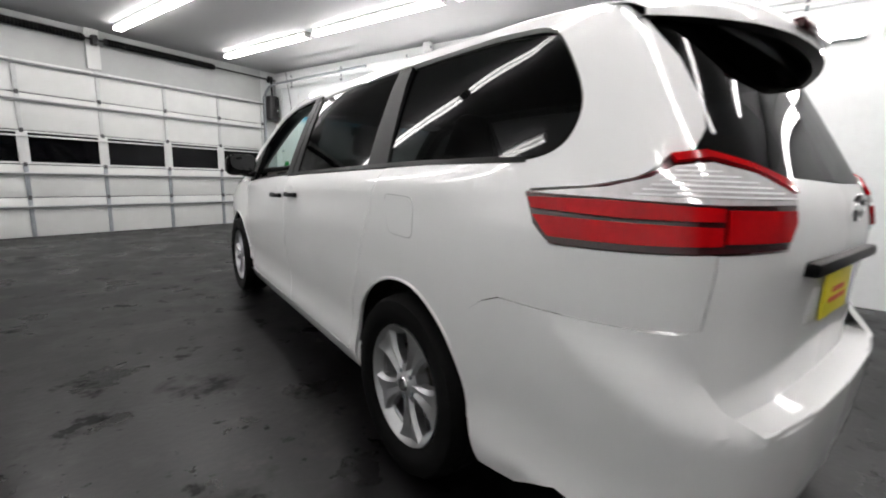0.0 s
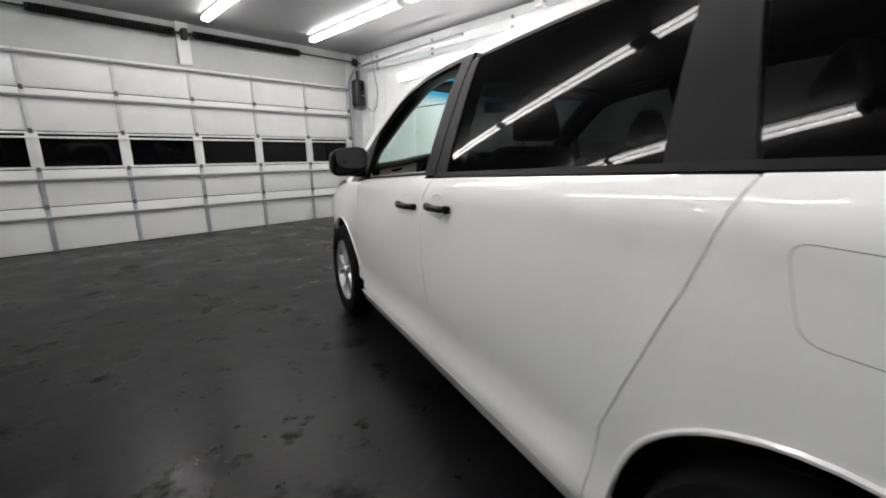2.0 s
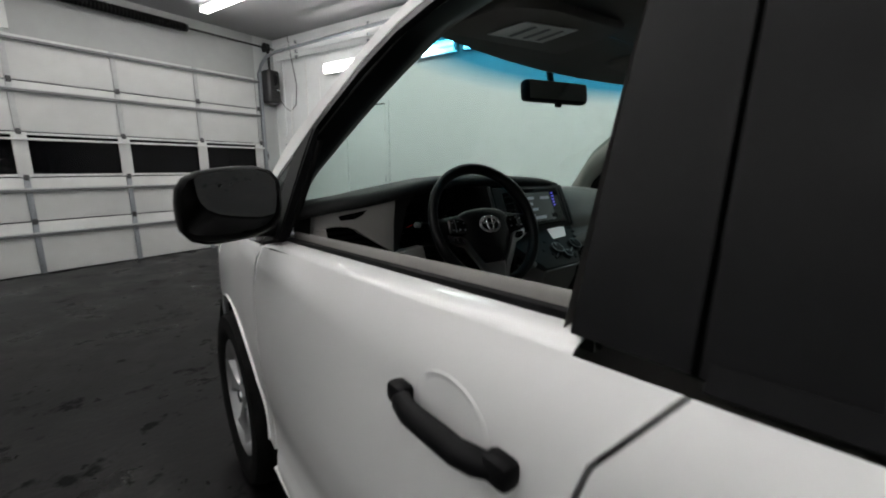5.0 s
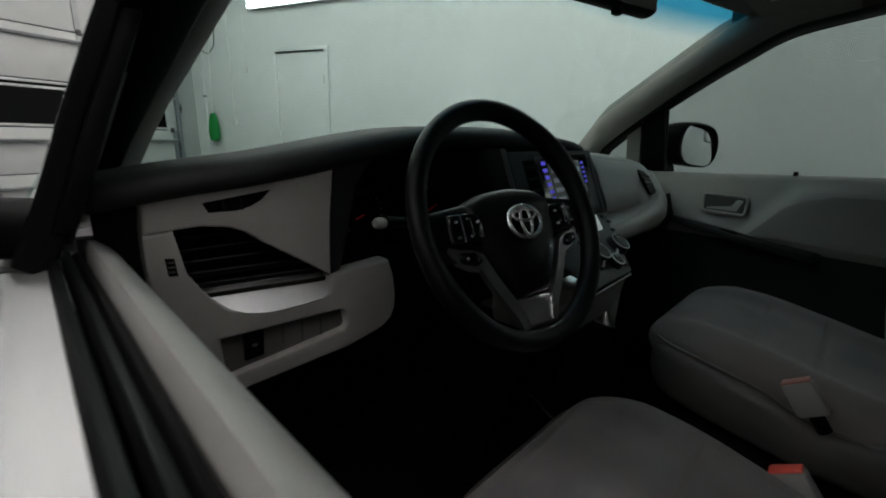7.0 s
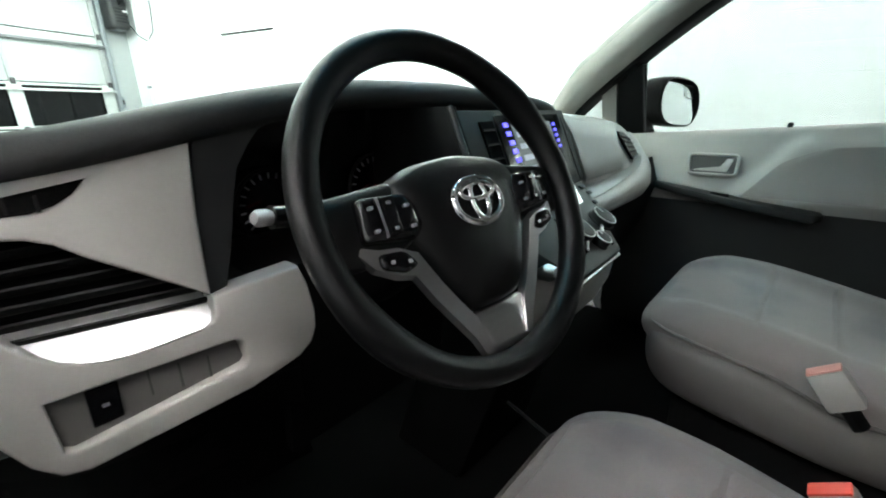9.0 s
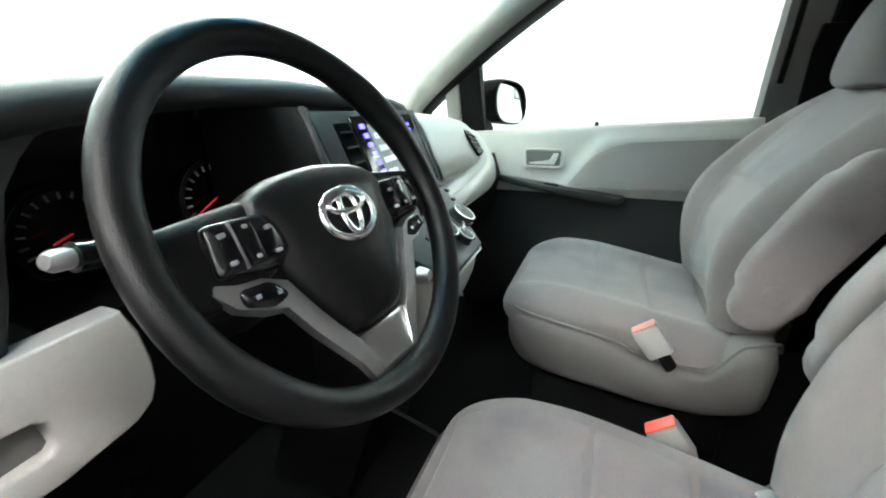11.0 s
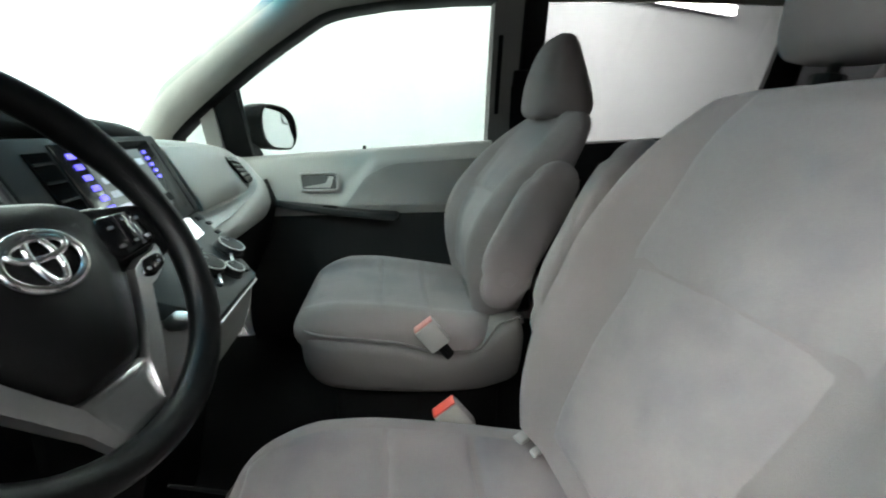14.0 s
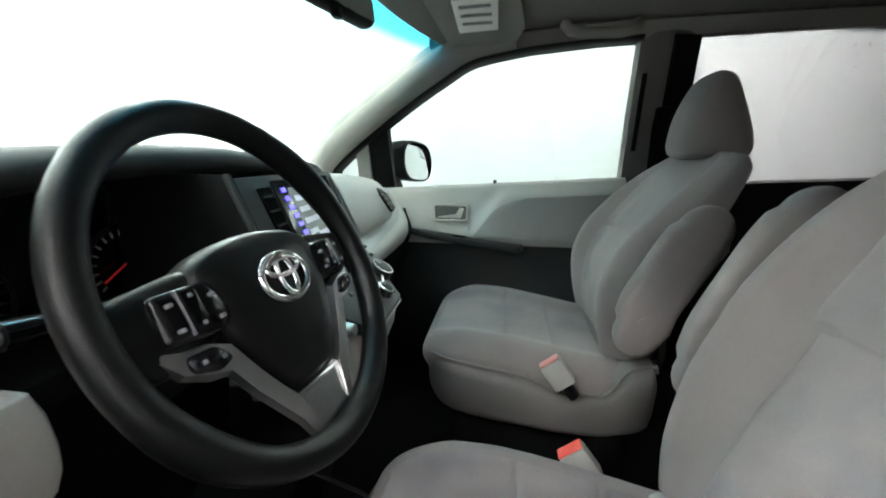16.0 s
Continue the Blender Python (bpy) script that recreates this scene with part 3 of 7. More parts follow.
def fill(poly, res):
    """Triangles inside an outline, with an even grid of points."""
    pts = []
    n = len(poly)
    for i, p in enumerate(poly):
        q = poly[(i + 1) % n]
        k = max(1, int(math.hypot(q[0] - p[0], q[1] - p[1]) / res))
        pts += [(p[0] + (q[0] - p[0]) * j / k, p[1] + (q[1] - p[1]) * j / k) for j in range(k)]
    m = len(pts)
    P = np.array(pts)
    Q = np.roll(P, -1, axis=0)
    lo, hi = P.min(0), P.max(0)
    gx, gy = np.meshgrid(np.arange(lo[0] + res / 2, hi[0], res), np.arange(lo[1] + res / 2, hi[1], res))
    G = np.stack([gx.ravel(), gy.ravel()], -1)
    keep = []
    for g in G:
        cross = ((P[:, 1] > g[1]) != (Q[:, 1] > g[1])) & (g[0] < (Q[:, 0] - P[:, 0]) * (g[1] - P[:, 1]) / (Q[:, 1] - P[:, 1] + 1e-12) + P[:, 0])
        if cross.sum() % 2:
            d = Q - P
            t = np.clip(((g - P) * d).sum(1) / ((d * d).sum(1) + 1e-12), 0, 1)
            if np.linalg.norm(P + d * t[:, None] - g, axis=1).min() > res * 0.45:
                keep.append(tuple(g))
    verts = [Vector(p) for p in pts + keep]
    v, e, f, *_ = delaunay_2d_cdt(verts, [(i, (i + 1) % m) for i in range(m)], [list(range(m))], 1, 1e-6)
    return [tuple(p) for p in v], [tuple(t) for t in f]


def skin(name, poly, mat, parent, label="", off=0.0, thick=0.018, res=0.05, side=-1, surface=None, edge=0.003):
    """A panel of the shell: an outline in (u, z), laid on the skin, with turned-in edges."""
    v2, tris = fill(poly, res)
    a = np.array(v2)
    S = surface or shell
    e = 1e-3
    p = S(a[:, 0], a[:, 1])
    n = np.cross(S(a[:, 0] + e, a[:, 1]) - S(a[:, 0] - e, a[:, 1]), S(a[:, 0], a[:, 1] + e) - S(a[:, 0], a[:, 1] - e))
    n /= np.linalg.norm(n, axis=1, keepdims=True) + 1e-12
    if (n * (p - np.array([0, 1.5, 0.9]))).sum() < 0:
        n = -n
    p = p + n * off
    if side > 0:
        p, n = p * [-1, 1, 1], n * [-1, 1, 1]
    count = {}
    for t in tris:
        for i in range(len(t)):
            k = (t[i], t[(i + 1) % len(t)])
            count[tuple(sorted(k))] = count.get(tuple(sorted(k)), 0) + 1
    rim = [k for k, c in count.items() if c == 1]
    verts = [tuple(q) for q in p]
    ids = {}
    for k in rim:
        for i in k:
            if i not in ids:
                ids[i] = len(verts)
                verts.append(tuple(p[i] - n[i] * thick))
    faces = [tuple(t) for t in tris] + [(i, j, ids[j], ids[i]) for i, j in rim]
    ob = link_mesh(name, verts, faces, mat, parent, label, angle=35)
    return ob


def both(name, poly, mat, parent, label="", **kw):
    skin(name, poly, mat, parent, label, side=-1, **kw)
    skin(name, poly, mat, parent, label, side=1, **kw)


van = tagged(new("minivan"), "white minivan with tinted rear glass, parked, driver window open", "minivan")

# outlines on the flank, in metres from the rear axle and the floor
belt = lambda y: float(np.interp(y, BELT_Y, BELT_Z))
GAP_F = [(1.42, 0.33), (1.44, 0.46), (1.46, 0.62), (1.482, 0.81), (1.482, 0.95), (1.45, 1.06), (1.397, 1.137)]
GAP_R = [(0.50, 0.34), (0.46, 0.57), (0.37, 0.77), (0.28, 0.98), (0.225, 1.13), (0.203, 1.190)]
shift = lambda line, d: [(y + d, z) for y, z in line]
WR, ARCH = 0.357, 0.428
ZC = 0.352


def arch(y0, a0, a1, r=ARCH, n=18):
    """The rim of a wheel opening, drawn in towards the tyre behind the rear wheel."""
    out = []
    for i in range(n + 1):
        a = a0 + (a1 - a0) * i / n
        k = min(1, max(0, (a - 92) / 68)) if y0 == 0 else 0
        q = r - 0.052 * k * k * (3 - 2 * k)
        out.append((y0 + q * math.cos(radians(a)), ZC + q * math.sin(radians(a))))
    return out


G = 0.003
both("sliding_door", shift(GAP_F, -G) + [(y, belt(y) - 0.012) for y in (1.2, 0.8, 0.4)] + shift(GAP_R[::-1], G) + [(0.55, 0.325), (1.0, 0.325)], M_PAINT, van, "white sliding door panel", res=0.025)
both("front_door", [(2.46, 1.07)] + [(y, belt(y) - 0.012) for y in (2.2, 1.8)] + shift(GAP_F[::-1], G) + [(1.7, 0.325), (2.3, 0.325), (2.50, 0.36), (2.545, 0.5), (2.555, 0.75), (2.52, 0.95)], M_PAINT, van, "white front door panel", res=0.025)
both("front_fender", [(2.525, 0.95), (2.56, 0.75), (2.55, 0.5), (2.545, 0.40)] + [p for p in arch(3.03, 173, 25)] + [(3.55, 0.60), (3.72, 0.70), (3.70, 0.86), (3.40, 0.985), (3.0, 1.045), (2.70, 1.065), (2.47, 1.075)], M_PAINT, van, "white front fender", res=0.03)
TOP_Y = [-0.75, -0.3, 0.4, 1.0, 1.6, 1.82, 2.02]
TOP_Z = [1.635, 1.668, 1.692, 1.695, 1.685, 1.676, 1.655]
top = lambda y: float(np.interp(y, TOP_Y, TOP_Z))


def eased(pts, times=2):
    """An open line with its corners cut away, its ends kept."""
    for _ in range(times):
        out = [pts[0]]
        for p, q in zip(pts, pts[1:]):
            out += [(p[0] * 0.75 + q[0] * 0.25, p[1] * 0.75 + q[1] * 0.25), (p[0] * 0.25 + q[0] * 0.75, p[1] * 0.25 + q[1] * 0.75)]
        pts = out + [pts[-1]]
    return pts


QWIN = flank([(0.215, 1.205), (0.345, 1.635)] + eased([(0.1, 1.64), (-0.2, 1.634), (-0.40, 1.616), (-0.465, 1.57), (-0.575, 1.43), (-0.612, 1.345), (-0.597, 1.262), (-0.52, 1.226), (-0.35, 1.219), (-0.1, 1.214)]))
SWIN = [(1.30, 1.165), (1.375, 1.625), (0.9, 1.64), (0.46, 1.64), (0.395, 1.205)]
FWIN = [(2.40, 1.115), (2.39, 1.37), (2.20, 1.50), (2.08, 1.555), (1.88, 1.60), (1.67, 1.62), (1.54, 1.625), (1.50, 1.16)]
both("door_jamb", shift(GAP_R, -0.02) + shift(GAP_R[::-1], 0.02), M_PAINT, van, "white door jamb behind the shut line", off=-0.007, thick=0.003)
both("quarter_panel", [(0.20, 1.192)] + flank(eased([(-0.1, 1.206), (-0.35, 1.212), (-0.525, 1.219), (-0.606, 1.257), (-0.621, 1.345), (-0.583, 1.434), (-0.472, 1.576), (-0.405, 1.623), (-0.2, 1.640)]) + [(-0.2, top(-0.2)), (-0.55, top(-0.55))]) + [(-0.87, 1.638), (-0.95, 1.585), (-1.045, 1.48), (-1.085, 1.36), (-1.068, 1.30), (-1.02, 1.249), (-0.95, 1.234), (-0.92, 1.205), (-0.86, 1.18), (-0.75, 1.16), (-0.56, 1.146),
                         (-0.61, 1.06), (-0.665, 1.01), (-0.85, 1.014), (-1.06, 1.02), (-1.06, 0.845), (-0.70, 0.842), (-0.50, 0.84), (-0.43, 0.815), (-0.36, 0.765)] + arch(0, 138, 2)[:-1] + [(0.437, 0.327), (0.496, 0.327)] + shift(GAP_R, -G), M_PAINT, van, "white rear quarter panel", res=0.03)
UB = u_at_x(0.72)
UC = PU[0]


def bumper_skin(u, z):
    """The rear bumper stands proud of the shell below a lip that climbs round the corner to the side."""
    u, z = np.broadcast_arrays(np.asarray(u, float), np.asarray(z, float))
    way = [-1.9, -1.3, -1.1, -0.95, -0.8, -0.66]
    crest = np.interp(u, way, [0.665, 0.665, 0.70, 0.80, 0.835, 0.842])
    lip = np.interp(u, way, [0.60, 0.60, 0.615, 0.665, 0.755, 0.835])
    reach = np.interp(u, way, [0.085, 0.085, 0.075, 0.052, 0.026, 0.0])
    out = reach * np.clip((crest - z) / np.maximum(crest - lip, 0.004), 0, 1)
    side = np.interp(u, way, [0.0, 0.05, 0.35, 0.7, 0.9, 1.0])
    return shell(u, z) + np.stack([-out * side, -out * np.sqrt(1 - side * side), np.zeros_like(out)], -1)


both("rear_bumper", arch(0, 172, 138.2) + [(-0.36, 0.762), (-0.43, 0.812), (-0.50, 0.837), (-0.70, 0.839), (-0.86, 0.842), (-1.01, 0.838), (-1.05, 0.79), (UB - 0.02, 0.66), (UB - 0.10, 0.605), (UC, 0.592), (UC, 0.30), (-1.2, 0.31), (-0.95, 0.35), (-0.75, 0.37), (-0.6, 0.30), (-0.42, 0.27)], M_PAINT, van, "white rear bumper with a step", off=0.004, surface=bumper_skin, res=0.026)


def loft(name, rows, mat, parent, label="", close=False, angle=40):
    """A skin over rows of points, all rows alike in number."""
    n, k = len(rows), len(rows[0])
    verts = [tuple(p) for r in rows for p in r]
    faces = [(i * k + j, i * k + (j + 1) % k, (i + 1) * k + (j + 1) % k, (i + 1) * k + j) for i in range(n - 1) for j in range(k if close else k - 1)]
    return link_mesh(name, verts, faces, mat, parent, label, angle=angle)


def mirrored(half):
    """A row over the whole width from its left half, which ends in the middle."""
    return list(half) + [(-x, y, z) for x, y, z in reversed(half[:-1])]


us = np.linspace(UB + 0.06, UC, 16)
ledge = lambda dz, iny: mirrored([tuple(bumper_skin(u, 0.595) + np.array((0, iny, dz))) for u in us])
loft("bumper_ledge", [ledge(-0.006, -0.004), ledge(0.0, 0.0), ledge(0.003, 0.03), ledge(-0.002, 0.16)], M_PAINT, van, "white bumper step")
# tailgate below the glass, taillights
GATE = [(UB - 0.085, 0.58), (UC, 0.57), (UC, 1.19), (-1.365, 1.195), (-1.36, 1.10), (-1.33, 1.02), (-1.066, 1.018), (-1.066, 0.845), (-0.98, 0.835), (-1.02, 0.765), (UB, 0.63)]
both("tailgate_panel", GATE, M_PAINT, van, "white tailgate panel", res=0.04)
LAMP = [(-0.55, 1.137), (-0.60, 1.058), (-0.66, 1.014), (-0.85, 1.018), (-1.05, 1.024), (-1.31, 1.026), (-1.35, 1.08), (-1.36, 1.165), (-1.33, 1.19), (-1.18, 1.222), (-1.05, 1.248), (-0.95, 1.23), (-0.92, 1.20), (-0.86, 1.175), (-0.75, 1.155)]
for sd in (-1, 1):
    lamp = skin("taillight", LAMP, M_DARKRED, van, "red and clear wraparound taillight", side=sd, off=0.002, thick=0.03, res=0.03)
    skin("red_lens", [(-0.568, 1.122), (-0.59, 1.095), (-0.85, 1.088), (-1.06, 1.09), (-1.06, 1.118), (-0.8, 1.126)], M_RED, lamp, side=sd, off=0.012, thick=0.012, res=0.025)
    skin("red_lens", [(-0.597, 1.078), (-0.66, 1.032), (-0.85, 1.034), (-1.06, 1.04), (-1.06, 1.078), (-0.85, 1.078)], M_RED, lamp, side=sd, off=0.012, thick=0.012, res=0.025)
    skin("red_lens", [(-1.075, 1.045), (-1.30, 1.045), (-1.33, 1.085), (-1.33, 1.115), (-1.075, 1.115)], M_RED, lamp, side=sd, off=0.012, thick=0.012, res=0.025)
    skin("clear_lens", [(-0.57, 1.134), (-0.80, 1.131), (-1.06, 1.125), (-1.335, 1.128), (-1.34, 1.15), (-1.18, 1.195), (-1.05, 1.215), (-0.96, 1.205), (-0.90, 1.178), (-0.80, 1.155)], M_LENS, lamp, "clear ribbed lens", side=sd, off=0.010, thick=0.012, res=0.025)
    for i in range(7):
        z = 1.139 + 0.0105 * i
        skin("lens_rib", [(-1.325 + 0.052 * i, z), (-0.86 - 0.02 * i, z), (-0.86 - 0.02 * i, z + 0.004), (-1.325 + 0.052 * i, z + 0.004)], M_HOUSING, lamp, side=sd, off=0.0125, thick=0.004, res=0.05)
    skin("red_lens", [(-1.35, 1.155), (-1.18, 1.205), (-1.05, 1.226), (-0.965, 1.215), (-0.955, 1.232), (-1.04, 1.243), (-1.18, 1.218), (-1.33, 1.185)], M_RED, lamp, side=sd, off=0.013, thick=0.012, res=0.025)

# rear glass and spoiler
both("rear_glass", [(-1.03, 1.252), (-1.18, 1.226), (-1.33, 1.197), (UC, 1.197), (UC, 1.64), (-1.2, 1.64), (-0.958, 1.59), (-1.053, 1.485), (-1.093, 1.36), (-1.077, 1.30)], M_PRIVACY, van, "dark rear window", off=-0.004, res=0.05)
rows = []
for k, (dy, z0, z1) in enumerate(((0.10, 1.71, 1.66), (0.03, 1.695, 1.645), (-0.04, 1.655, 1.60), (-0.085, 1.61, 1.575), (-0.09, 1.575, 1.555), (-0.06, 1.565, 1.55), (0.02, 1.60, 1.59), (0.14, 1.63, 1.60))):
    half = [(-0.66 * (1 - t) ** 1.0, -0.58 - 0.19 * (1 - (1 - t) ** 2.2) + dy, z0 + 0.04 + (z1 - z0) * (1 - t) ** 2) for t in np.linspace(0, 1, 12)]
    rows.append(mirrored(half))
spoiler = loft("roof_spoiler", rows[:5], M_PAINT, van, "white roof spoiler over the rear window")
loft("spoiler_underside", rows[4:], M_TRIMBLACK, van, "black underside of the spoiler")
box("brake_light", (-0.150, -0.868, 1.635), (0.15, -0.835, 1.665), M_DARKRED, van, "dark red high brake light", bevel=0.008)
# plate, recess, emblem, handle bar
box("plate_recess", (-0.24, -1.014, 0.785), (0.24, -0.99, 0.97), material("recess_white", (0.7, 0.7, 0.7), 0.35, coat=0.6), van, bevel=0.012)
box("plate_garnish", (-0.38, -1.05, 0.945), (0.38, -1.0, 0.985), M_TRIMBLACK, van, "black handle bar above the plate", bevel=0.012)
plate = box("number_plate", (-0.16, -1.026, 0.79), (0.16, -1.020, 0.94), M_YELLOW, van, "yellow paper plate with red print", bevel=0.002)
for dz, half in ((0.835, 0.10), (0.865, 0.07)):
    box("print_bar", (-half, -1.0285, dz), (half, -1.0265, dz + 0.016), M_REDINK, plate)
bm = tube_bm([(0.055 * math.cos(a), -1.036, 1.12 + 0.036 * math.sin(a)) for a in np.linspace(0, 2 * math.pi, 24, endpoint=False)], 0.007, 6, closed=True)
tube_bm([(0.022 * math.cos(a), -1.036, 1.122 + 0.032 * math.sin(a)) for a in np.linspace(0, 2 * math.pi, 20, endpoint=False)], 0.005, 6, closed=True, bm=bm)
part("rear_badge", bm, M_CHROME, van, "chrome oval badge")

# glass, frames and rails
for sd, tinted in ((-1, M_PRIVACY), (1, M_PRIVACY_BRIGHT)):
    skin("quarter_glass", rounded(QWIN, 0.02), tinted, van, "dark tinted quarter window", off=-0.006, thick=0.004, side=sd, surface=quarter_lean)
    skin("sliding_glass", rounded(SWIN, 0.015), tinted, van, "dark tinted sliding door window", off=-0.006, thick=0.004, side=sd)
both("pillar_cover", [(0.39, 1.203), (0.455, 1.64), (0.35, 1.64), (0.22, 1.208)], M_TRIMBLACK, van, "black window pillar", off=0.0, thick=0.02)
both("pillar_cover", [(1.395, 1.15), (1.44, 1.62), (1.38, 1.622), (1.305, 1.155)], M_TRIMBLACK, van, "black window pillar", off=0.0, thick=0.02)
both("pillar_cover", [(1.498, 1.148), (1.535, 1.632), (1.445, 1.635), (1.40, 1.15)], M_TRIMBLACK, van, "black door frame pillar", off=0.002, thick=0.03)
both("window_frame", [(2.50, 1.07), (2.505, 1.325), (2.42, 1.395), (2.21, 1.53), (2.09, 1.583), (1.88, 1.632), (1.67, 1.65), (1.45, 1.655), (1.45, 1.635), (1.535, 1.632), (1.67, 1.626), (1.88, 1.606), (2.085, 1.56), (2.205, 1.505), (2.385, 1.385), (2.39, 1.10)], M_TRIMBLACK, van, "black door window frame", off=0.001, thick=0.014, res=0.03)
both("corner_glass", [(2.51, 1.10), (2.74, 1.10), (2.68, 1.19), (2.515, 1.315)], M_CLEAR, van, "small fixed corner window", off=-0.003, thick=0.004)
for sd in (-1, 1):
    ys = np.linspace(1.49, 2.47, 12)
    rows = []
    for y in ys:
        x0, b = shell(y, belt(y) - 0.013)[0], belt(y)
        roll = [((1 - k) ** 2 * x0 + 2 * k * (1 - k) * (x0 + 0.0045) + k * k * -0.912, (1 - k) ** 2 * (b - 0.013) + 2 * k * (1 - k) * (b - 0.0025) + k * k * (b + 0.004)) for k in np.linspace(0, 1, 10)]
        rows.append([(-sd * x, y, z) for x, z in roll + [(-0.910, b - 0.02)]])
    loft("door_top", rows, M_PAINT, van, "white rolled door top", angle=60)
    # Innermost strip is black to stand in for the shaded slot beside the lining.
    for x0, dz in ((-0.9115, 0.012), (-0.8985, 0.006), (-0.8885, 0.002)):
        loft("belt_strip", [[(-sd * x0, y, belt(y) - 0.02), (-sd * x0, y, belt(y) + dz), (-sd * (x0 + 0.004), y, belt(y) + dz + 0.004), (-sd * (x0 + 0.009), y, belt(y) + dz + 0.002), (-sd * (x0 + 0.011), y, belt(y) - 0.02)] for y in ys], M_TRIMBLACK, van, "black strip of the window seal and its dark slot")
both("belt_strip", flank([(y, belt(y) - 0.008) for y in np.linspace(-0.50, 1.39, 16)] + [(y, belt(y) + (0.010 if y > -0.4 else 0.004)) for y in np.linspace(1.39, -0.50, 16)]), M_TRIMBLACK, van, "black belt moulding", off=0.002, thick=0.02)
# white rail over the windows down the windscreen pillar
RAIL_LO = [(-0.2, 1.642), (0.35, 1.646), (0.46, 1.646), (1.0, 1.645), (1.375, 1.632), (1.45, 1.658), (1.67, 1.653), (1.88, 1.636), (2.095, 1.588), (2.215, 1.535), (2.425, 1.40), (2.52, 1.32), (2.685, 1.195), (2.745, 1.095), (2.75, 1.06)]
RAIL_HI = [(2.96, 1.06), (2.94, 1.10), (2.77, 1.245), (2.49, 1.435), (2.2, 1.60), (2.06, 1.648), (1.82, top(1.82)), (1.55, top(1.55)), (1.0, top(1.0)), (0.4, top(0.4)), (-0.2, top(-0.2))]
both("roof_rail_panel", RAIL_LO + RAIL_HI, M_PAINT, van, "white roof side and windscreen pillar", res=0.04, thick=0.03)
rows = []
for y in np.linspace(-0.72, 2.03, 25):
    zr = top(y)
    e = shell(flank([(y, zr)])[0][0], zr)
    xe = -e[0]
    half = []
    for t in np.linspace(0, 1, 12):
        x = -xe * math.cos(t * math.pi / 2)
        z = zr + 0.07 * (1 - (x / xe) ** 2) ** 0.62
        half.append((x, e[1], z))
    rows.append(mirrored(half))
loft("roof", rows, M_PAINT, van, "white roof panel")

# windscreen, cowl, bonnet, front bumper


def screen_at(s, t):
    """A point of the windscreen: s from the driver's edge to the middle, t from the cowl to the roof."""
    ex, ey, ez = -0.925 + 0.227 * t + 0.06 * t * (1 - t), 2.955 - 0.925 * t, 1.085 + 0.575 * t + 0.03 * t * (1 - t)
    cy, cz = 3.18 - 1.08 * t, 1.065 + 0.66 * t + 0.12 * t * (1 - t)
    w = 1 - (1 - s) ** 2.4
    return ex * (1 - s), ey + (cy - ey) * w, ez + (cz - ez) * w


rows = [mirrored([screen_at(s, t) for s in np.linspace(0, 1, 10)]) for t in np.linspace(0, 1, 14)]
loft("windscreen", rows, M_SCREEN, van, "clear windscreen with a blue shade band")
rows = []
for t in np.linspace(0, 1, 10):
    half = []
    for s in np.linspace(0, 1, 10):
        w = 1 - (1 - s) ** 2.2
        ex, ey, ez = -0.93 + 0.14 * t ** 2, 2.90 + 0.82 * t, 1.066 - 0.195 * t ** 1.6
        cy, cz = 3.17 + 0.76 * t, 1.06 - 0.18 * t ** 1.8
        half.append((ex * (1 - s), ey + (cy - ey) * w, ez + (cz - ez) * w + 0.02 * math.sin(s * math.pi) * (1 - t)))
    rows.append(mirrored(half))
loft("bonnet", rows, M_PAINT, van, "white bonnet")
rows = []
for z in (0.22, 0.28, 0.40, 0.52, 0.62, 0.72, 0.80, 0.87):
    rows.append(mirrored([tuple(shell(u, z)) for u in np.linspace(3.52, PU[-1], 16)]))
loft("front_bumper", rows, M_PAINT, van, "white front bumper")
for z in (0.40, 0.46, 0.52, 0.58):
    part("grille_bar", tube_bm(mirrored([tuple(np.array(shell(u, z)) + (0, 0.012, 0)) for u in np.linspace(3.98, PU[-1], 8)]), 0.014, 6), M_TRIMBLACK, van)
both("headlight", [(3.70, 0.70), (4.1, 0.70), (4.1, 0.80), (3.75, 0.855), (3.62, 0.84)], M_LENS, van, "clear headlight", off=0.006)

# rockers, wheel wells, floor pan
both("rocker_panel", [(0.44, 0.24), (2.60, 0.24), (2.57, 0.32), (0.50, 0.32), (0.43, 0.40)], M_PAINT, van, "white sill panel", off=0.0)
for yc in (0.0, 3.03):
    for sd in (-1, 1):
        bm = bmesh.new()
        pts = arch(yc, -15, 195, ARCH + 0.012, 25)
        r0 = [bm.verts.new((sd * (0.945 if yc else 0.925), y, z)) for y, z in pts]
        r1 = [bm.verts.new((sd * 0.60, y, z)) for y, z in pts]
        for i in range(25):
            bm.faces.new((r0[i], r0[i + 1], r1[i + 1], r1[i]))
        bm.faces.new(r1)
        part("wheel_well", bm, M_DARK, van, "black wheel well")
        part("arch_lip", tube_bm([tuple(np.array(shell(y, z)) * (-sd, 1, 1) - np.array((sd * 0.001, 0, 0))) for y, z in arch(yc, 8 if yc else 14, 173 if yc else 172, ARCH, 24)], 0.007, 6), M_PAINT, van)
bm = bmesh.new()
for lo, hi in (((-0.88, 0.43, 0.24), (0.88, 2.6, 0.30)), ((-0.80, -0.95, 0.30), (0.80, -0.42, 0.36)), ((-0.6, -0.42, 0.30), (0.6, 0.43, 0.34)), ((-0.6, 2.6, 0.24), (0.6, 3.8, 0.30))):
    box_bm(lo, hi, bm=bm)
part("underbody", bm, M_DARK, van, "black underbody")


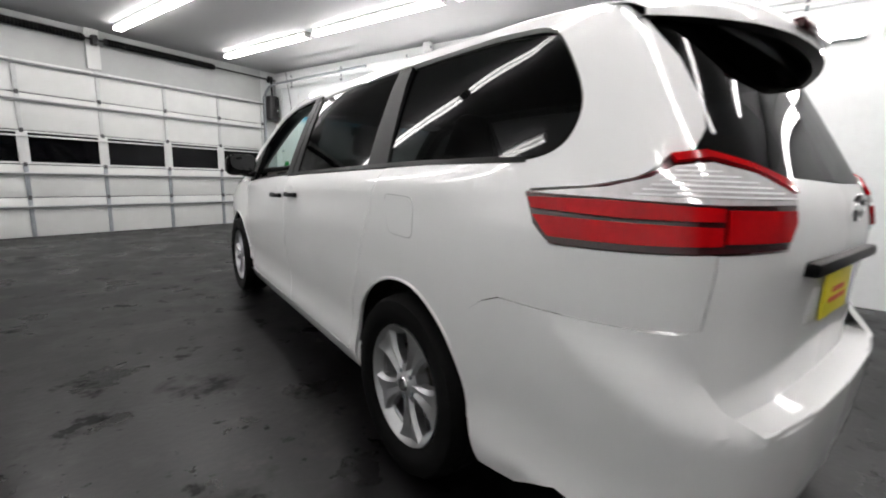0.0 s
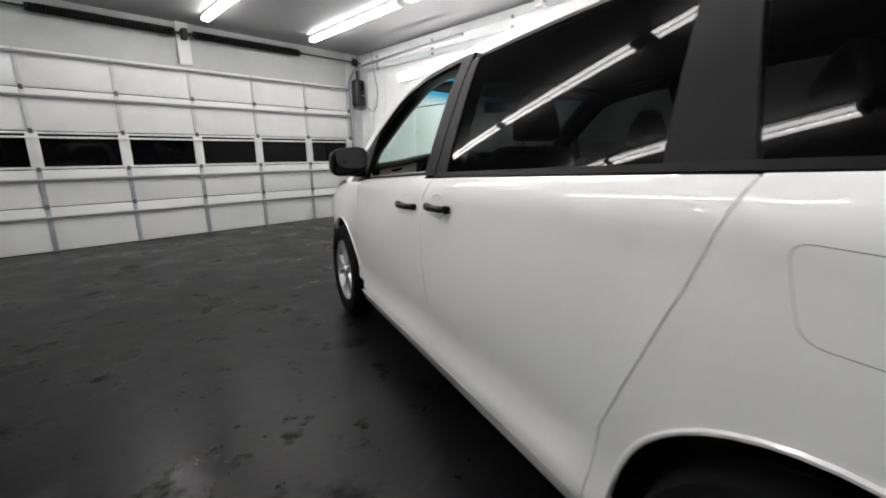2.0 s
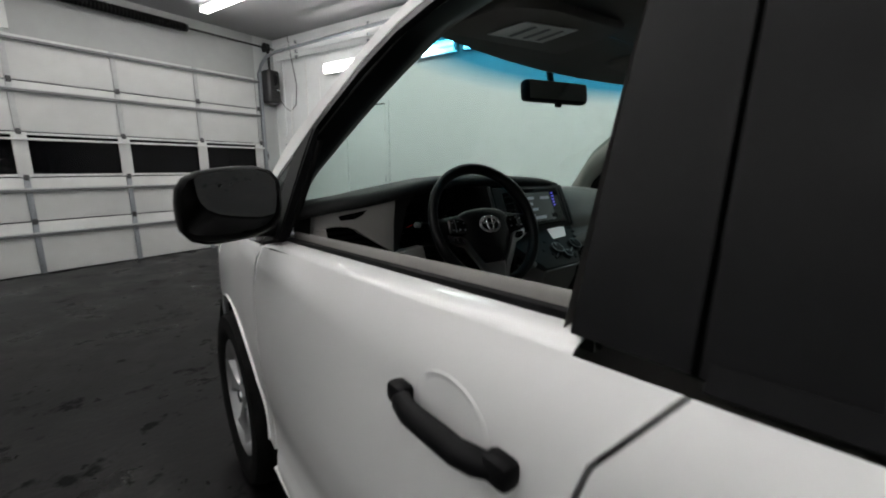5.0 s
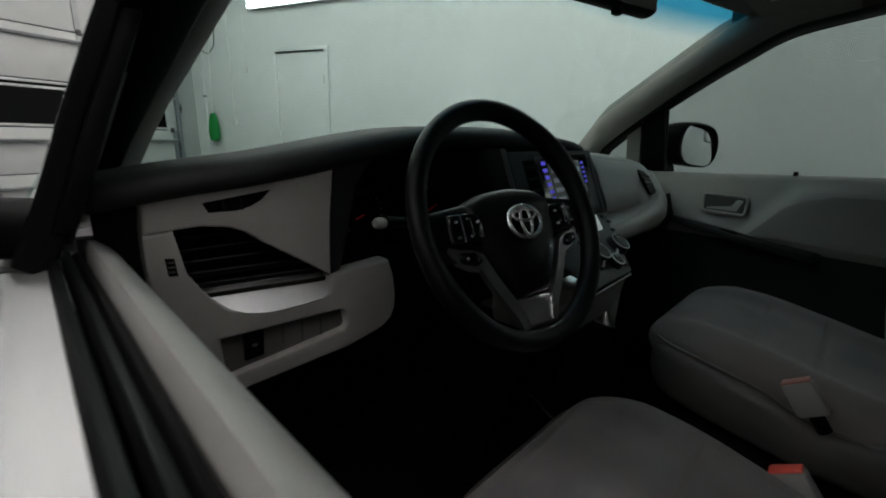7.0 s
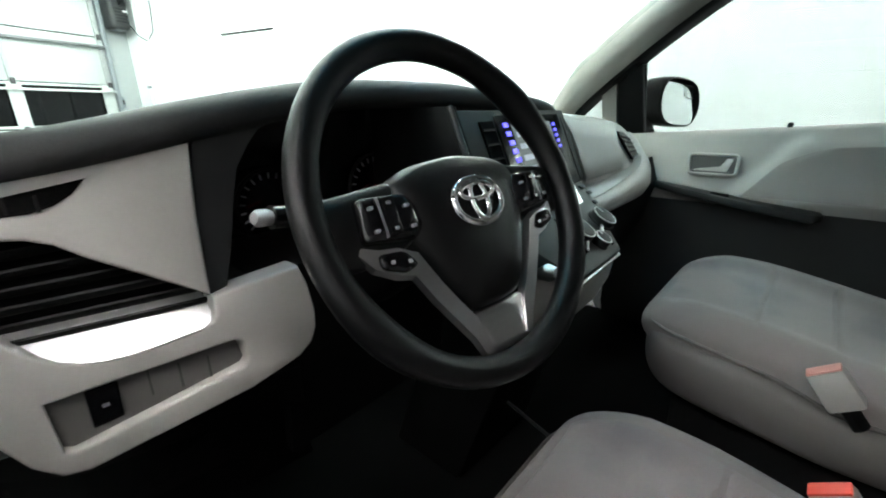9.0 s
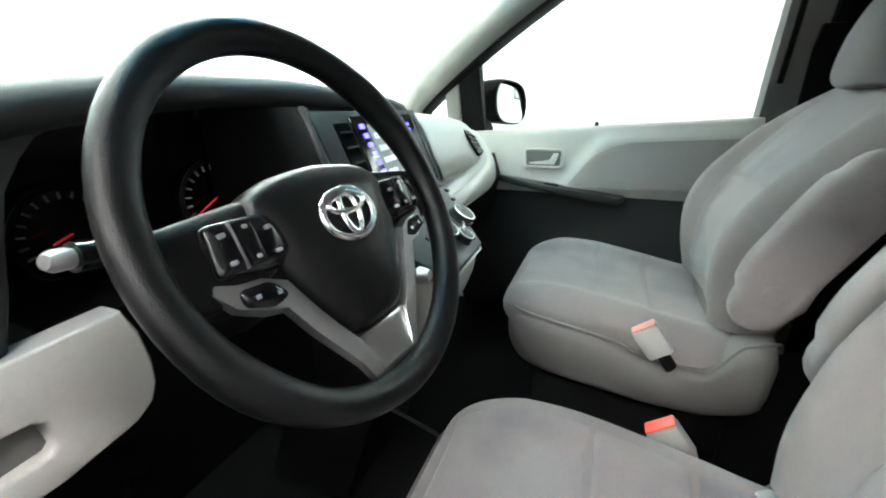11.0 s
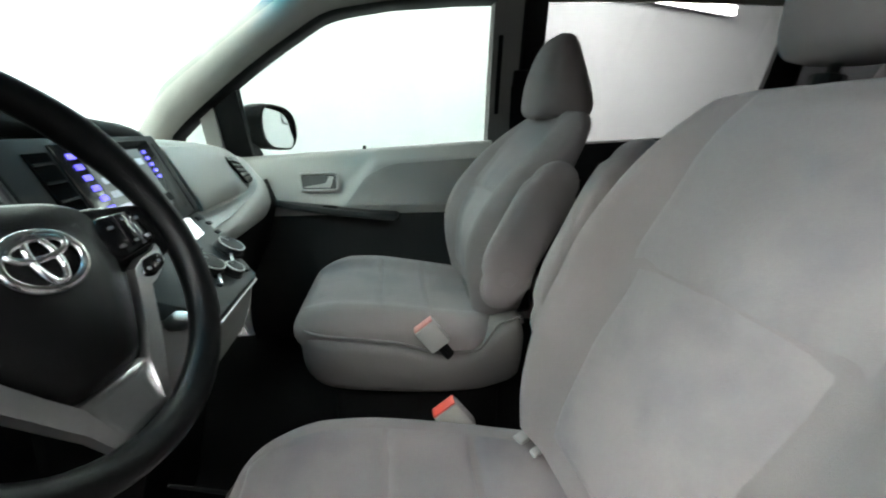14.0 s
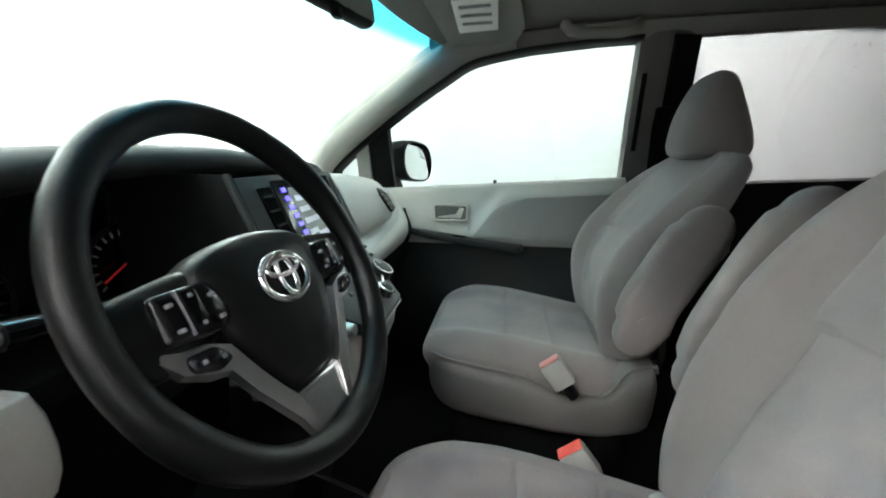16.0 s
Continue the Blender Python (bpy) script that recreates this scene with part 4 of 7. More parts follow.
def wheel(m):
    w = new("wheel")
    w.matrix_basis = m
    w.parent = van
    # tyre, axis along x, outer face towards -x
    prof = [(0.235, 0.085), (0.25, 0.105), (0.30, 0.115), (0.335, 0.108), (0.350, 0.085), (0.357, 0.05), (0.352, 0.045), (0.352, 0.035), (0.357, 0.03), (0.357, -0.03), (0.352, -0.035), (0.352, -0.045), (0.357, -0.05),
            (0.350, -0.085), (0.335, -0.108), (0.30, -0.115), (0.262, -0.108), (0.240, -0.09)]
    part("tyre", lathe_bm(prof, "x", 48, ring=True), M_RUBBER, w, "black rubber tyre")
    rim = part("rim_barrel", lathe_bm([(0.232, 0.08), (0.205, 0.06), (0.20, -0.06), (0.222, -0.085), (0.236, -0.095), (0.236, -0.087), (0.222, -0.075), (0.196, -0.05), (0.19, 0.05)], "x", 40, ring=True), M_ALLOY, w, "silver alloy rim")
    part("brake_disc", lathe_bm([(0.15, -0.01), (0.15, 0.01)], "x", 32), material("iron", (0.10, 0.09, 0.085), 0.5, metal=0.6, grain=0.4), w)
    part("hub_shadow", lathe_bm([(0.19, 0.055), (0.19, 0.06)], "x", 24), M_DARK, w)
    part("hub", lathe_bm([(0.001, -0.088), (0.028, -0.087), (0.034, -0.082), (0.075, -0.068), (0.08, -0.05), (0.07, 0.02)], "x", 30), M_ALLOY, w)
    part("hub_cap", lathe_bm([(0.001, -0.094), (0.026, -0.093), (0.031, -0.086)], "x", 24), M_CHROME, w, "chrome hub cap")
    for k in range(5):
        bm = bmesh.new()
        rings = []
        for r, wd, xf, xb in ((0.035, 0.024, -0.076, -0.03), (0.07, 0.028, -0.078, -0.025), (0.10, 0.033, -0.080, -0.028), (0.13, 0.041, -0.081, -0.03), (0.16, 0.054, -0.082, -0.033), (0.19, 0.076, -0.084, -0.037), (0.212, 0.105, -0.087, -0.042), (0.228, 0.130, -0.090, -0.05)):
            rings.append([bm.verts.new(v) for v in ((xb, -wd, r), (xf + 0.016, -wd, r), (xf, -wd * 0.70, r), (xf + 0.011, 0, r), (xf, wd * 0.70, r), (xf + 0.016, wd, r), (xb, wd, r))])
        for r0, r1 in zip(rings, rings[1:]):
            for i in range(7):
                bm.faces.new((r0[i], r0[(i + 1) % 7], r1[(i + 1) % 7], r1[i]))
        bm.transform(Matrix.Rotation(radians(72 * k + 14), 4, "X"))
        part("spoke", bm, M_ALLOY, w, angle=25)
        part("wheel_nut", tube_bm([(-0.08, 0.055 * math.cos(radians(72 * k + 50)), 0.055 * math.sin(radians(72 * k + 50))), (-0.06, 0.055 * math.cos(radians(72 * k + 50)), 0.055 * math.sin(radians(72 * k + 50)))], 0.010, 6), M_STILE, w)
    return w


wheel(pose(-0.865, 0, ZC + 0.004, 8))
wheel(pose(-0.865, 3.03, ZC + 0.004, 40))
wheel(pose(0.855, 0, ZC + 0.004, 20, 0, 180))
wheel(pose(0.855, 3.03, ZC + 0.004, 60, 0, 180))

# flap bracket at the front of each rear wheel opening
for sd in (-1, 1):
    x = sd * 0.928
    fb = box("flap_bracket", (min(x, x + sd * 0.012), 0.405, 0.285), (max(x, x + sd * 0.012), 0.440, 0.385), M_PAINT, van, "white bracket end with two black plugs", bevel=0.004)
    for z in (0.305, 0.365):
        part("plug", tube_bm([(x + sd * 0.006, 0.407, z), (x + sd * 0.006, 0.399, z)], 0.007, 8), M_TRIMBLACK, fb)

# fuel flap, handles, mirrors
FLAP = rounded([(0.135, 1.095), (0.10, 0.95), (-0.065, 0.945), (-0.06, 1.09)], 0.035)
skin("flap_gap", [(0.0375 + (u - 0.0375) * 1.02, 1.02 + (z - 1.02) * 1.03) for u, z in FLAP], material("gap_shadow_line", (0.30, 0.30, 0.30), 0.6), van, "fuel flap joint", off=0.0008, thick=0.002, res=0.03)
skin("fuel_flap", FLAP, M_PAINT, van, "white fuel filler flap", off=0.0016, thick=0.0016, res=0.03)


def handle(y0, y1, z, side):
    h = new("door_handle")
    h.parent = van
    p0, p1 = shell(y0, z + 0.008), shell(y1, z + 0.004)
    n = 9
    path, rad = [], []
    for i in range(n):
        t = i / (n - 1)
        p = p0 + (p1 - p0) * t
        d = 0.012 + 0.015 * min(1, math.sin(t * math.pi) * 1.6)
        path.append(((p[0] - d) * -side, p[1], p[2]))
        rad.append(0.0145 if 0 < i < n - 1 else 0.011)
    part("grip", tube_bm(path, rad, 10, flat=0.75), M_TRIMBLACK, h, "black plastic pull handle")
    bm = lathe_bm([(0.001, 0.0), (0.046, 0.001), (0.054, 0.003), (0.058, 0.001)], "x", 28)
    c = (p0 + p1) / 2
    bm.transform(Matrix.Translation((-side * (c[0] - 0.0), c[1], c[2] + 0.01)) @ Matrix.Diagonal((-side * -1, 1.15, 0.85, 1)))
    part("handle_cup", bm, M_PAINT, h, "white recessed cup")
    for e in (p0, p1):
        box("handle_base", tuple(np.array(((e[0] - 0.010) * -side, e[1], e[2])) - (0.013, 0.018, 0.0145)), tuple(np.array(((e[0] - 0.010) * -side, e[1], e[2])) + (0.013, 0.018, 0.0145)), M_TRIMBLACK, h, bevel=0.008)


for sd in (-1, 1):
    handle(1.535, 1.715, 1.0, sd)
    handle(1.215, 1.385, 1.02, sd)


def door_mirror(sd):
    m = new("door_mirror")
    cx, cy, cz, slope, tip = (1.047, 0.0, 1.203, 0.0, -0.02) if sd < 0 else (1.130, 0.005, 1.238, 0.036, 0.010)
    m.parent = van
    bm = bmesh.new()
    rings = []
    for y, sx, sz in ((2.49, 0.35, 0.4), (2.47, 0.72, 0.75), (2.42, 0.96, 0.95), (2.37, 1.0, 1.0), (2.315 if sd < 0 else 2.335, 0.985, 0.985), (2.308 if sd < 0 else 2.33, 0.93, 0.92)):
        ring = []
        for k in range(24):
            a = k * 2 * math.pi / 24
            ca, sa = math.cos(a), math.sin(a)
            q = (abs(ca) ** 3.4 + abs(sa) ** 3.4) ** (-1 / 3.4)
            ring.append(bm.verts.new((sd * (cx + (0.108 if sd < 0 else 0.139) * ca * q * sx), y + cy - slope * ca * (1 if y < 2.4 else 0.5), cz + (0.083 if sd < 0 else 0.090) * sa * q * sz - 0.012 * ca)))
        rings.append(ring)
    for r0, r1 in zip(rings, rings[1:]):
        for k in range(24):
            bm.faces.new((r0[k], r0[(k + 1) % 24], r1[(k + 1) % 24], r1[k]))
    bm.faces.new(rings[0])
    part("mirror_housing", bm, M_MIRRORCAP, m, "black mirror housing")
    bm = bmesh.new()
    vs = []
    for k in range(24):
        a = k * 2 * math.pi / 24
        ca, sa = math.cos(a), math.sin(a)
        q = (abs(ca) ** 3.4 + abs(sa) ** 3.4) ** (-1 / 3.4)
        vs.append(bm.verts.new((sd * (cx + (0.100 if sd < 0 else 0.130) * ca * q), (2.365 if sd < 0 else 2.345) + cy - (-0.035 if sd < 0 else slope) * ca * q + tip * sa * q, cz + (0.075 if sd < 0 else 0.082) * sa * q - 0.012 * ca)))
    bm.faces.new(vs)
    part("mirror_glass", bm, M_MIRROR, m, "mirror glass")
    if sd > 0:
        spot = [(cx + 0.130 * ca, 2.341 + cy - slope * ca + tip * sa, cz + 0.082 * sa - 0.012 * ca) for ca, sa in rounded([(0.42, 0.30), (0.84, 0.30), (0.84, 0.84), (0.42, 0.84)], 0.08, 3)]
        part("blind_spot_mirror", tube_bm(spot, 0.0016, 5, closed=True), M_TRIMBLACK, m, "small inset wide-angle mirror rim")
    bm = tube_bm([(sd * 0.90, 2.45, 1.125), (sd * 0.95, 2.44, 1.135), (sd * 1.02, 2.42, 1.15)], [0.04, 0.036, 0.045], 12, flat=0.6)
    part("mirror_arm", bm, M_TRIMBLACK, m)


M_MIRROR = material("mirror_silver", (0.88, 0.9, 0.9), 0.02, metal=1.0)
for sd in (-1, 1):
    door_mirror(sd)
both("mirror_sail", [(2.50, 1.075), (2.50, 1.32), (2.40, 1.385), (2.392, 1.10)], M_TRIMBLACK, van, "black mirror sail", off=0.004, thick=0.03)

# ---- the cabin ----
M_LIGHT = material("light_grey_plastic", (0.285, 0.274, 0.259), 0.55, grain=0.08, grain_size=250, bump=0.12, bump_size=700)
M_DOORTRIM = material("grey_door_plastic", (0.262, 0.252, 0.240), 0.55, grain=0.08, grain_size=250, bump=0.12, bump_size=700)
M_DOORDARK = material("charcoal_door_plastic", (0.016, 0.016, 0.0165), 0.6, spec=0.2, grain=0.2, grain_size=200, bump=0.15, bump_size=600)
M_CABIN = material("dark_grey_plastic_trim", (0.0036, 0.0036, 0.0038), 0.55, spec=0.09, grain=0.25, grain_size=200, bump=0.15, bump_size=600)
M_PIANO = material("gloss_black", (0.0036, 0.0036, 0.0042), 0.16, spec=0.35)
M_SILVER = material("silver_paint_trim", (0.42, 0.42, 0.42), 0.33, metal=0.7)
M_FABRIC = material("grey_seat_cloth", (0.153, 0.133, 0.130), 0.9, grain=0.18, grain_size=500, stain=0.4, stain_size=5, stain_tint=(0.82, 0.82, 0.83), bump=0.5, bump_size=1200, sheen=0.1)
M_INSERT = material("pale_seat_suede", (0.166, 0.148, 0.147), 0.92, grain=0.14, grain_size=300, stain=0.85, stain_size=7, stain_tint=(0.62, 0.65, 0.71), bump=0.4, bump_size=900, sheen=0.12)
M_SKIRT = material("grey_skirt_plastic", (0.084, 0.078, 0.074), 0.6, grain=0.1, grain_size=200)
M_LINER = material("headliner_cloth", (0.203, 0.195, 0.182), 0.95, grain=0.1, grain_size=300)
M_CARPET = material("black_carpet", (0.0036, 0.0036, 0.0039), 0.95, spec=0.1, grain=0.4, grain_size=300, bump=0.6, bump_size=500)
M_LEATHER = material("black_grip_urethane", (0.0038, 0.0038, 0.0041), 0.32, spec=0.20, grain=0.25, grain_size=300, bump=0.25, bump_size=900)
M_BUCKLEDULL = material("dull_red_button", (0.38, 0.16, 0.14), 0.5)
M_BUCKLE = material("red_button", (0.60, 0.06, 0.04), 0.4)
M_SCREENGLOW = glow("display_blue", (0.13, 0.11, 1.0), 0.45)
M_SCREENPALE = glow("display_pale", (0.55, 0.60, 0.66), 0.09)
M_SCREENDARK = glow("display_dark", (0.05, 0.06, 0.058), 0.4)
# Centre pillar lining: the shade it stands in is put into this colour.
M_PILLAR = material("shaded_pillar_lining", (0.100, 0.095, 0.090), 0.6, grain=0.1, grain_size=200)
# Release recess with its shading in the colour; also used for switch joints.
M_RECESS = material("recess_shade_and_joint", (0.03, 0.029, 0.028), 0.6)
M_DOORCLOTH = material("door_panel_cloth", (0.204, 0.192, 0.182), 0.85, grain=0.12, grain_size=350, bump=0.3, bump_size=900)
M_CHEEK = material("charcoal_plastic", (0.028, 0.028, 0.029), 0.5, spec=0.3, grain=0.15, grain_size=200, bump=0.12, bump_size=600)
M_VENTSLAT = material("vent_slat_black", (0.004, 0.004, 0.0042), 0.5, spec=0.12)
# Near-black colour standing in for the shaded depth of the vents.
M_VOID = material("vent_depth_dark", (0.002, 0.002, 0.002), 0.9, spec=0.02)
M_LEGEND = material("switch_legend_grey", (0.17, 0.17, 0.18), 0.5)
M_SPOKE = material("satin_silver_spoke", (0.52, 0.52, 0.525), 0.32, metal=1.0, grain=0.1, grain_size=200)
# Needle is given a faint glow of its own; the dials are unlit.
M_NEEDLE = glow("red_needle", (0.8, 0.02, 0.015), 0.03)
M_MARK = material("gauge_mark", (0.10, 0.10, 0.11), 0.5)


def slab(name, pts, depth, mat, parent, label="", bevel=0.0):
    """A flat plate: an outline in space pushed along a way."""
    bm = bmesh.new()
    d = Vector(depth)
    a = [bm.verts.new(p) for p in pts]
    b = [bm.verts.new(Vector(p) + d) for p in pts]
    bm.faces.new(a)
    bm.faces.new(b[::-1])
    n = len(pts)
    for i in range(n):
        bm.faces.new((a[i], a[(i + 1) % n], b[(i + 1) % n], b[i]))
    if bevel:
        bmesh.ops.bevel(bm, geom=list(bm.edges), offset=bevel, segments=2, affect="EDGES", profile=0.5)
    return part(name, bm, mat, parent, label)


# floor, firewall, headliner, pillars, door linings
bm = box_bm((-0.86, -0.6, 0.40), (0.86, 2.75, 0.43), 0.005)
part("carpet", bm, M_CARPET, van, "black cabin carpet")
slab("firewall", [(-0.86, 2.75, 0.40), (0.86, 2.75, 0.40), (0.86, 2.95, 1.0), (-0.86, 2.95, 1.0)], (0, 0.03, 0), M_CABIN, van)
rows = []
for y in np.linspace(-0.56, 2.04, 16):
    zr = top(y) - 0.035
    xe = -shell(flank([(y, zr)])[0][0], zr)[0] - 0.035
    rows.append(mirrored([(-xe * math.cos(t * math.pi / 2), y, zr + 0.045 * math.sin(t * math.pi / 2) ** 0.7) for t in np.linspace(0, 1, 9)]))
loft("headliner", rows, M_LINER, van, "pale grey cloth headliner")


def header(x, t):
    """Front edge of the headliner, running out on the windscreen glass."""
    yr = 2.035
    ye = 2.265 - 0.27 * x * x
    return (x, yr + (ye - yr) * t, 1.632 + 0.030 * (1 - (x / 0.66) ** 2) * (1 - t) - 0.027 * t ** 1.5 + 0.006 * math.sin(t * math.pi))


loft("headliner_front", [[header(x, t) for t in np.linspace(0, 1, 7)] + [(x, 2.275 - 0.27 * x * x, 1.617)] for x in np.linspace(-0.66, 0.66, 23)], M_LINER, van, "pale grey windscreen header", angle=70)


def inner(y, z, d):
    """A point inside the shell by d."""
    p = shell(flank([(y, z)])[0][0] if y < 0 else y, z)
    return Vector((p[0] + d, p[1], p[2]))


for sd in (-1, 1):
    mx = lambda p: (-sd * p[0], p[1], p[2])
    # windscreen pillar lining
    line = [(2.96, 1.10), (2.77, 1.24), (2.49, 1.432), (2.2, 1.610), (2.07, 1.662)]
    low = [(2.72, 1.10), (2.64, 1.185), (2.40, 1.365), (2.19, 1.497), (2.05, 1.568)]
    fat = 1.2 if sd > 0 else 1.12
    line, low = line + [(1.93, 1.682)], low + [(1.92, 1.592)]
    ts = np.linspace(0, len(line) - 1, 22)
    fine = lambda pts: [(float(curve_at(range(len(pts)), [p[0] for p in pts], t)), float(curve_at(range(len(pts)), [p[1] for p in pts], t))) for t in ts]
    rows = []
    for tt, a, b in zip(ts / ts[-1], fine(line), fine(low)):
        edge = 0.05 * fat if sd < 0 else 0.092 - 0.062 * min(1, tt / 0.75)
        mid = ((a[0] + b[0]) / 2, (a[1] + b[1]) / 2)
        rows.append([mx(inner(a[0] + 0.012, a[1] + 0.012, 0.016)), mx(inner(a[0] + 0.004, a[1] + 0.003, edge)), mx(inner(a[0] * 0.7 + b[0] * 0.3, a[1] * 0.7 + b[1] * 0.3, max(0.088 * fat, edge + 0.012))), mx(inner(*mid, 0.104 * fat)), mx(inner(a[0] * 0.25 + b[0] * 0.75, a[1] * 0.25 + b[1] * 0.75, 0.104 * fat)), mx(inner(*b, 0.088)), mx(inner(*b, 0.012))])
    loft("pillar_lining", rows, M_LINER, van, "pale grey windscreen pillar lining", angle=70)
    # black seal along the front edge of the door window
    loft("door_seal", [[mx(inner(b[0], b[1], 0.088)), mx(inner(b[0] - 0.003, b[1] - 0.004, 0.084)), mx(inner(b[0] - 0.006, b[1] - 0.009, 0.060)), mx(inner(b[0] - 0.008, b[1] - 0.010, 0.010))] for b in fine(low)[4:-1] + [(1.88, 1.598), (1.67, 1.615), (1.54, 1.62)]], M_TRIMBLACK, van, "black rubber door seal")
    # roof edge lining over the door
    loft("roof_edge_lining", [[mx(inner(y, top(y) - 0.01, 0.03)), mx(inner(y, top(y) - 0.03, 0.075)), mx(inner(y, zb, 0.06)), mx(inner(y, zb, 0.015))] for y, zb in ((2.2, 1.497), (2.08, 1.552), (1.9, 1.593), (1.7, 1.612), (1.5, 1.618), (1.0, 1.632), (0.4, 1.632), (-0.2, 1.622), (-0.45, 1.59))], M_LINER, van)
    # corner post between the small pane and the door window
    loft("corner_post", [[mx(inner(y0, z, 0.01)), mx(inner(y0, z, 0.045)), mx(inner(y1, z, 0.045)), mx(inner(y1, z, 0.01))] for y0, y1, z in ((2.53, 2.475, 1.10), (2.525, 2.475, 1.20), (2.52, 2.47, 1.33))], M_LINER, van)
    slab("sail_cover", [mx(inner(2.475, 1.13, 0.035)), mx(inner(2.47, 1.34, 0.035)), mx(inner(2.39, 1.385, 0.035)), mx(inner(2.385, 1.13, 0.035))], (sd * 0.02, 0, 0), M_CABIN, van, "black mirror sail cover", bevel=0.004)
    # centre pillar lining with belt
    loft("centre_pillar_lining", [[mx(inner(y0, z, 0.012)), mx(inner(y0 - 0.005, z, 0.055)), mx(inner((y0 + y1) / 2, z, 0.075)), mx(inner(y1, z, 0.055)), mx(inner(y1, z, 0.012))] for y0, y1, z in ((1.50, 1.30, 0.45), (1.52, 1.30, 1.0), (1.515, 1.315, 1.15), (1.53, 1.345, 1.40), (1.545, 1.37, 1.63))], M_PILLAR, van, "grey centre pillar lining, darkened for shade")
    # Black panel put in for the belt and shade on the pillar's rear half.
    loft("pillar_shade_panel", [[mx(inner((y0 + y1) / 2 - 0.005, z, 0.074)), mx(inner((y0 + y1) / 2 - 0.012, z, 0.079)), mx(inner(y1 - 0.002, z, 0.060)), mx(inner(y1 - 0.002, z, 0.014))] for y0, y1, z in ((1.50, 1.30, 0.46), (1.52, 1.30, 1.0), (1.515, 1.315, 1.15), (1.53, 1.345, 1.40), (1.545, 1.37, 1.62))], M_CABIN, van, "dark panel for belt and shade on the rear half of the centre pillar")
    slab("belt_guide", [mx(inner(1.455, 1.36, 0.08)), mx(inner(1.40, 1.36, 0.08)), mx(inner(1.40, 1.42, 0.08)), mx(inner(1.455, 1.42, 0.08))], (-sd * 0.02, 0, 0), M_CABIN, van, "black seat belt guide", bevel=0.005)
    slab("seat_belt", [mx(inner(1.46, 1.37, 0.10)), mx(inner(1.415, 1.37, 0.10)), mx(inner(1.39, 0.62, 0.10)), mx(inner(1.435, 0.62, 0.10))], (-sd * 0.003, 0, 0), M_CABIN, van, "dark seat belt webbing")
    slab("belt_slider", [mx(inner(1.505, 1.28, 0.078)), mx(inner(1.49, 1.28, 0.078)), mx(inner(1.505, 1.52, 0.078)), mx(inner(1.52, 1.52, 0.078))], (-sd * 0.006, 0, 0), M_CABIN, van, "black belt height slot")

    # front door lining
    rows, dark = [], []
    top_up, slack = (0.02, 0.0) if sd < 0 else (0.041, 1.0)
    for y in np.linspace(1.50, 2.44, 48):
        zb = belt(y) + top_up
        pad = lambda z: (0.036 if sd > 0 else 0.0) / (1 + math.exp(-(2.045 - 0.75 * (z - 1.0) - y) / 0.007)) / (1 + math.exp(-(zb - 0.035 - z) / 0.005))
        row = [mx((-0.878 - 0.009 * slack, y, zb - 0.04)), mx((-0.877 - 0.009 * slack, y, zb - 0.005)), mx((-0.873 + 0.001 * slack, y, zb + 0.003)), mx((-0.866 + 0.014 * slack, y, zb + 0.001)), mx((-0.854 + 0.014 * slack, y, zb - 0.010))]
        for q in np.linspace(0, 1, 12):
            z = zb - 0.02 + (0.93 - zb + 0.02) * q
            row.append(mx((-0.847 + 0.011 * slack + 0.032 * q + pad(z) * min(1, (z - 0.925) / 0.03), y, z)))
        rows.append(row + [mx((-0.815 + 0.015 * slack, y, 0.925))])
        dark.append([mx((-0.82 + 0.02 * slack, y, 0.926)), mx((-0.806, y, 0.86)), mx((-0.81, y, 0.75)), mx((-0.795, y, 0.62)), mx((-0.79, y, 0.50)), mx((-0.82, y, 0.42))])
    loft("door_lining", rows, M_DOORTRIM, van, "light grey upper door lining", angle=60)
    loft("door_lining", dark, M_DOORDARK, van, "dark grey lower door lining")
    # cloth panel inside the sculpted edge
    rows = []
    for z in np.linspace(0.962, 1.112, 10):
        ye = 2.025 - 0.75 * (z - 1.0) - 0.07 * (max(0, z - 1.05) / 0.062) ** 2
        row = []
        for y in np.linspace(1.505, ye, 24):
            zb = belt(y) + top_up
            zz = z if z < 1.10 else zb - 0.055
            q = (zb - 0.02 - zz) / (zb - 0.02 - 0.93)
            e = min(1, (ye - y) / 0.02, (zz - 0.955) / 0.02, (zb - 0.045 - zz) / 0.012)
            row.append(mx((-0.836 + 0.032 * q + 0.036 * min(1, (zz - 0.925) / 0.03) + 0.004 * max(0, e) - 0.001, y, zz)))
        rows.append(row)
    if sd > 0:
        loft("door_insert", rows, M_DOORCLOTH, van, "grey cloth door panel", angle=70)
    # arm rest ledge with switches
    ay, az = (0.0, 0.0) if sd > 0 else (-0.22, -0.04)
    arm = slab("door_armrest", [mx((-0.80, 1.86 + ay, 0.908 + az)), mx((-0.735, 1.88 + ay, 0.908 + az)), mx((-0.725, 2.08 + ay, 0.935 + az)), mx((-0.745, 2.22 + ay, 0.952 + az)), mx((-0.80, 2.33 + ay, 0.965 + az))], (0, 0, 0.024), M_DOORDARK, van, "dark grey switch ledge", bevel=0.006)
    slab("window_switch", [mx((-0.765, 2.08 + ay, 0.958 + az)), mx((-0.745, 2.08 + ay, 0.958 + az)), mx((-0.75, 2.13 + ay, 0.962 + az)), mx((-0.77, 2.13 + ay, 0.962 + az))], (0, 0, 0.008), M_PIANO, arm, bevel=0.002)
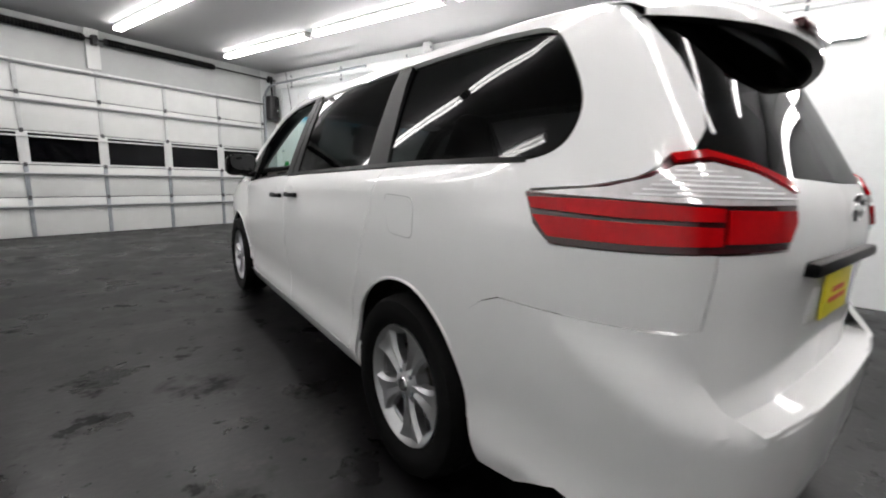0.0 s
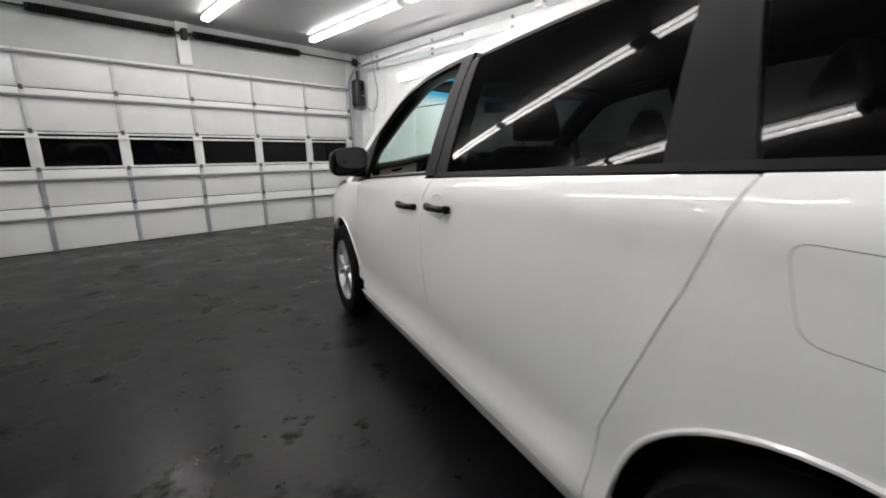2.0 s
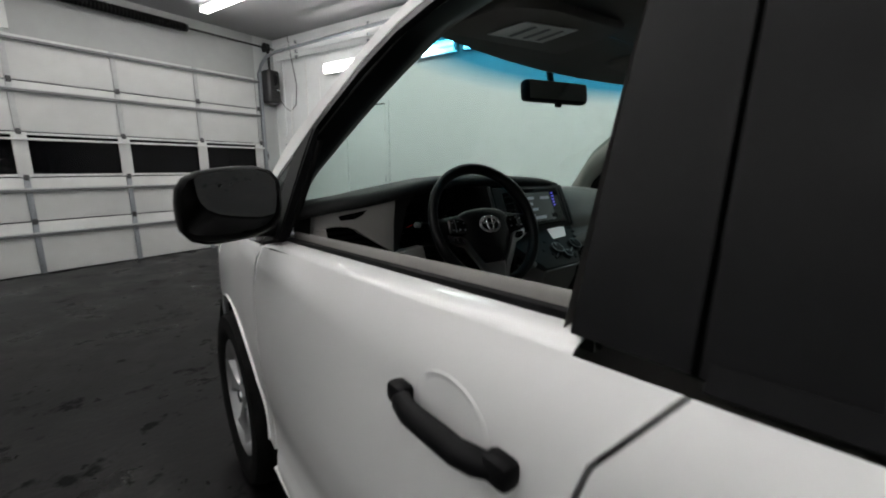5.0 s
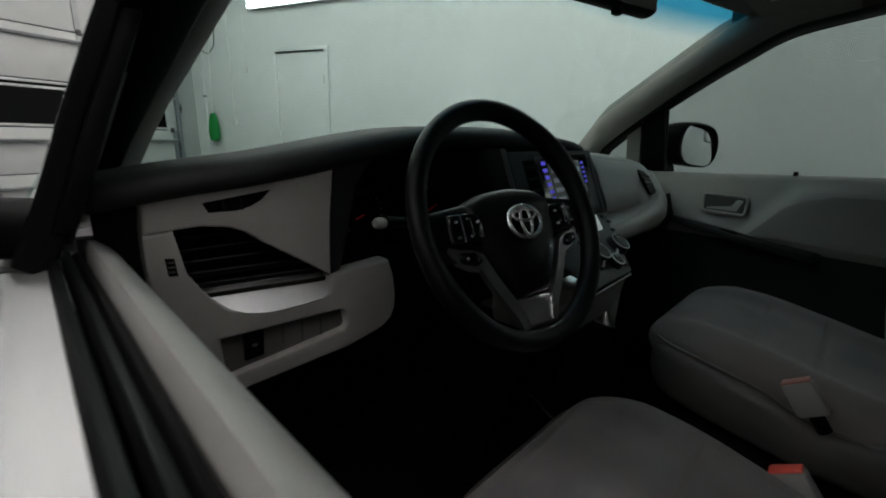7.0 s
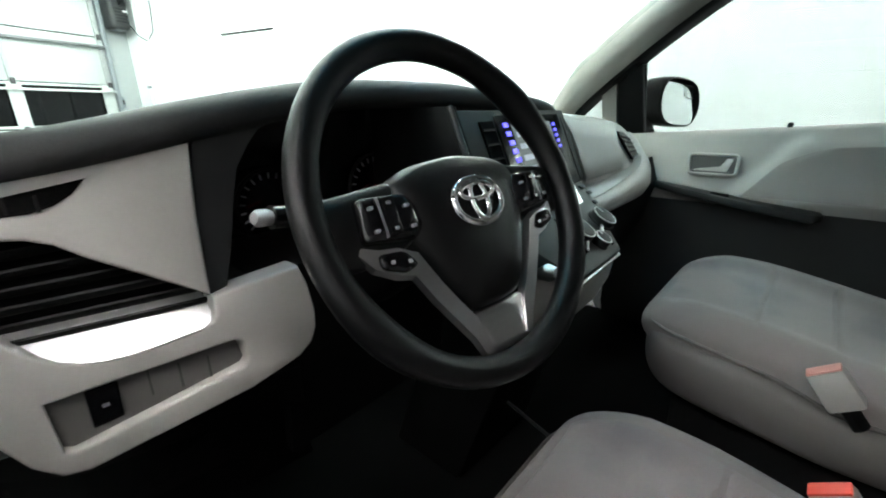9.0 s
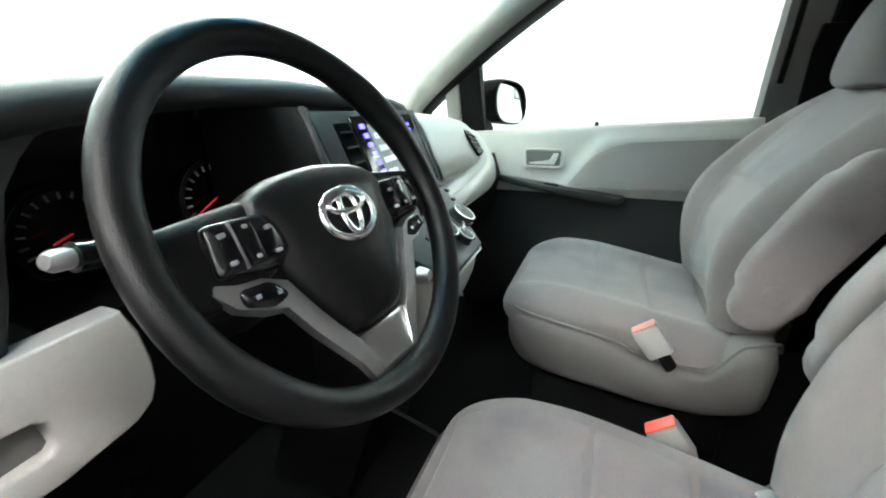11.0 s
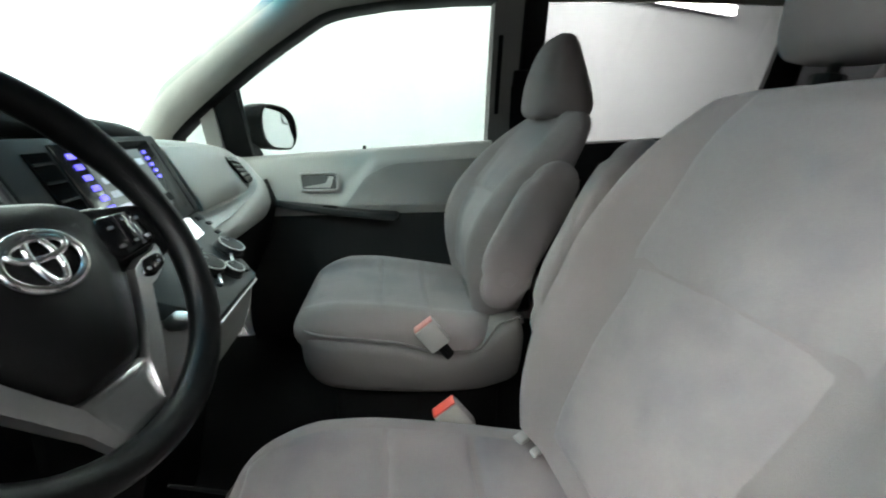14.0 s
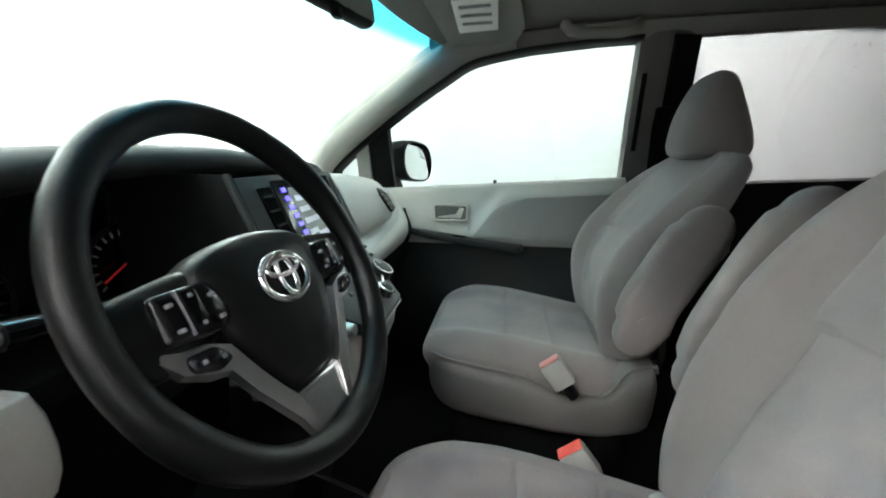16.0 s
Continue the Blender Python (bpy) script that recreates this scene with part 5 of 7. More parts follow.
    # inner release of the passenger door
    if sd > 0:
        rel = new("door_release")
        rel.parent = van
        rl = lambda y, z, d: mx((-0.806 - 0.19 * (z - 1.02) + d, y, z))
        ring = rounded([(2.080, 1.016), (2.208, 1.016), (2.214, 1.076), (2.080, 1.076)], 0.013, 4)
        part("release_bezel", tube_bm([rl(y, z, 0.004) for y, z in ring], 0.005, 6, closed=True), M_LIGHT, rel)
        slab("release_recess", [rl(y, z, 0.002) for y, z in ring], (-sd * 0.002, 0, 0), M_RECESS, rel)
        slab("release_lever", [rl(2.198, 1.024, 0.004), rl(2.105, 1.024, 0.004), rl(2.092, 1.064, 0.008), rl(2.110, 1.066, 0.008), rl(2.122, 1.040, 0.006), rl(2.198, 1.031, 0.004)], (sd * 0.004, 0, 0), M_LIGHT, rel, "grey release lever", bevel=0.002)
    # rear linings
    rows = [[mx(inner(y, belt(y) + 0.012, 0.02)), mx(inner(y, belt(y) + 0.005, 0.05)), mx(inner(y, 0.95, 0.11)), mx(inner(y, 0.5, 0.13)), mx(inner(y, 0.41, 0.10))] for y in np.linspace(-0.55, 1.30, 12)]
    loft("rear_side_lining", rows, M_CABIN, van, "dark grey rear side lining")
    if sd > 0:
        skin("door_window", FWIN, M_CLEAR, van, "closed clear passenger window", off=-0.012, thick=0.004, side=1)
        box("lock_knob", (0.852, 1.972, 1.15), (0.866, 1.986, 1.172), M_CABIN, van, bevel=0.004)
        for k, w in enumerate((0.030, 0.022, 0.026)):
            p = inner(1.60, 1.192 - 0.008 * k, 0.018)
            box("glass_mark", (-p[0] - 0.0005, p[1] - w / 2, p[2] - 0.0012), (-p[0] + 0.0005, p[1] + w / 2, p[2] + 0.0012), M_LEGEND, van)
        grab = new("grab_handle")
        grab.parent = van
        part("grip", tube_bm([(0.635, 1.56, 1.655), (0.60, 1.575, 1.625), (0.585, 1.62, 1.612), (0.585, 1.72, 1.612), (0.60, 1.765, 1.625), (0.635, 1.78, 1.655)], 0.016, 10, flat=0.7), M_LINER, grab)


# seats
def seat(x0, y0=0.0, mirror=1, buckle=None, low=0.0, slim=0.0):
    """A bucket seat: skirt, cushion, backrest, headrest, folded armrest. mirror: +1 puts the inner side to -x."""
    s = tagged(new("seat"), "pale grey cloth bucket seat")
    s.parent = van
    P = lambda p: (x0 + p[0] * mirror, p[1] + y0, p[2])

    def sections(make, ss, tt):
        return [[P(make(a, b)) for b in tt] for a in ss]

    def insert(name, make, a0, a1, b0, b1):
        """A padded panel that stands a little proud of the cover and dips into the seam round it."""
        rows = []
        for a in np.linspace(a0, a1, 26):
            row = []
            for b in np.linspace(b0 * math.pi, b1 * math.pi, 26):
                p = np.array(make(a, b))
                n = np.cross(np.array(make(a + 0.02, b)) - make(a - 0.02, b), np.array(make(a, b + 0.01)) - make(a, b - 0.01))
                n /= np.linalg.norm(n) + 1e-9
                n = n if n @ np.array((0, 0.7, 0.7)) > 0 else -n
                e = min((a - a0) / (a1 - a0), (a1 - a) / (a1 - a0), (b / math.pi - b0) / (b1 - b0), (b1 - b / math.pi) / (b1 - b0))
                row.append(P(p + n * (0.0048 * min(1, (e + 0.001) / 0.07) ** 0.6 - 0.0012)))
            rows.append(row)
        loft(name, rows, M_INSERT, s, "pale suede centre panel", angle=80)

    # cushion: a runs front to back, b round the section
    CY = [2.143, 2.14, 2.125, 2.09, 2.03, 1.95, 1.82, 1.70, 1.62]
    CT = [0.755, 0.768, 0.782, 0.795, 0.803, 0.800, 0.778, 0.755, 0.745]
    CB = [0.755, 0.735, 0.715, 0.70, 0.69, 0.68, 0.67, 0.66, 0.66]
    CW = [0.14, 0.180, 0.212, 0.236, 0.252, 0.260, 0.260, 0.255, 0.245]

    def cushion(a, b, grow=0.0):
        y, zt, zb, w = (float(curve_at(range(9), q, a)) for q in (CY, CT, CB, CW))
        zt -= low * (0.35 + 0.09 * a)
        ca, sa = math.cos(b), math.sin(b)
        x = w * math.copysign(abs(ca) ** 0.5, ca)
        z = (zt + zb) / 2 + (zt - zb) / 2 * math.copysign(abs(sa) ** 0.55, sa)
        if sa > 0:
            k = min(1, abs(x) / w)
            z += (0.030 * math.exp(-((k - 0.80) / 0.16) ** 2) - 0.012 * (1 - k)) * min(1, max(0, a - 1) / 3)
        return x, y, z + grow

    ss = np.linspace(0, 8, 25)
    loft("cushion", sections(cushion, ss, np.linspace(0, 2 * math.pi, 44, endpoint=False)), M_FABRIC, s, close=True, angle=80)
    for a0, a1 in ((2.1, 5.15), (5.2, 6.15), (6.2, 7.7)):
        insert("cushion_insert", cushion, a0, a1, 0.31, 0.69)

    # backrest: a runs bottom to top
    BZ = [0.78, 0.84, 0.94, 1.04, 1.13, 1.20, 1.24, 1.262, 1.268]
    BF = [1.685, 1.685, 1.68, 1.655, 1.61, 1.565, 1.525, 1.495, 1.47]
    if not slim:
        BF = [1.685, 1.685, 1.675, 1.632, 1.568, 1.515, 1.478, 1.458, 1.452]
    BB = [1.56, 1.54, 1.52, 1.50, 1.465, 1.43, 1.41, 1.42, 1.45]
    BW = [0.22, 0.235, 0.25, 0.262, 0.262, 0.245, 0.215, 0.18, 0.14]
    BS = [0.03, 0.015, -0.02, -0.05, -0.05, -0.035, -0.015, 0.0, 0.0]
    BO = [0.02, 0.035, 0.055, 0.065, 0.055, 0.03, 0.012, 0.0, 0.0]

    def back(a, b, grow=0.0):
        z, yf, yb, w, bo = (float(curve_at(range(9), q, a)) for q in (BZ, BF, BB, BW, BO))
        shift_y = slim * float(curve_at(range(9), BS, a))
        yf, yb = yf + shift_y, yb + shift_y
        ca, sa = math.cos(b), math.sin(b)
        x = w * math.copysign(abs(ca) ** 0.5, ca)
        y = (yf + yb) / 2 + (yf - yb) / 2 * math.copysign(abs(sa) ** 0.6, sa)
        if sa > 0:
            k = abs(x) / w
            y += bo * math.exp(-((k - 0.82) / 0.17) ** 2) - 0.015 * (1 - k)
        return x, y + grow, z

    loft("backrest", sections(back, np.linspace(0, 8, 27), np.linspace(0, 2 * math.pi, 44, endpoint=False)), M_FABRIC, s, close=True, angle=80)
    for a0, a1, half in ((0.6, 3.17, 0.075 if slim else 0.13), (3.18, 7.2, 0.10 if slim else 0.13)):
        insert("backrest_insert", back, a0, a1, 0.5 - half, 0.5 + half)

    # headrest on two posts
    HZ = [1.266, 1.274, 1.30, 1.355, 1.41, 1.452, 1.469, 1.475]
    HF = [1.485, 1.505, 1.515, 1.508, 1.49, 1.468, 1.452, 1.44]
    HB = [1.38, 1.36, 1.35, 1.365, 1.385, 1.40, 1.415, 1.425]
    HW = [0.088, 0.104, 0.109, 0.105, 0.094, 0.077, 0.057, 0.030]

    def head(a, b):
        z, yf, yb, w = (float(curve_at(range(8), q, a)) for q in (HZ, HF, HB, HW))
        ca, sa = math.cos(b), math.sin(b)
        return w * math.copysign(abs(ca) ** 0.6, ca), (yf + yb) / 2 + (yf - yb) / 2 * math.copysign(abs(sa) ** 0.75, sa), z

    HZ = [z + (0.022 if slim else -0.014) for z in HZ]
    rows = sections(head, np.linspace(0, 7, 18), np.linspace(0, 2 * math.pi, 32, endpoint=False))
    n = len(rows[0])
    verts = [p for r in rows for p in r]
    faces = [(i * n + j, i * n + (j + 1) % n, (i + 1) * n + (j + 1) % n, (i + 1) * n + j) for i in range(len(rows) - 1) for j in range(n)] + [tuple(range(n)), tuple(range(len(verts) - n, len(verts)))]
    link_mesh("headrest", verts, faces, M_FABRIC, s, angle=80)
    for dx in (-0.065, 0.065):
        part("headrest_post", tube_bm([P((dx, 1.46, 1.20)), P((dx, 1.44, 1.30))], 0.006, 8), M_CHROME, s)
        part("post_guide", tube_bm([P((dx, 1.452, 1.258)), P((dx, 1.449, 1.276))], 0.016, 8), M_CABIN, s)

    # plastic skirt
    KY = [2.125, 2.12, 2.10, 2.05, 1.90, 1.78, 1.70, 1.64, 1.59, 1.575]
    KT = [0.752, 0.766, 0.770, 0.768, 0.752, 0.715, 0.715, 0.785, 0.795, 0.75]
    KB = [0.72, 0.67, 0.635, 0.61, 0.595, 0.585, 0.585, 0.59, 0.61, 0.69]
    KT = [z - low for z in KT]
    KW = [0.15, 0.20, 0.235, 0.262, 0.279, 0.279, 0.279, 0.279, 0.27, 0.25]

    def skirt(a, b):
        y, zt, zb = (float(curve_at(range(10), q, a)) for q in (KY, KT, KB))
        ca, sa = math.cos(b), math.sin(b)
        w = float(curve_at(range(10), KW, a))
        return w * math.copysign(abs(ca) ** 0.25, ca) - 0.012 * (sa < 0) * sa * ca * -1, y, (zt + zb) / 2 + (zt - zb) / 2 * math.copysign(abs(sa) ** 0.4, sa)

    loft("seat_skirt", sections(skirt, np.linspace(0, 9, 28), np.linspace(0, 2 * math.pi, 32, endpoint=False)), M_SKIRT, s, "grey plastic seat skirt", close=True, angle=60)
    for e in (-1, 1):
        part("skirt_lip", tube_bm([P((e * (float(curve_at(range(10), KW, a)) - 0.006), float(curve_at(range(10), KY, a)), float(curve_at(range(10), KT, a)) - 0.002)) for a in np.linspace(0.8, 8.6, 40)], 0.0036, 8), M_SKIRT, s)
    part("seat_stand", box_bm((x0 - 0.2, 1.62 + y0, 0.42), (x0 + 0.2, 2.05 + y0, 0.62), 0.01), M_CARPET, s)

    # folded armrest on the inner side
    ax = -0.335 if slim else -0.30
    path = [(1.60, 0.885), (1.585, 0.95), (1.55, 1.03), (1.51, 1.11), (1.48, 1.155)]
    thick, wide = 0.032, 0.062
    if not slim:
        path = [(1.644, 0.893), (1.633, 0.943), (1.606, 0.998), (1.572, 1.062), (1.544, 1.107)]
        thick, wide = 0.026, 0.060

    def arm(a, b):
        y, z = float(curve_at(range(5), [p[0] for p in path], a)), float(curve_at(range(5), [p[1] for p in path], a))
        w = wide * (1 if 0.3 < a < 3.7 else 0.85)
        ca, sa = math.cos(b), math.sin(b)
        return ax + thick * math.copysign(abs(sa) ** 0.6, sa), y + w * math.copysign(abs(ca) ** 0.7, ca) * 0.92, z + w * math.copysign(abs(ca) ** 0.7, ca) * 0.39

    rows = sections(arm, np.linspace(0, 4, 14), np.linspace(0, 2 * math.pi, 24, endpoint=False))
    n = len(rows[0])
    def cap(ring, way):
        mid = np.mean(ring, axis=0)
        return [[tuple(mid + np.array(way) * math.sin(g) + (np.array(p) - mid) * math.cos(g)) for p in ring] for g in np.radians((18, 36, 54, 70, 82))]

    rows = cap(rows[0], (0, 0.028, -0.055))[::-1] + rows + cap(rows[-1], (0, -0.026, 0.050))
    verts = [p for r in rows for p in r]
    faces = [(i * n + j, i * n + (j + 1) % n, (i + 1) * n + (j + 1) % n, (i + 1) * n + j) for i in range(len(rows) - 1) for j in range(n)] + [tuple(range(n)), tuple(range(len(verts) - n, len(verts)))]
    link_mesh("seat_armrest", verts, faces, M_FABRIC, s, "folded grey cloth armrest", angle=80)
    bm = lathe_bm([(0.001, -0.011), (0.017, -0.010), (0.022, -0.005), (0.022, 0.01)], "x", 20)
    bm.transform(Matrix.Diagonal((mirror, 1, 1, 1)))
    bm.transform(Matrix.Translation(P((ax - thick + 0.008, path[0][0] - 0.002, 0.912))))
    part("pivot_cap", bm, M_FABRIC, s)
    if buckle:
        b1 = Vector(P(buckle))
        b0 = b1 + Vector((0, -0.075, -0.10))
        part("buckle_stalk", tube_bm([b0 + (b1 - b0) * 0.2, b0 + (b1 - b0) * 0.6], 0.011, 8, flat=1.3), M_CABIN, s)
        d = (b1 - b0).normalized()
        bmb = box_bm((-0.026, -0.016, -0.056), (0.026, 0.016, 0.012), 0.007)
        turn = Matrix((Vector((1, 0, 0)).cross(d), Vector((1, 0, 0)), d)).transposed().to_4x4()
        m = Matrix.Translation(b1 - d * 0.01) @ turn
        bmb.transform(m)
        bk = part("belt_buckle", bmb, M_DOORTRIM, s, "grey seat belt buckle")
        bmb = box_bm((-0.024, -0.012, 0.010), (0.024, 0.012, 0.015), 0.002)
        bmb.transform(m)
        part("release_button", bmb, M_BUCKLE if slim else M_BUCKLEDULL, s, "red release button" if slim else "dull red release button")
    return s


seat(0.40, mirror=1, buckle=(-0.302, 1.827, 0.803))
driver_seat = seat(-0.40, -0.02, mirror=-1, buckle=(-0.298, 1.826, 0.735), low=0.040, slim=1.0)
bm = box_bm((-0.010, -0.012, -0.004), (0.010, 0.012, 0.004), 0.003)
bmesh.ops.transform(bm, matrix=Matrix.Translation((-0.206, 1.692, 0.744)) @ Matrix.Rotation(0.5, 4, "Z"), verts=bm.verts)
part("trim_clip", bm, M_LIGHT, driver_seat, "pale plastic trim clip")
bm = box_bm((-0.007, -0.009, -0.004), (0.007, 0.009, 0.004), 0.003)
bmesh.ops.transform(bm, matrix=Matrix.Translation((-0.232, 1.678, 0.737)) @ Matrix.Rotation(0.5, 4, "Z") @ Matrix.Rotation(-0.4, 4, "Y"), verts=bm.verts)
part("trim_clip", bm, M_LIGHT, driver_seat, "pale plastic trim clip")
for x, m in ((0.42, 1), (-0.42, -1)):
    seat(x, -1.15, m)

# dashboard top and brow
BX = [-0.87, -0.78, -0.68, -0.60, -0.52, -0.44, -0.34, -0.20, -0.05, 0.10, 0.16, 0.20, 0.225]
BYY = [2.435, 2.404, 2.374, 2.352, 2.348, 2.348, 2.355, 2.363, 2.37, 2.37, 2.375, 2.385, 2.42]
BZZ = [1.172, 1.190, 1.206, 1.223, 1.238, 1.249, 1.255, 1.257, 1.25, 1.24, 1.23, 1.222, 1.20]
dash = tagged(new("dashboard"), "grey and black dashboard")
dash.parent = van
rows = []
for x in np.linspace(-0.87, 0.225, 40):
    yb, zb = float(curve_at(BX, BYY, x)), float(curve_at(BX, BZZ, x))
    yw = 3.02 - 0.35 * (x / 0.9) ** 2 * 0.6
    rows.append([(x, yb + 0.05, zb - 0.034), (x, yb + 0.006, zb - 0.033), (x, yb - 0.003, zb - 0.024), (x, yb - 0.004, zb - 0.012), (x, yb + 0.004, zb - 0.001), (x, yb + 0.03, zb + 0.004), (x, yb + 0.12, zb + 0.002), (x, (yb + yw) / 2 + 0.05, zb - 0.02 - 0.2 * max(0, zb - 1.19)), (x, yw, 1.125)])
loft("dash_top", rows, M_DOORDARK, dash, "black soft dash top", angle=60)
# passenger side: leaning panel, vent, pale tray trim sweeping up to the door, rounded bolster
CX = [0.20, 0.35, 0.505, 0.60, 0.675, 0.74, 0.79, 0.84]
CZ = [1.211, 1.205, 1.190, 1.176, 1.157, 1.128, 1.085, 1.03]
face_y = lambda x, z: 2.30 + (z - 1.055) * 0.45 + 0.35 * max(0, x - 0.52) ** 1.6
rows = []
for x in np.linspace(0.20, 0.84, 30):
    zt = float(curve_at(CX, CZ, x))
    rows.append([(x, 2.98 - 0.21 * (x / 0.9) ** 2, 1.118), (x, 2.60, min(zt, 1.16) - 0.005), (x, face_y(x, zt) + 0.045, zt), (x, face_y(x, zt) + 0.018, zt - 0.003), (x, face_y(x, zt) + 0.008, zt - 0.014)]
                + [(x, face_y(x, z) + 0.008, z) for z in np.linspace(zt - 0.03, 1.0, 6)])
loft("dash_panel", rows, M_LIGHT, dash, "light grey passenger dash panel", angle=60)
rows = []
for k in np.linspace(0, 1, 12):
    xl, xr = 0.208, 0.495
    rows.append([(x, face_y(x, z) + d, z) for x, z, d in ((xl + (xr - xl) * k, 1.197 - 0.022 * k, 0.006), (xl + (xr - xl) * k, 1.194 - 0.022 * k, -0.003), (xl - 0.002 + (xr - 0.012 - xl) * k, 1.15 - 0.012 * k, -0.006), (xl - 0.004 + (xr - 0.03 - xl) * k, 1.10, -0.008), (xl - 0.006 + (xr - 0.045 - xl) * k, 1.063 + 0.003 * k, -0.008), (xl - 0.006 + (xr - 0.046 - xl) * k, 1.056 + 0.003 * k, -0.002), (xl - 0.006 + (xr - 0.046 - xl) * k, 1.055 + 0.003 * k, 0.02))])
loft("dash_lid", rows, M_LIGHT, dash, "light grey upper dash lid", angle=50)
sweep = lambda pts, n=26: np.stack([curve_at(range(len(pts)), [p[i] for p in pts], np.linspace(0, len(pts) - 1, n)) for i in range(3)], -1)
LB = sweep([(0.19, 2.305, 1.047), (0.33, 2.305, 1.047), (0.45, 2.308, 1.051), (0.57, 2.322, 1.066), (0.628, 2.345, 1.10), (0.645, 2.37, 1.145)])
LC = sweep([(0.18, 2.272, 1.020), (0.285, 2.27, 1.028), (0.45, 2.275, 1.048), (0.60, 2.298, 1.064), (0.672, 2.332, 1.099), (0.672, 2.366, 1.150)])
LD = sweep([(0.16, 2.29, 0.975), (0.35, 2.283, 0.962), (0.55, 2.285, 0.962), (0.730, 2.320, 0.972), (0.818, 2.375, 1.03), (0.80, 2.42, 1.110)])
loft("tray_trim", [[tuple(b + (0, 0.03, 0.002)), tuple(b), tuple(b * 0.5 + c * 0.5 + (0, 0.002, -0.003)), tuple(c), tuple(c + (0, 0.004, -0.004))] for b, c in zip(LB, LC)], material("pale_satin_trim", (0.238, 0.241, 0.234), 0.35, coat=0.15), dash, "pale satin curved trim strip", angle=60)
rows = []
for b, c, d in zip(LB, LC, LD):
    out = np.cross(np.array((1, 0.2, 0.3)), d - c)
    out = out / np.linalg.norm(out) * (1 if out[1] < 0 else -1)
    rows.append([tuple(c + (0, 0.006, -0.002)), tuple(c + (d - c) * 0.10 + out * 0.012), tuple(c + (d - c) * 0.35 + out * 0.026), tuple(c + (d - c) * 0.65 + out * 0.024), tuple(c + (d - c) * 0.9 + out * 0.010), tuple(d), tuple(d + (0, 0.05, -0.01))])
loft("dash_bolster", rows, M_LIGHT, dash, "light grey rounded dash bolster", angle=70)
rows = [[(x, 2.33, 1.06), (x, 2.30, 0.98), (x, 2.33, 0.86), (x, 2.40, 0.72), (x, 2.60, 0.66)] for x in np.linspace(0.12, 0.86, 10)]
loft("glove_box", rows, M_CABIN, dash, "dark lower dash")
# passenger air vent
VT = [(0.504, 1.157), (0.545, 1.152), (0.591, 1.136), (0.625, 1.105), (0.642, 1.078), (0.600, 1.075), (0.563, 1.074), (0.535, 1.11)]
vent = slab("air_vent", [(x, face_y(x, z) - 0.002, z) for x, z in VT], (0, 0.01, 0), M_PIANO, dash, "black louvred air vent")
for i in range(5):
    k = (i + 0.6) / 5
    xa, za, xb, zb = 0.508 + 0.055 * k, 1.153 - 0.078 * k, 0.585 + 0.052 * k, 1.138 - 0.058 * k
    part("louvre", tube_bm([(xa, face_y(xa, za) - 0.004, za), (xb, face_y(xb, zb) - 0.004, zb)], 0.0026, 6), M_CABIN, vent)

# driver's side fascia, a leaning plane
FY0 = lambda x: 2.44 - 0.35 * (x + 0.8)


def fas(pts, d=0.0):
    return [(x, FY0(x) - d, z) for x, z in pts]


def plate2(name, pts, d, depth, mat, parent, label="", bevel=0.0):
    return slab(name, fas(pts, d), (0, depth, 0), mat, parent, label, bevel)


# the pale fascia is laid in pieces round its openings
LOUV = [(-0.79, 1.112), (-0.76, 1.116), (-0.729, 1.113), (-0.712, 1.106), (-0.691, 1.089), (-0.650, 1.062), (-0.607, 1.035)]


def fascia_piece(outer, hole, d, depth, soft, label):
    """A plate of the fascia, with or without an opening, its rims softly rounded."""
    bm = bmesh.new()
    for loop in ([outer, hole] if hole else [outer]):
        vs = [bm.verts.new((x, 0, z)) for x, z in loop]
        for i in range(len(vs)):
            bm.edges.new((vs[i], vs[(i + 1) % len(vs)]))
    bmesh.ops.triangle_fill(bm, use_beauty=True, edges=list(bm.edges), normal=(0, -1, 0))
    bmesh.ops.dissolve_limit(bm, angle_limit=0.01, verts=list(bm.verts), edges=list(bm.edges))
    rim = [e for e in bm.edges if len(e.link_faces) == 1]
    out = bmesh.ops.extrude_edge_only(bm, edges=rim)
    for v in [g for g in out["geom"] if isinstance(g, bmesh.types.BMVert)]:
        v.co.y += depth
    bmesh.ops.bevel(bm, geom=rim, offset=soft, segments=3, affect="EDGES", profile=0.5)
    for v in bm.verts:
        v.co.y += FY0(v.co.x) - d + 2.5 * max(0, v.co.x + 0.56) ** 2 + 1.2 * max(0, -0.78 - v.co.x) ** 2
    return part("fascia", bm, M_LIGHT, dash, label, angle=50)


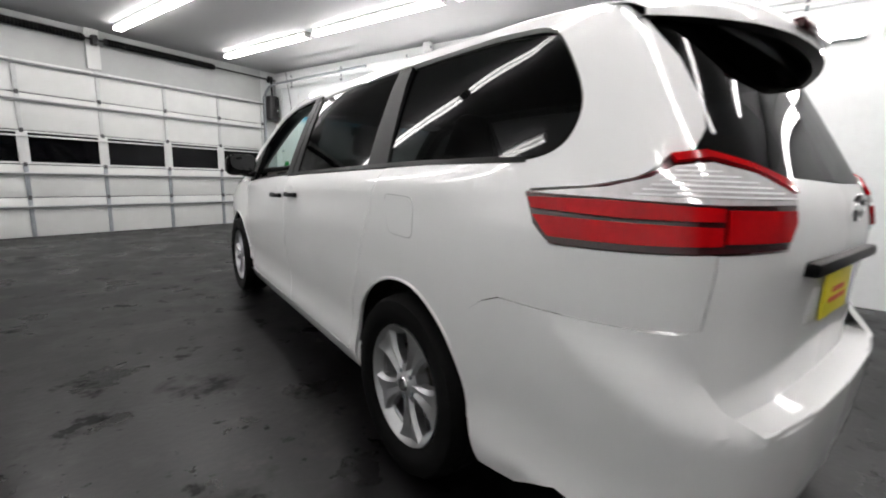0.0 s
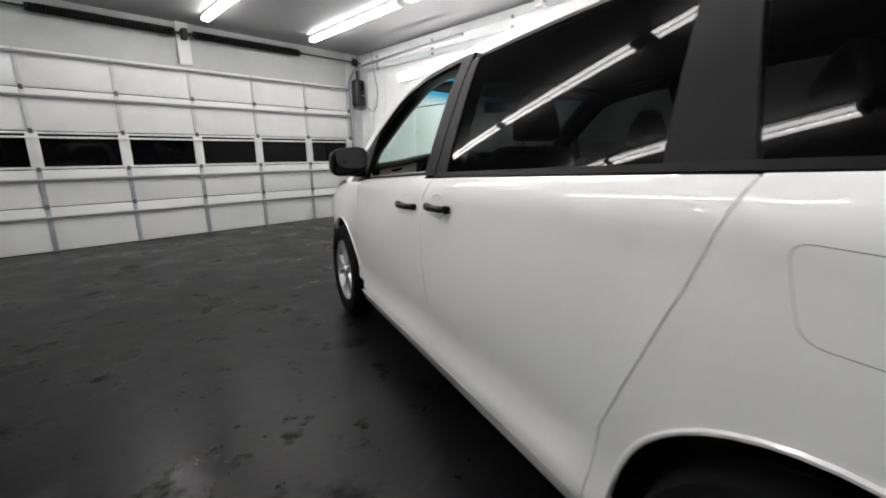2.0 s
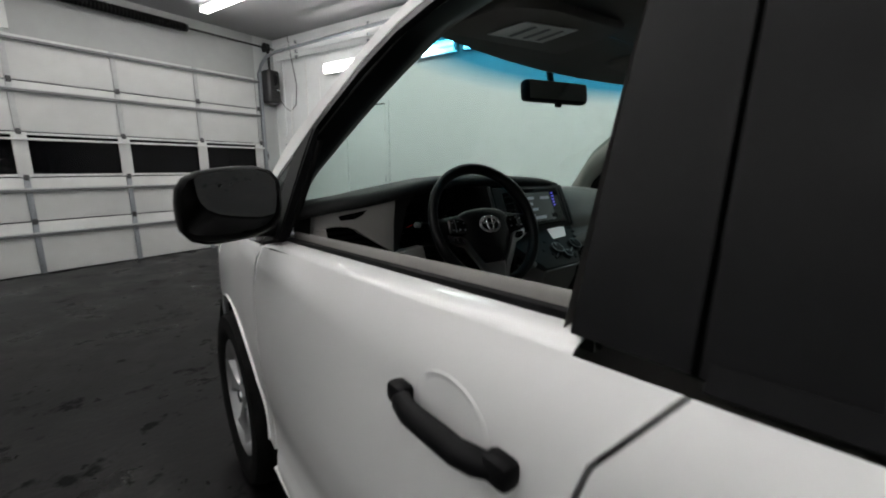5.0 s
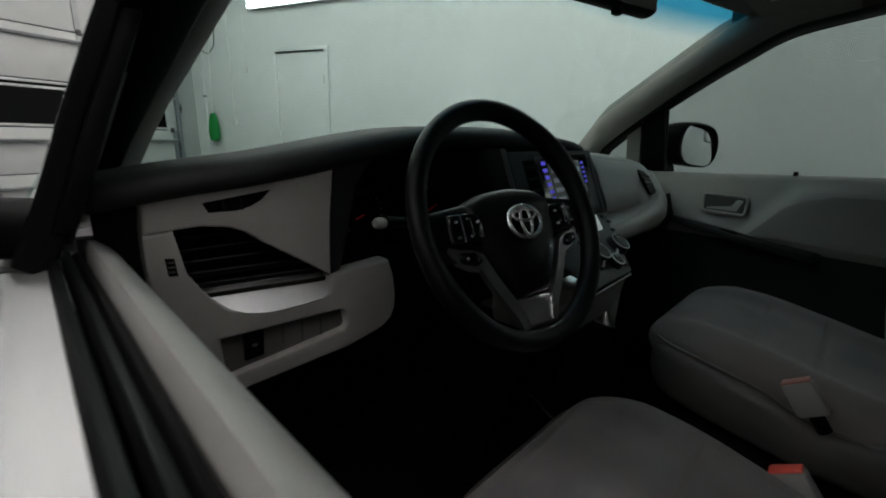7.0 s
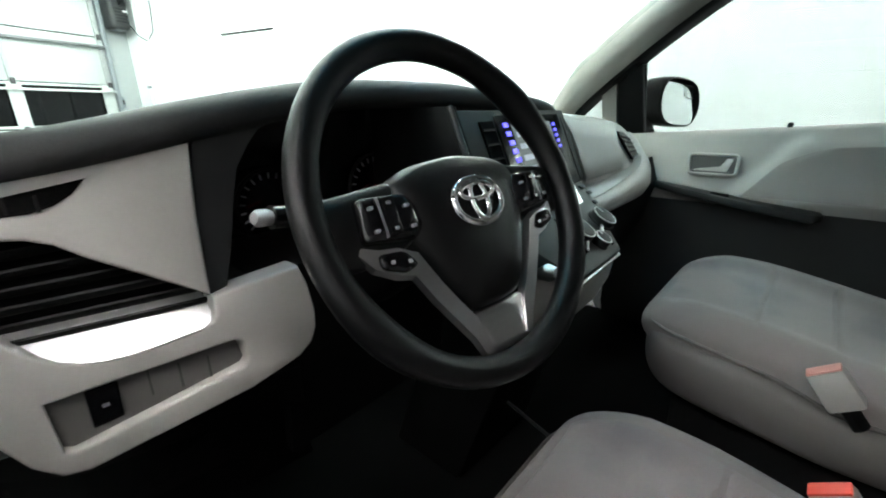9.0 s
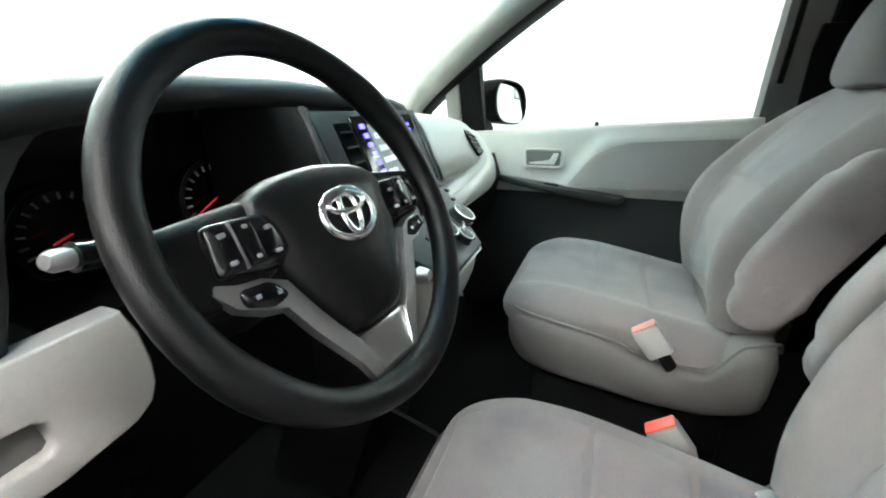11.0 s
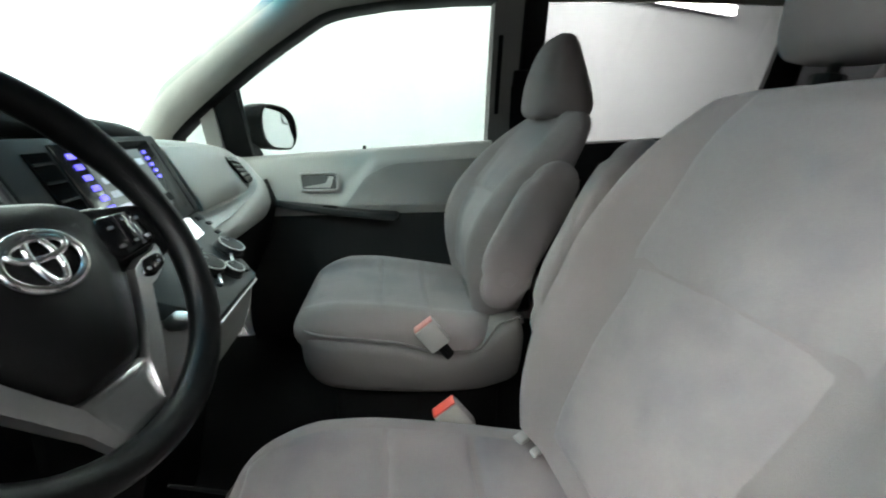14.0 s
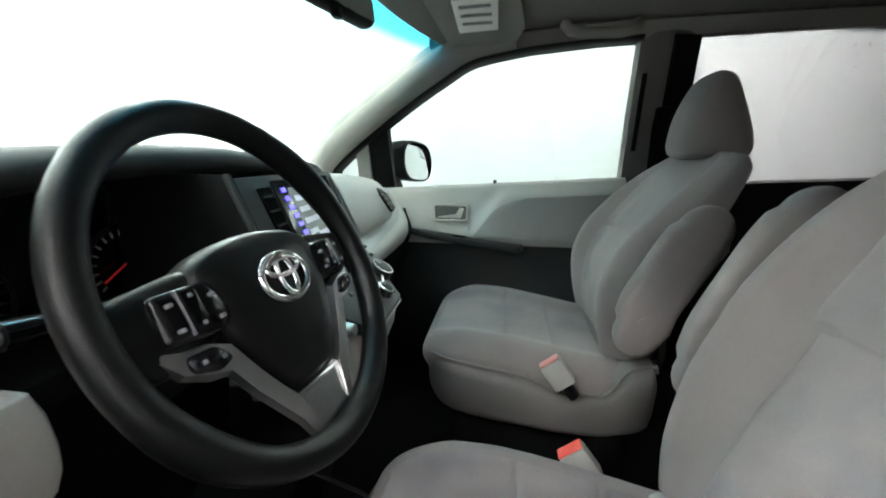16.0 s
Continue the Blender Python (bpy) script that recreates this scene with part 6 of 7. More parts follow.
fascia_piece([(-0.816, 1.163), (-0.776, 1.170), (-0.677, 1.190), (-0.597, 1.20), (-0.603, 1.12), (-0.605, 1.031)] + LOUV[::-1][1:] + [(-0.821, 1.106)], None, 0.010, 0.03, 0.004, "light grey driver fascia")
fascia_piece([(-0.821, 1.106), (-0.79, 1.112), (-0.781, 1.053), (-0.764, 1.023), (-0.755, 1.0105), (-0.744, 0.9995), (-0.733, 0.992), (-0.719, 0.987), (-0.702, 0.9845), (-0.683, 0.984), (-0.65, 0.989), (-0.618, 0.9955), (-0.609, 1.000), (-0.605, 1.008), (-0.604, 1.03), (-0.516, 1.045), (-0.507, 1.02), (-0.502, 0.985), (-0.503, 0.96), (-0.510, 0.942), (-0.527, 0.928), (-0.583, 0.904), (-0.66, 0.884), (-0.735, 0.864), (-0.757, 0.866), (-0.776, 0.886), (-0.797, 0.930), (-0.811, 0.975), (-0.820, 1.03), (-0.822, 1.07)],
             [(-0.753, 0.951), (-0.592, 0.9715), (-0.585, 0.967), (-0.583, 0.945), (-0.589, 0.936), (-0.742, 0.890), (-0.750, 0.893)], 0.010, 0.03, 0.004, "light grey lower fascia")
plate2("vent_backing", [(-0.80, 1.12), (-0.70, 1.115), (-0.60, 1.04), (-0.60, 1.0), (-0.78, 0.99)], -0.045, 0.01, M_VOID, dash)
for i in range(6):
    z = 1.095 - i * 0.0165
    x1 = float(np.interp(z, [1.03, 1.06, 1.09, 1.11], [-0.60, -0.65, -0.69, -0.73]))
    part("vent_slat", tube_bm(fas([(-0.785 + i * 0.003, z - 0.002), (x1, z + 0.006)], -0.014), 0.003, 6, flat=2.4), M_VENTSLAT, dash)
TRAY = [(-0.764, 1.022, -0.03), (-0.755, 1.0095, -0.012), (-0.744, 0.9995, 0.001), (-0.733, 0.9925, 0.008), (-0.719, 0.9875, 0.012), (-0.702, 0.985, 0.013), (-0.683, 0.985, 0.013), (-0.65, 0.990, 0.013), (-0.618, 0.9965, 0.012), (-0.610, 1.001, 0.008), (-0.606, 1.008, 0.0), (-0.604, 1.029, -0.03)]
slab("tray_trim", [(x, FY0(x) - d, z) for x, z, d in TRAY], (0, 0.006, -0.006), M_SILVER, dash, "bright silver tray trim")
dv = plate2("defroster_vent", [(-0.757, 1.147), (-0.751, 1.134), (-0.720, 1.136), (-0.704, 1.141), (-0.690, 1.150), (-0.679, 1.163)], 0.0115, 0.004, M_VOID, dash, "black side window vent")
for x in (-0.735, -0.715):
    plate2("vent_slat", [(x, 1.137), (x + 0.003, 1.137), (x + 0.003, 1.152), (x, 1.151)], 0.0125, 0.002, M_CABIN, dv)
sw = plate2("switch_bank", [(-0.753, 0.951), (-0.588, 0.972), (-0.583, 0.939), (-0.752, 0.886)], -0.004, 0.01, material("mid_grey_plastic", (0.077, 0.074, 0.070), 0.6), dash, "recessed grey switch bank")
plate2("switch", [(-0.723, 0.949), (-0.696, 0.953), (-0.698, 0.911), (-0.724, 0.905)], 0.0, 0.008, M_PIANO, sw, "black square switch", bevel=0.002)
plate2("switch_lamp", [(-0.713, 0.931), (-0.707, 0.932), (-0.707, 0.929), (-0.713, 0.928)], 0.002, 0.003, M_MARK, sw)
for x in (-0.672, -0.645, -0.618):
    plate2("blank_joint", [(x, 0.955), (x + 0.002, 0.955), (x + 0.002, 0.925), (x, 0.924)], -0.003, 0.002, M_RECESS, sw)
CHEEK = [(-0.607, 1.026), (-0.602, 1.12), (-0.594, 1.203), (-0.55, 1.216), (-0.47, 1.232), (-0.478, 1.219), (-0.503, 1.213), (-0.524, 1.203), (-0.540, 1.186), (-0.552, 1.160), (-0.562, 1.125), (-0.572, 1.08), (-0.584, 1.030)]
slab("cluster_cheek", [(x, 2.368 + 0.12 * (x + 0.6), z) for x, z in CHEEK], (0, 0.11, 0), M_CHEEK, dash, "dark grey curved cluster surround", 0.005)
rows = []
for z in np.linspace(1.03, 1.222, 6):
    ys = 2.30 + 0.12 * (-0.255 - 0.06) + 0.45 * (z - 1.10)
    rows.append([(-0.282, 2.475, z), (-0.280, 2.43, z), (-0.276, ys + 0.05, z), (-0.271, ys + 0.012, z), (-0.264, ys - 0.002, z), (-0.252, ys - 0.003, z), (-0.248, ys + 0.01, z)])
loft("cluster_cheek", rows, M_CABIN, dash, "dark grey cluster surround")
part("hood_rim", tube_bm([p[4] for p in rows], 0.005, 8), M_CHEEK, dash, "grey rim of the instrument hood")
# Black sheet standing in for the shaded gap between fascia and door.
loft("dash_gap_dark", [[(-0.865, 2.475, z), (-0.845, 2.472, z), (-0.80, 2.470, z)] for z in (0.84, 0.90, 0.98, 1.05, 1.15)], M_CABIN, dash)
ev = slab("end_vent", [(-0.803, 2.436, 1.078), (-0.793, 2.432, 1.078), (-0.791, 2.430, 1.052), (-0.801, 2.434, 1.052)], (0, -0.004, 0), M_PIANO, dash)
for z in (1.057, 1.0635, 1.070):
    slab("vent_slat", [(-0.800, 2.4295, z), (-0.794, 2.4275, z), (-0.794, 2.4275, z + 0.002), (-0.800, 2.4295, z + 0.002)], (0, -0.002, 0), M_SKIRT, ev)
slab("kick_panel", [(-0.86, 2.46, 0.90), (-0.52, 2.36, 0.90), (-0.45, 2.50, 0.62), (-0.86, 2.55, 0.62)], (0, 0.02, 0), M_CABIN, dash, "black knee panel")
slab("kick_panel", [(-0.52, 2.38, 1.0), (-0.20, 2.38, 1.0), (-0.18, 2.42, 0.72), (-0.52, 2.42, 0.72)], (0, 0.02, 0), M_CABIN, dash, "black knee panel")

# instrument cluster
M_DIAL = material("dial_print_white", (0.30, 0.30, 0.31), 0.5)
slab("dash_core", [(-0.30, 2.53, 1.0), (0.20, 2.51, 1.0), (0.20, 2.51, 1.212), (-0.30, 2.53, 1.225)], (0, 0.02, 0), M_CABIN, dash)
cl = slab("instrument_panel", [(-0.56, 2.50, 1.01), (-0.12, 2.47, 1.01), (-0.12, 2.47, 1.25), (-0.56, 2.50, 1.22)], (0, 0.02, 0), M_PIANO, dash, "black instrument panel")
slab("cluster_shelf", [(-0.56, 2.37, 1.035), (-0.13, 2.36, 1.035), (-0.13, 2.48, 1.05), (-0.56, 2.50, 1.05)], (0, 0, -0.03), M_CABIN, dash)
for cx, cz, r, way, reach in ((-0.470, 1.092, 0.046, 200, 0.45), (-0.281, 1.096, 0.048, 208, 0.85)):
    gy = 2.474
    bm = bmesh.new()
    for k in range(0, 17):
        a = radians(220 - k * 16.25)
        p = Vector((cx + r * math.cos(a), gy, cz + r * math.sin(a)))
        q = Vector((cx + r * 0.84 * math.cos(a), gy, cz + r * 0.84 * math.sin(a)))
        tube_bm([p, q], 0.0014, 4, bm=bm)
    part("gauge_marks", bm, M_DIAL if cx > -0.4 else M_MARK, cl)
    a = radians(way)
    part("needle", tube_bm([(cx, gy - 0.004, cz), (cx + r * reach * math.cos(a), gy - 0.004, cz + r * reach * math.sin(a))], 0.0012, 4), M_NEEDLE, cl)
    part("gauge_ring", tube_bm([(cx + r * 1.12 * math.cos(b), gy, cz + r * 1.12 * math.sin(b)) for b in np.linspace(0, 2 * math.pi, 28, endpoint=False)], 0.003, 5, closed=True), M_CABIN, cl)

# centre stack: leaning display, sloped controls
SN = Vector((0.12, -1, 0.45)).normalized()


def on_screen(x, z, d=0.0):
    y = 2.30 + 0.12 * (x - 0.06) + 0.45 * (z - 1.10)
    return Vector((x, y, z)) + SN * d


def sq(name, x0, x1, z0, z1, d, mat, parent, label="", depth=0.004, bevel=0.0):
    return slab(name, [on_screen(x0, z0, d), on_screen(x1, z0, d), on_screen(x1, z1, d), on_screen(x0, z1, d)], -SN * depth, mat, parent, label, bevel)


stack = sq("display_surround", -0.255, 0.203, 1.062, 1.218, 0.0, M_DOORDARK, dash, "dark grey display surround", 0.06, 0.006)
sq("display_bezel", -0.145, 0.147, 1.078, 1.207, 0.004, M_PIANO, stack, "gloss black bezel", 0.006, 0.002)
sq("display", -0.098, 0.082, 1.092, 1.192, 0.0056, M_SCREENDARK, stack, "lit colour display", 0.002)
for i in range(6):
    sq("display_icon", -0.128 + 0.002 * i, -0.112 + 0.002 * i, 1.186 - i * 0.0145, 1.193 - i * 0.0145, 0.007, M_SCREENGLOW, stack, "", 0.002)
    if i < 5:
        sq("display_icon", 0.094, 0.104, 1.183 - i * 0.011, 1.188 - i * 0.011, 0.007, M_SCREENGLOW, stack, "", 0.002)
for i, (a, b) in enumerate(((-0.088, -0.03), (-0.088, -0.045), (-0.088, -0.02), (-0.088, -0.05))):
    sq("display_bar", a, b, 1.168 - i * 0.02, 1.177 - i * 0.02, 0.007, M_SCREENPALE, stack, "", 0.0015)
sq("display_tile", 0.012, 0.070, 1.166, 1.176, 0.007, M_SCREENPALE, stack, "", 0.0015)
sq("display_tile", -0.05, 0.02, 1.098, 1.108, 0.007, M_SCREENPALE, stack, "", 0.0015)
sq("card_slot", 0.062, 0.098, 1.098, 1.112, 0.006, M_DARK, stack, "", 0.002)
for x0, x1 in ((-0.199, -0.155),):
    vb = sq("air_vent", x0, x1, 1.082, 1.198, 0.003, M_VOID, stack, "black centre air vent", 0.006)
    for i in range(5):
        sq("louvre", x0 + 0.002, x1 - 0.002, 1.095 + i * 0.022, 1.098 + i * 0.022, 0.005, M_CABIN, vb, "", 0.003)
sq("side_groove", 0.168, 0.172, 1.066, 1.200, 0.0015, M_DARK, stack, "", 0.003)
KN = Vector((0, -0.55, 0.83)).normalized()


def on_panel(x, y, d=0.0):
    return Vector((x, y, 1.0 + (y - 2.215) * 0.55 / 0.83)) + KN * d


con = slab("control_panel", [on_panel(-0.21, 2.33), on_panel(0.19, 2.33), on_panel(0.185, 2.29), on_panel(0.05, 2.152), on_panel(-0.14, 2.148), on_panel(-0.215, 2.29)], -KN * 0.03, material("dark_satin_panel", (0.035, 0.038, 0.038), 0.5, spec=0.3), dash, "dark satin control panel", 0.004)
part("chrome_edge", tube_bm([on_panel(0.187, 2.29, -0.012), on_panel(0.05, 2.149, -0.012), on_panel(-0.14, 2.145, -0.012)], 0.003, 8), M_SILVER, con)
M_KNOB = material("satin_knob_grey", (0.022, 0.023, 0.023), 0.55, spec=0.2)
M_RING = material("satin_chrome_ring", (0.38, 0.39, 0.39), 0.35, metal=1.0)
for x, y, r in ((0.088, 2.212, 0.026), (-0.022, 2.208, 0.025), (0.006, 2.180, 0.017)):
    m = Matrix.Translation(on_panel(x, y)) @ KN.to_track_quat("Z", "Y").to_matrix().to_4x4()
    bm = lathe_bm([(r * 1.12, 0.0), (r * 1.10, 0.003), (r, 0.004), (r * 0.97, 0.0150), (r * 0.90, 0.0165), (r * 0.6, 0.0175), (0.001, 0.018)], "z", 28)
    bm.transform(m)
    kn = part("control_knob", bm, M_KNOB, con, "grey rotary knob with a chrome ring")
    bm = tube_bm([(r * 0.93 * math.cos(a), r * 0.93 * math.sin(a), 0.0155) for a in np.linspace(0, 2 * math.pi, 28, endpoint=False)], 0.0016, 6, closed=True)
    bm.transform(m)
    part("knob_ring", bm, M_RING, kn)
    bm = box_bm((-0.0015, r * 0.3, 0.0165), (0.0015, r * 0.85, 0.0185), 0.0005)
    bm.transform(m)
    part("knob_pointer", bm, M_RING, kn)
for x, y in ((0.150, 2.285), (0.155, 2.268), (0.135, 2.245), (0.045, 2.175), (0.038, 2.165), (-0.06, 2.175), (-0.06, 2.19), (-0.05, 2.24), (0.02, 2.237), (-0.09, 2.21)):
    slab("button", [on_panel(x, y, 0.003), on_panel(x + 0.016, y, 0.003), on_panel(x + 0.016, y + 0.008, 0.003), on_panel(x, y + 0.008, 0.003)], -KN * 0.004, M_KNOB, con, "", 0.001)
for x, y in ((0.040, 2.190), (-0.055, 2.178)):
    part("slider", tube_bm([on_panel(x, y, 0.004), on_panel(x + 0.024, y + 0.012, 0.005)], 0.003, 6), M_RING, con)
# Lit display whose glow also takes in the light reflected on the panel.
slab("climate_display", [on_panel(0.02, 2.253, 0.002), on_panel(0.100, 2.258, 0.002), on_panel(0.136, 2.296, 0.002), on_panel(0.106, 2.302, 0.002), on_panel(0.035, 2.298, 0.002)], -KN * 0.003, glow("lit_display_with_glare", (0.85, 0.92, 0.90), 0.34), con, "lit climate display with reflected glare in its glow")
rows = []
for z, w, yy in ((0.955, 1.0, 2.155), (0.90, 1.0, 2.165), (0.85, 0.97, 2.185), (0.83, 0.93, 2.20)):
    rows.append([(-0.20 * w, 2.36, z), (-0.19 * w, 2.27, z), (-0.14 * w, yy, z), (0.045 * w, yy + 0.004, z), (0.15 * w, yy + 0.11, z), (0.185 * w, 2.36, z)])
loft("stack_cheek", rows, M_LIGHT, dash, "light grey centre stack body", angle=50)
slab("lower_console", [(-0.16, 2.24, 0.84), (0.05, 2.24, 0.84), (0.10, 2.36, 0.44), (-0.2, 2.36, 0.44)], (0, 0.2, 0), M_CABIN, dash, "black lower console", 0.01)
part("floor_cable", tube_bm([(-0.10, 2.30, 0.62), (-0.06, 2.22, 0.55), (-0.03, 2.15, 0.47), (0.02, 2.10, 0.437)], 0.004, 6), M_CHEEK, dash, "thin grey cable")
# gear lever
gear = slab("gear_gate", [(-0.19, 2.26, 1.0), (-0.145, 2.24, 1.0), (-0.145, 2.22, 0.90), (-0.19, 2.24, 0.90)], (0, 0.03, 0), M_PIANO, dash, "gloss black gear gate")
part("gate_edge", tube_bm([(-0.142, 2.238, 1.0), (-0.142, 2.218, 0.90)], 0.003, 6), M_CHROME, gear)
part("gear_lever", tube_bm([(-0.165, 2.235, 0.955), (-0.168, 2.205, 0.962)], 0.007, 8), M_RING, gear)
part("gear_knob", tube_bm([(-0.168, 2.207, 0.96), (-0.170, 2.19, 0.967), (-0.171, 2.175, 0.97)], [0.010, 0.015, 0.009], 10), M_RING, gear)

# ---- steering wheel ----
wheel_at = Matrix.Translation((-0.401, 2.174, 1.125)) @ Matrix.Rotation(radians(-5.6), 4, "Z") @ Matrix.Rotation(radians(90 - 27), 4, "X")
sw_ob = tagged(new("steering_wheel"), "black urethane steering wheel with silver spoke")
sw_ob.parent = van
sw_ob.matrix_basis = wheel_at  # local z points at the driver, y up


def local(name, bm, mat, label="", parent=None, angle=40):
    return part(name, bm, mat, parent or sw_ob, label, angle=angle)


local("rim", tube_bm([(0.177 * math.cos(a), 0.177 * math.sin(a), 0) for a in np.linspace(0, 2 * math.pi, 64, endpoint=False)], [0.0165 + 0.003 * max(0, math.cos(2 * (a - radians(35)))) ** 6 for a in np.linspace(0, 2 * math.pi, 64, endpoint=False)], 16, closed=True, flat=0.85), M_LEATHER, angle=80)


def puff(outline, z0, z1, name, mat, label="", rise=0.02, inset=0.85, parent=None):
    """A padded plate: outline at z0, domed to z1."""
    bm = bmesh.new()
    c = np.mean(outline, axis=0)
    rings = []
    for k, (sc, z) in enumerate(((1.0, z0), (1.0, z0 + (z1 - z0) * 0.5), (0.97, z0 + (z1 - z0) * 0.8), (0.90, z1), (0.6, z1 + rise * 0.7), (0.25, z1 + rise))):
        rings.append([bm.verts.new((c[0] + (x - c[0]) * sc, c[1] + (y - c[1]) * sc, z)) for x, y in outline])
    n = len(outline)
    for r0, r1 in zip(rings, rings[1:]):
        for i in range(n):
            bm.faces.new((r0[i], r0[(i + 1) % n], r1[(i + 1) % n], r1[i]))
    bm.faces.new(rings[0])
    bm.faces.new(rings[-1])
    return local(name, bm, mat, label, parent, angle=60)


hub = rounded([(-0.092, 0.032), (-0.06, 0.047), (0.0, 0.054), (0.06, 0.047), (0.092, 0.032), (0.086, -0.022), (0.067, -0.068), (0.037, -0.115), (-0.037, -0.115), (-0.067, -0.068), (-0.086, -0.022)], 0.02, 4)
puff(hub, -0.03, 0.002, "airbag_cover", M_LEATHER, "black airbag cover", 0.010)
for m in (-1, 1):
    arm_o = rounded([(m * 0.08, 0.036), (m * 0.168, 0.026), (m * 0.170, -0.035), (m * 0.135, -0.042), (m * 0.075, -0.03)], 0.012, 3)
    puff(arm_o, -0.025, -0.006, "spoke", M_LEATHER, "", 0.004)
    pod_o = rounded([(m * 0.080, 0.019), (m * 0.133, 0.020), (m * 0.138, -0.021), (m * 0.083, -0.028), (m * 0.070, -0.018), (m * 0.070, 0.002)], 0.006, 3)
    pod = puff(pod_o, -0.01, 0.005, "switch_pod", M_PIANO, "black switch pod", 0.003)
    for bx, by in ((0.124, 0.008), (0.124, -0.013), (0.105, 0.010), (0.104, -0.014), (0.086, 0.005), (0.085, -0.015)):
        local("switch_mark", box_bm((m * bx - 0.0022, by - 0.0016, 0.006), (m * bx + 0.0022, by + 0.0016, 0.0105), 0.0006), M_LEGEND, parent=pod)
    local("rocker_switch", box_bm((m * 0.105 - 0.0075, -0.019, 0.004), (m * 0.105 + 0.0075, 0.016, 0.0098), 0.002), M_PIANO, parent=pod)
    local("rocker_trim", box_bm((m * 0.1145 - 0.0008, -0.020, 0.004), (m * 0.1145 + 0.0008, 0.017, 0.0088), 0.0004), M_MARK, parent=pod)
    # silver lower spoke of this side
    bm = bmesh.new()
    rings = []
    for ox, oy, ix, iy, z in ((0.144, -0.027, 0.138, -0.022, -0.003), (0.134, -0.046, 0.122, -0.027, 0.001), (0.113, -0.058, 0.101, -0.0295, 0.002), (0.097, -0.062, 0.085, -0.037, 0.002), (0.082, -0.089, 0.067, -0.071, 0.0), (0.066, -0.114, 0.053, -0.094, -0.001), (0.049, -0.139, 0.037, -0.116, -0.003), (0.037, -0.163, 0.026, -0.155, -0.006)):
        o = Vector((m * ox, oy, z - 0.002))
        i = Vector((m * ix, iy, z))
        a = o + Vector((0, 0, -0.006))
        b = o.lerp(i, 0.12) + Vector((0, 0, 0.001))
        c = o.lerp(i, 0.90) + Vector((0, 0, 0.001))
        e = i + Vector((0, 0, -0.008))
        rings.append([bm.verts.new(v) for v in (a, b, c, e)])
    for r0, r1 in zip(rings, rings[1:]):
        for i in range(4):
            bm.faces.new((r0[i], r0[(i + 1) % 4], r1[(i + 1) % 4], r1[i]))
    bm.faces.new(rings[0])
    bm.faces.new(rings[-1])
    local("silver_spoke", bm, M_SPOKE, "satin silver spoke trim", angle=30)
    lp = puff(rounded([(m * 0.128, -0.032), (m * 0.100, -0.034), (m * 0.088, -0.050), (m * 0.104, -0.055), (m * 0.128, -0.046)], 0.006, 4), -0.004, 0.0045, "spoke_switch", M_PIANO, "black oval switch", 0.001)
    for bx, by in ((0.117, -0.042), (0.099, -0.045)):
        local("switch_mark", box_bm((m * bx - 0.0022, by - 0.0018, 0.004), (m * bx + 0.0022, by + 0.0018, 0.0062), 0.0006), M_LEGEND, parent=lp)
puff([(-0.044, -0.114), (0.044, -0.114), (0.034, -0.163), (-0.034, -0.163)], -0.018, -0.006, "spoke_web", M_SPOKE, "satin silver lower spoke", 0.0)
bm = tube_bm([(0.034 * math.cos(a), -0.006 + 0.0235 * math.sin(a), 0.015) for a in np.linspace(0, 2 * math.pi, 32, endpoint=False)], 0.0042, 8, closed=True)
tube_bm([(0.011 * math.cos(a), -0.005 + 0.0205 * math.sin(a), 0.0165) for a in np.linspace(0, 2 * math.pi, 24, endpoint=False)], 0.0034, 6, closed=True, bm=bm)
tube_bm([(0.024 * math.cos(a), 0.004 + 0.0085 * math.sin(a), 0.0165) for a in np.linspace(0, 2 * math.pi, 24, endpoint=False)], 0.0034, 6, closed=True, bm=bm)
local("badge", bm, M_CHROME, "chrome oval badge", angle=70)
bm = tube_bm([(0, -0.01, -0.02), (0, -0.01, -0.14), (0, -0.02, -0.24)], [0.05, 0.055, 0.06], 14)
local("column_shroud", bm, M_CABIN, "black column shroud")
# stalk to the driver's left
stalk = new("indicator_stalk")
stalk.parent = van
part("stem", tube_bm([(-0.46, 2.27, 1.10), (-0.52, 2.285, 1.115), (-0.565, 2.283, 1.121)], [0.009, 0.010, 0.012], 10), M_PIANO, stalk)
part("knob", tube_bm([(-0.564, 2.283, 1.120), (-0.570, 2.282, 1.122), (-0.579, 2.280, 1.123), (-0.583, 2.279, 1.124)], [0.0065, 0.0082, 0.0082, 0.0055], 14), M_SILVER, stalk, "silver stalk tip")

# mirror, visors
rv = tagged(new("rear_view_mirror"), "black interior mirror")
rv.parent = van
bm = box_bm((-0.135, -0.022, -0.036), (0.135, 0.022, 0.036), 0.018, 4)
bm.transform(Matrix.Translation((0.0, 2.27, 1.543)) @ Matrix.Rotation(radians(-14), 4, "Z") @ Matrix.Rotation(radians(-8), 4, "X"))
part("case", bm, M_CABIN, rv)
bm = box_bm((-0.12, -0.0235, -0.03), (0.12, -0.0225, 0.03), 0.0)
bm.transform(Matrix.Translation((0.0, 2.27, 1.543)) @ Matrix.Rotation(radians(-14), 4, "Z") @ Matrix.Rotation(radians(-8), 4, "X"))
part("glass", bm, M_MIRROR, rv)
part("arm", tube_bm([(0, 2.29, 1.58), (0, 2.30, 1.63), (0, 2.26, 1.68)], 0.012, 8), M_CABIN, rv)
part("lever", box_bm((-0.012, 2.245, 1.493), (0.012, 2.26, 1.512), 0.003), M_CABIN, rv)
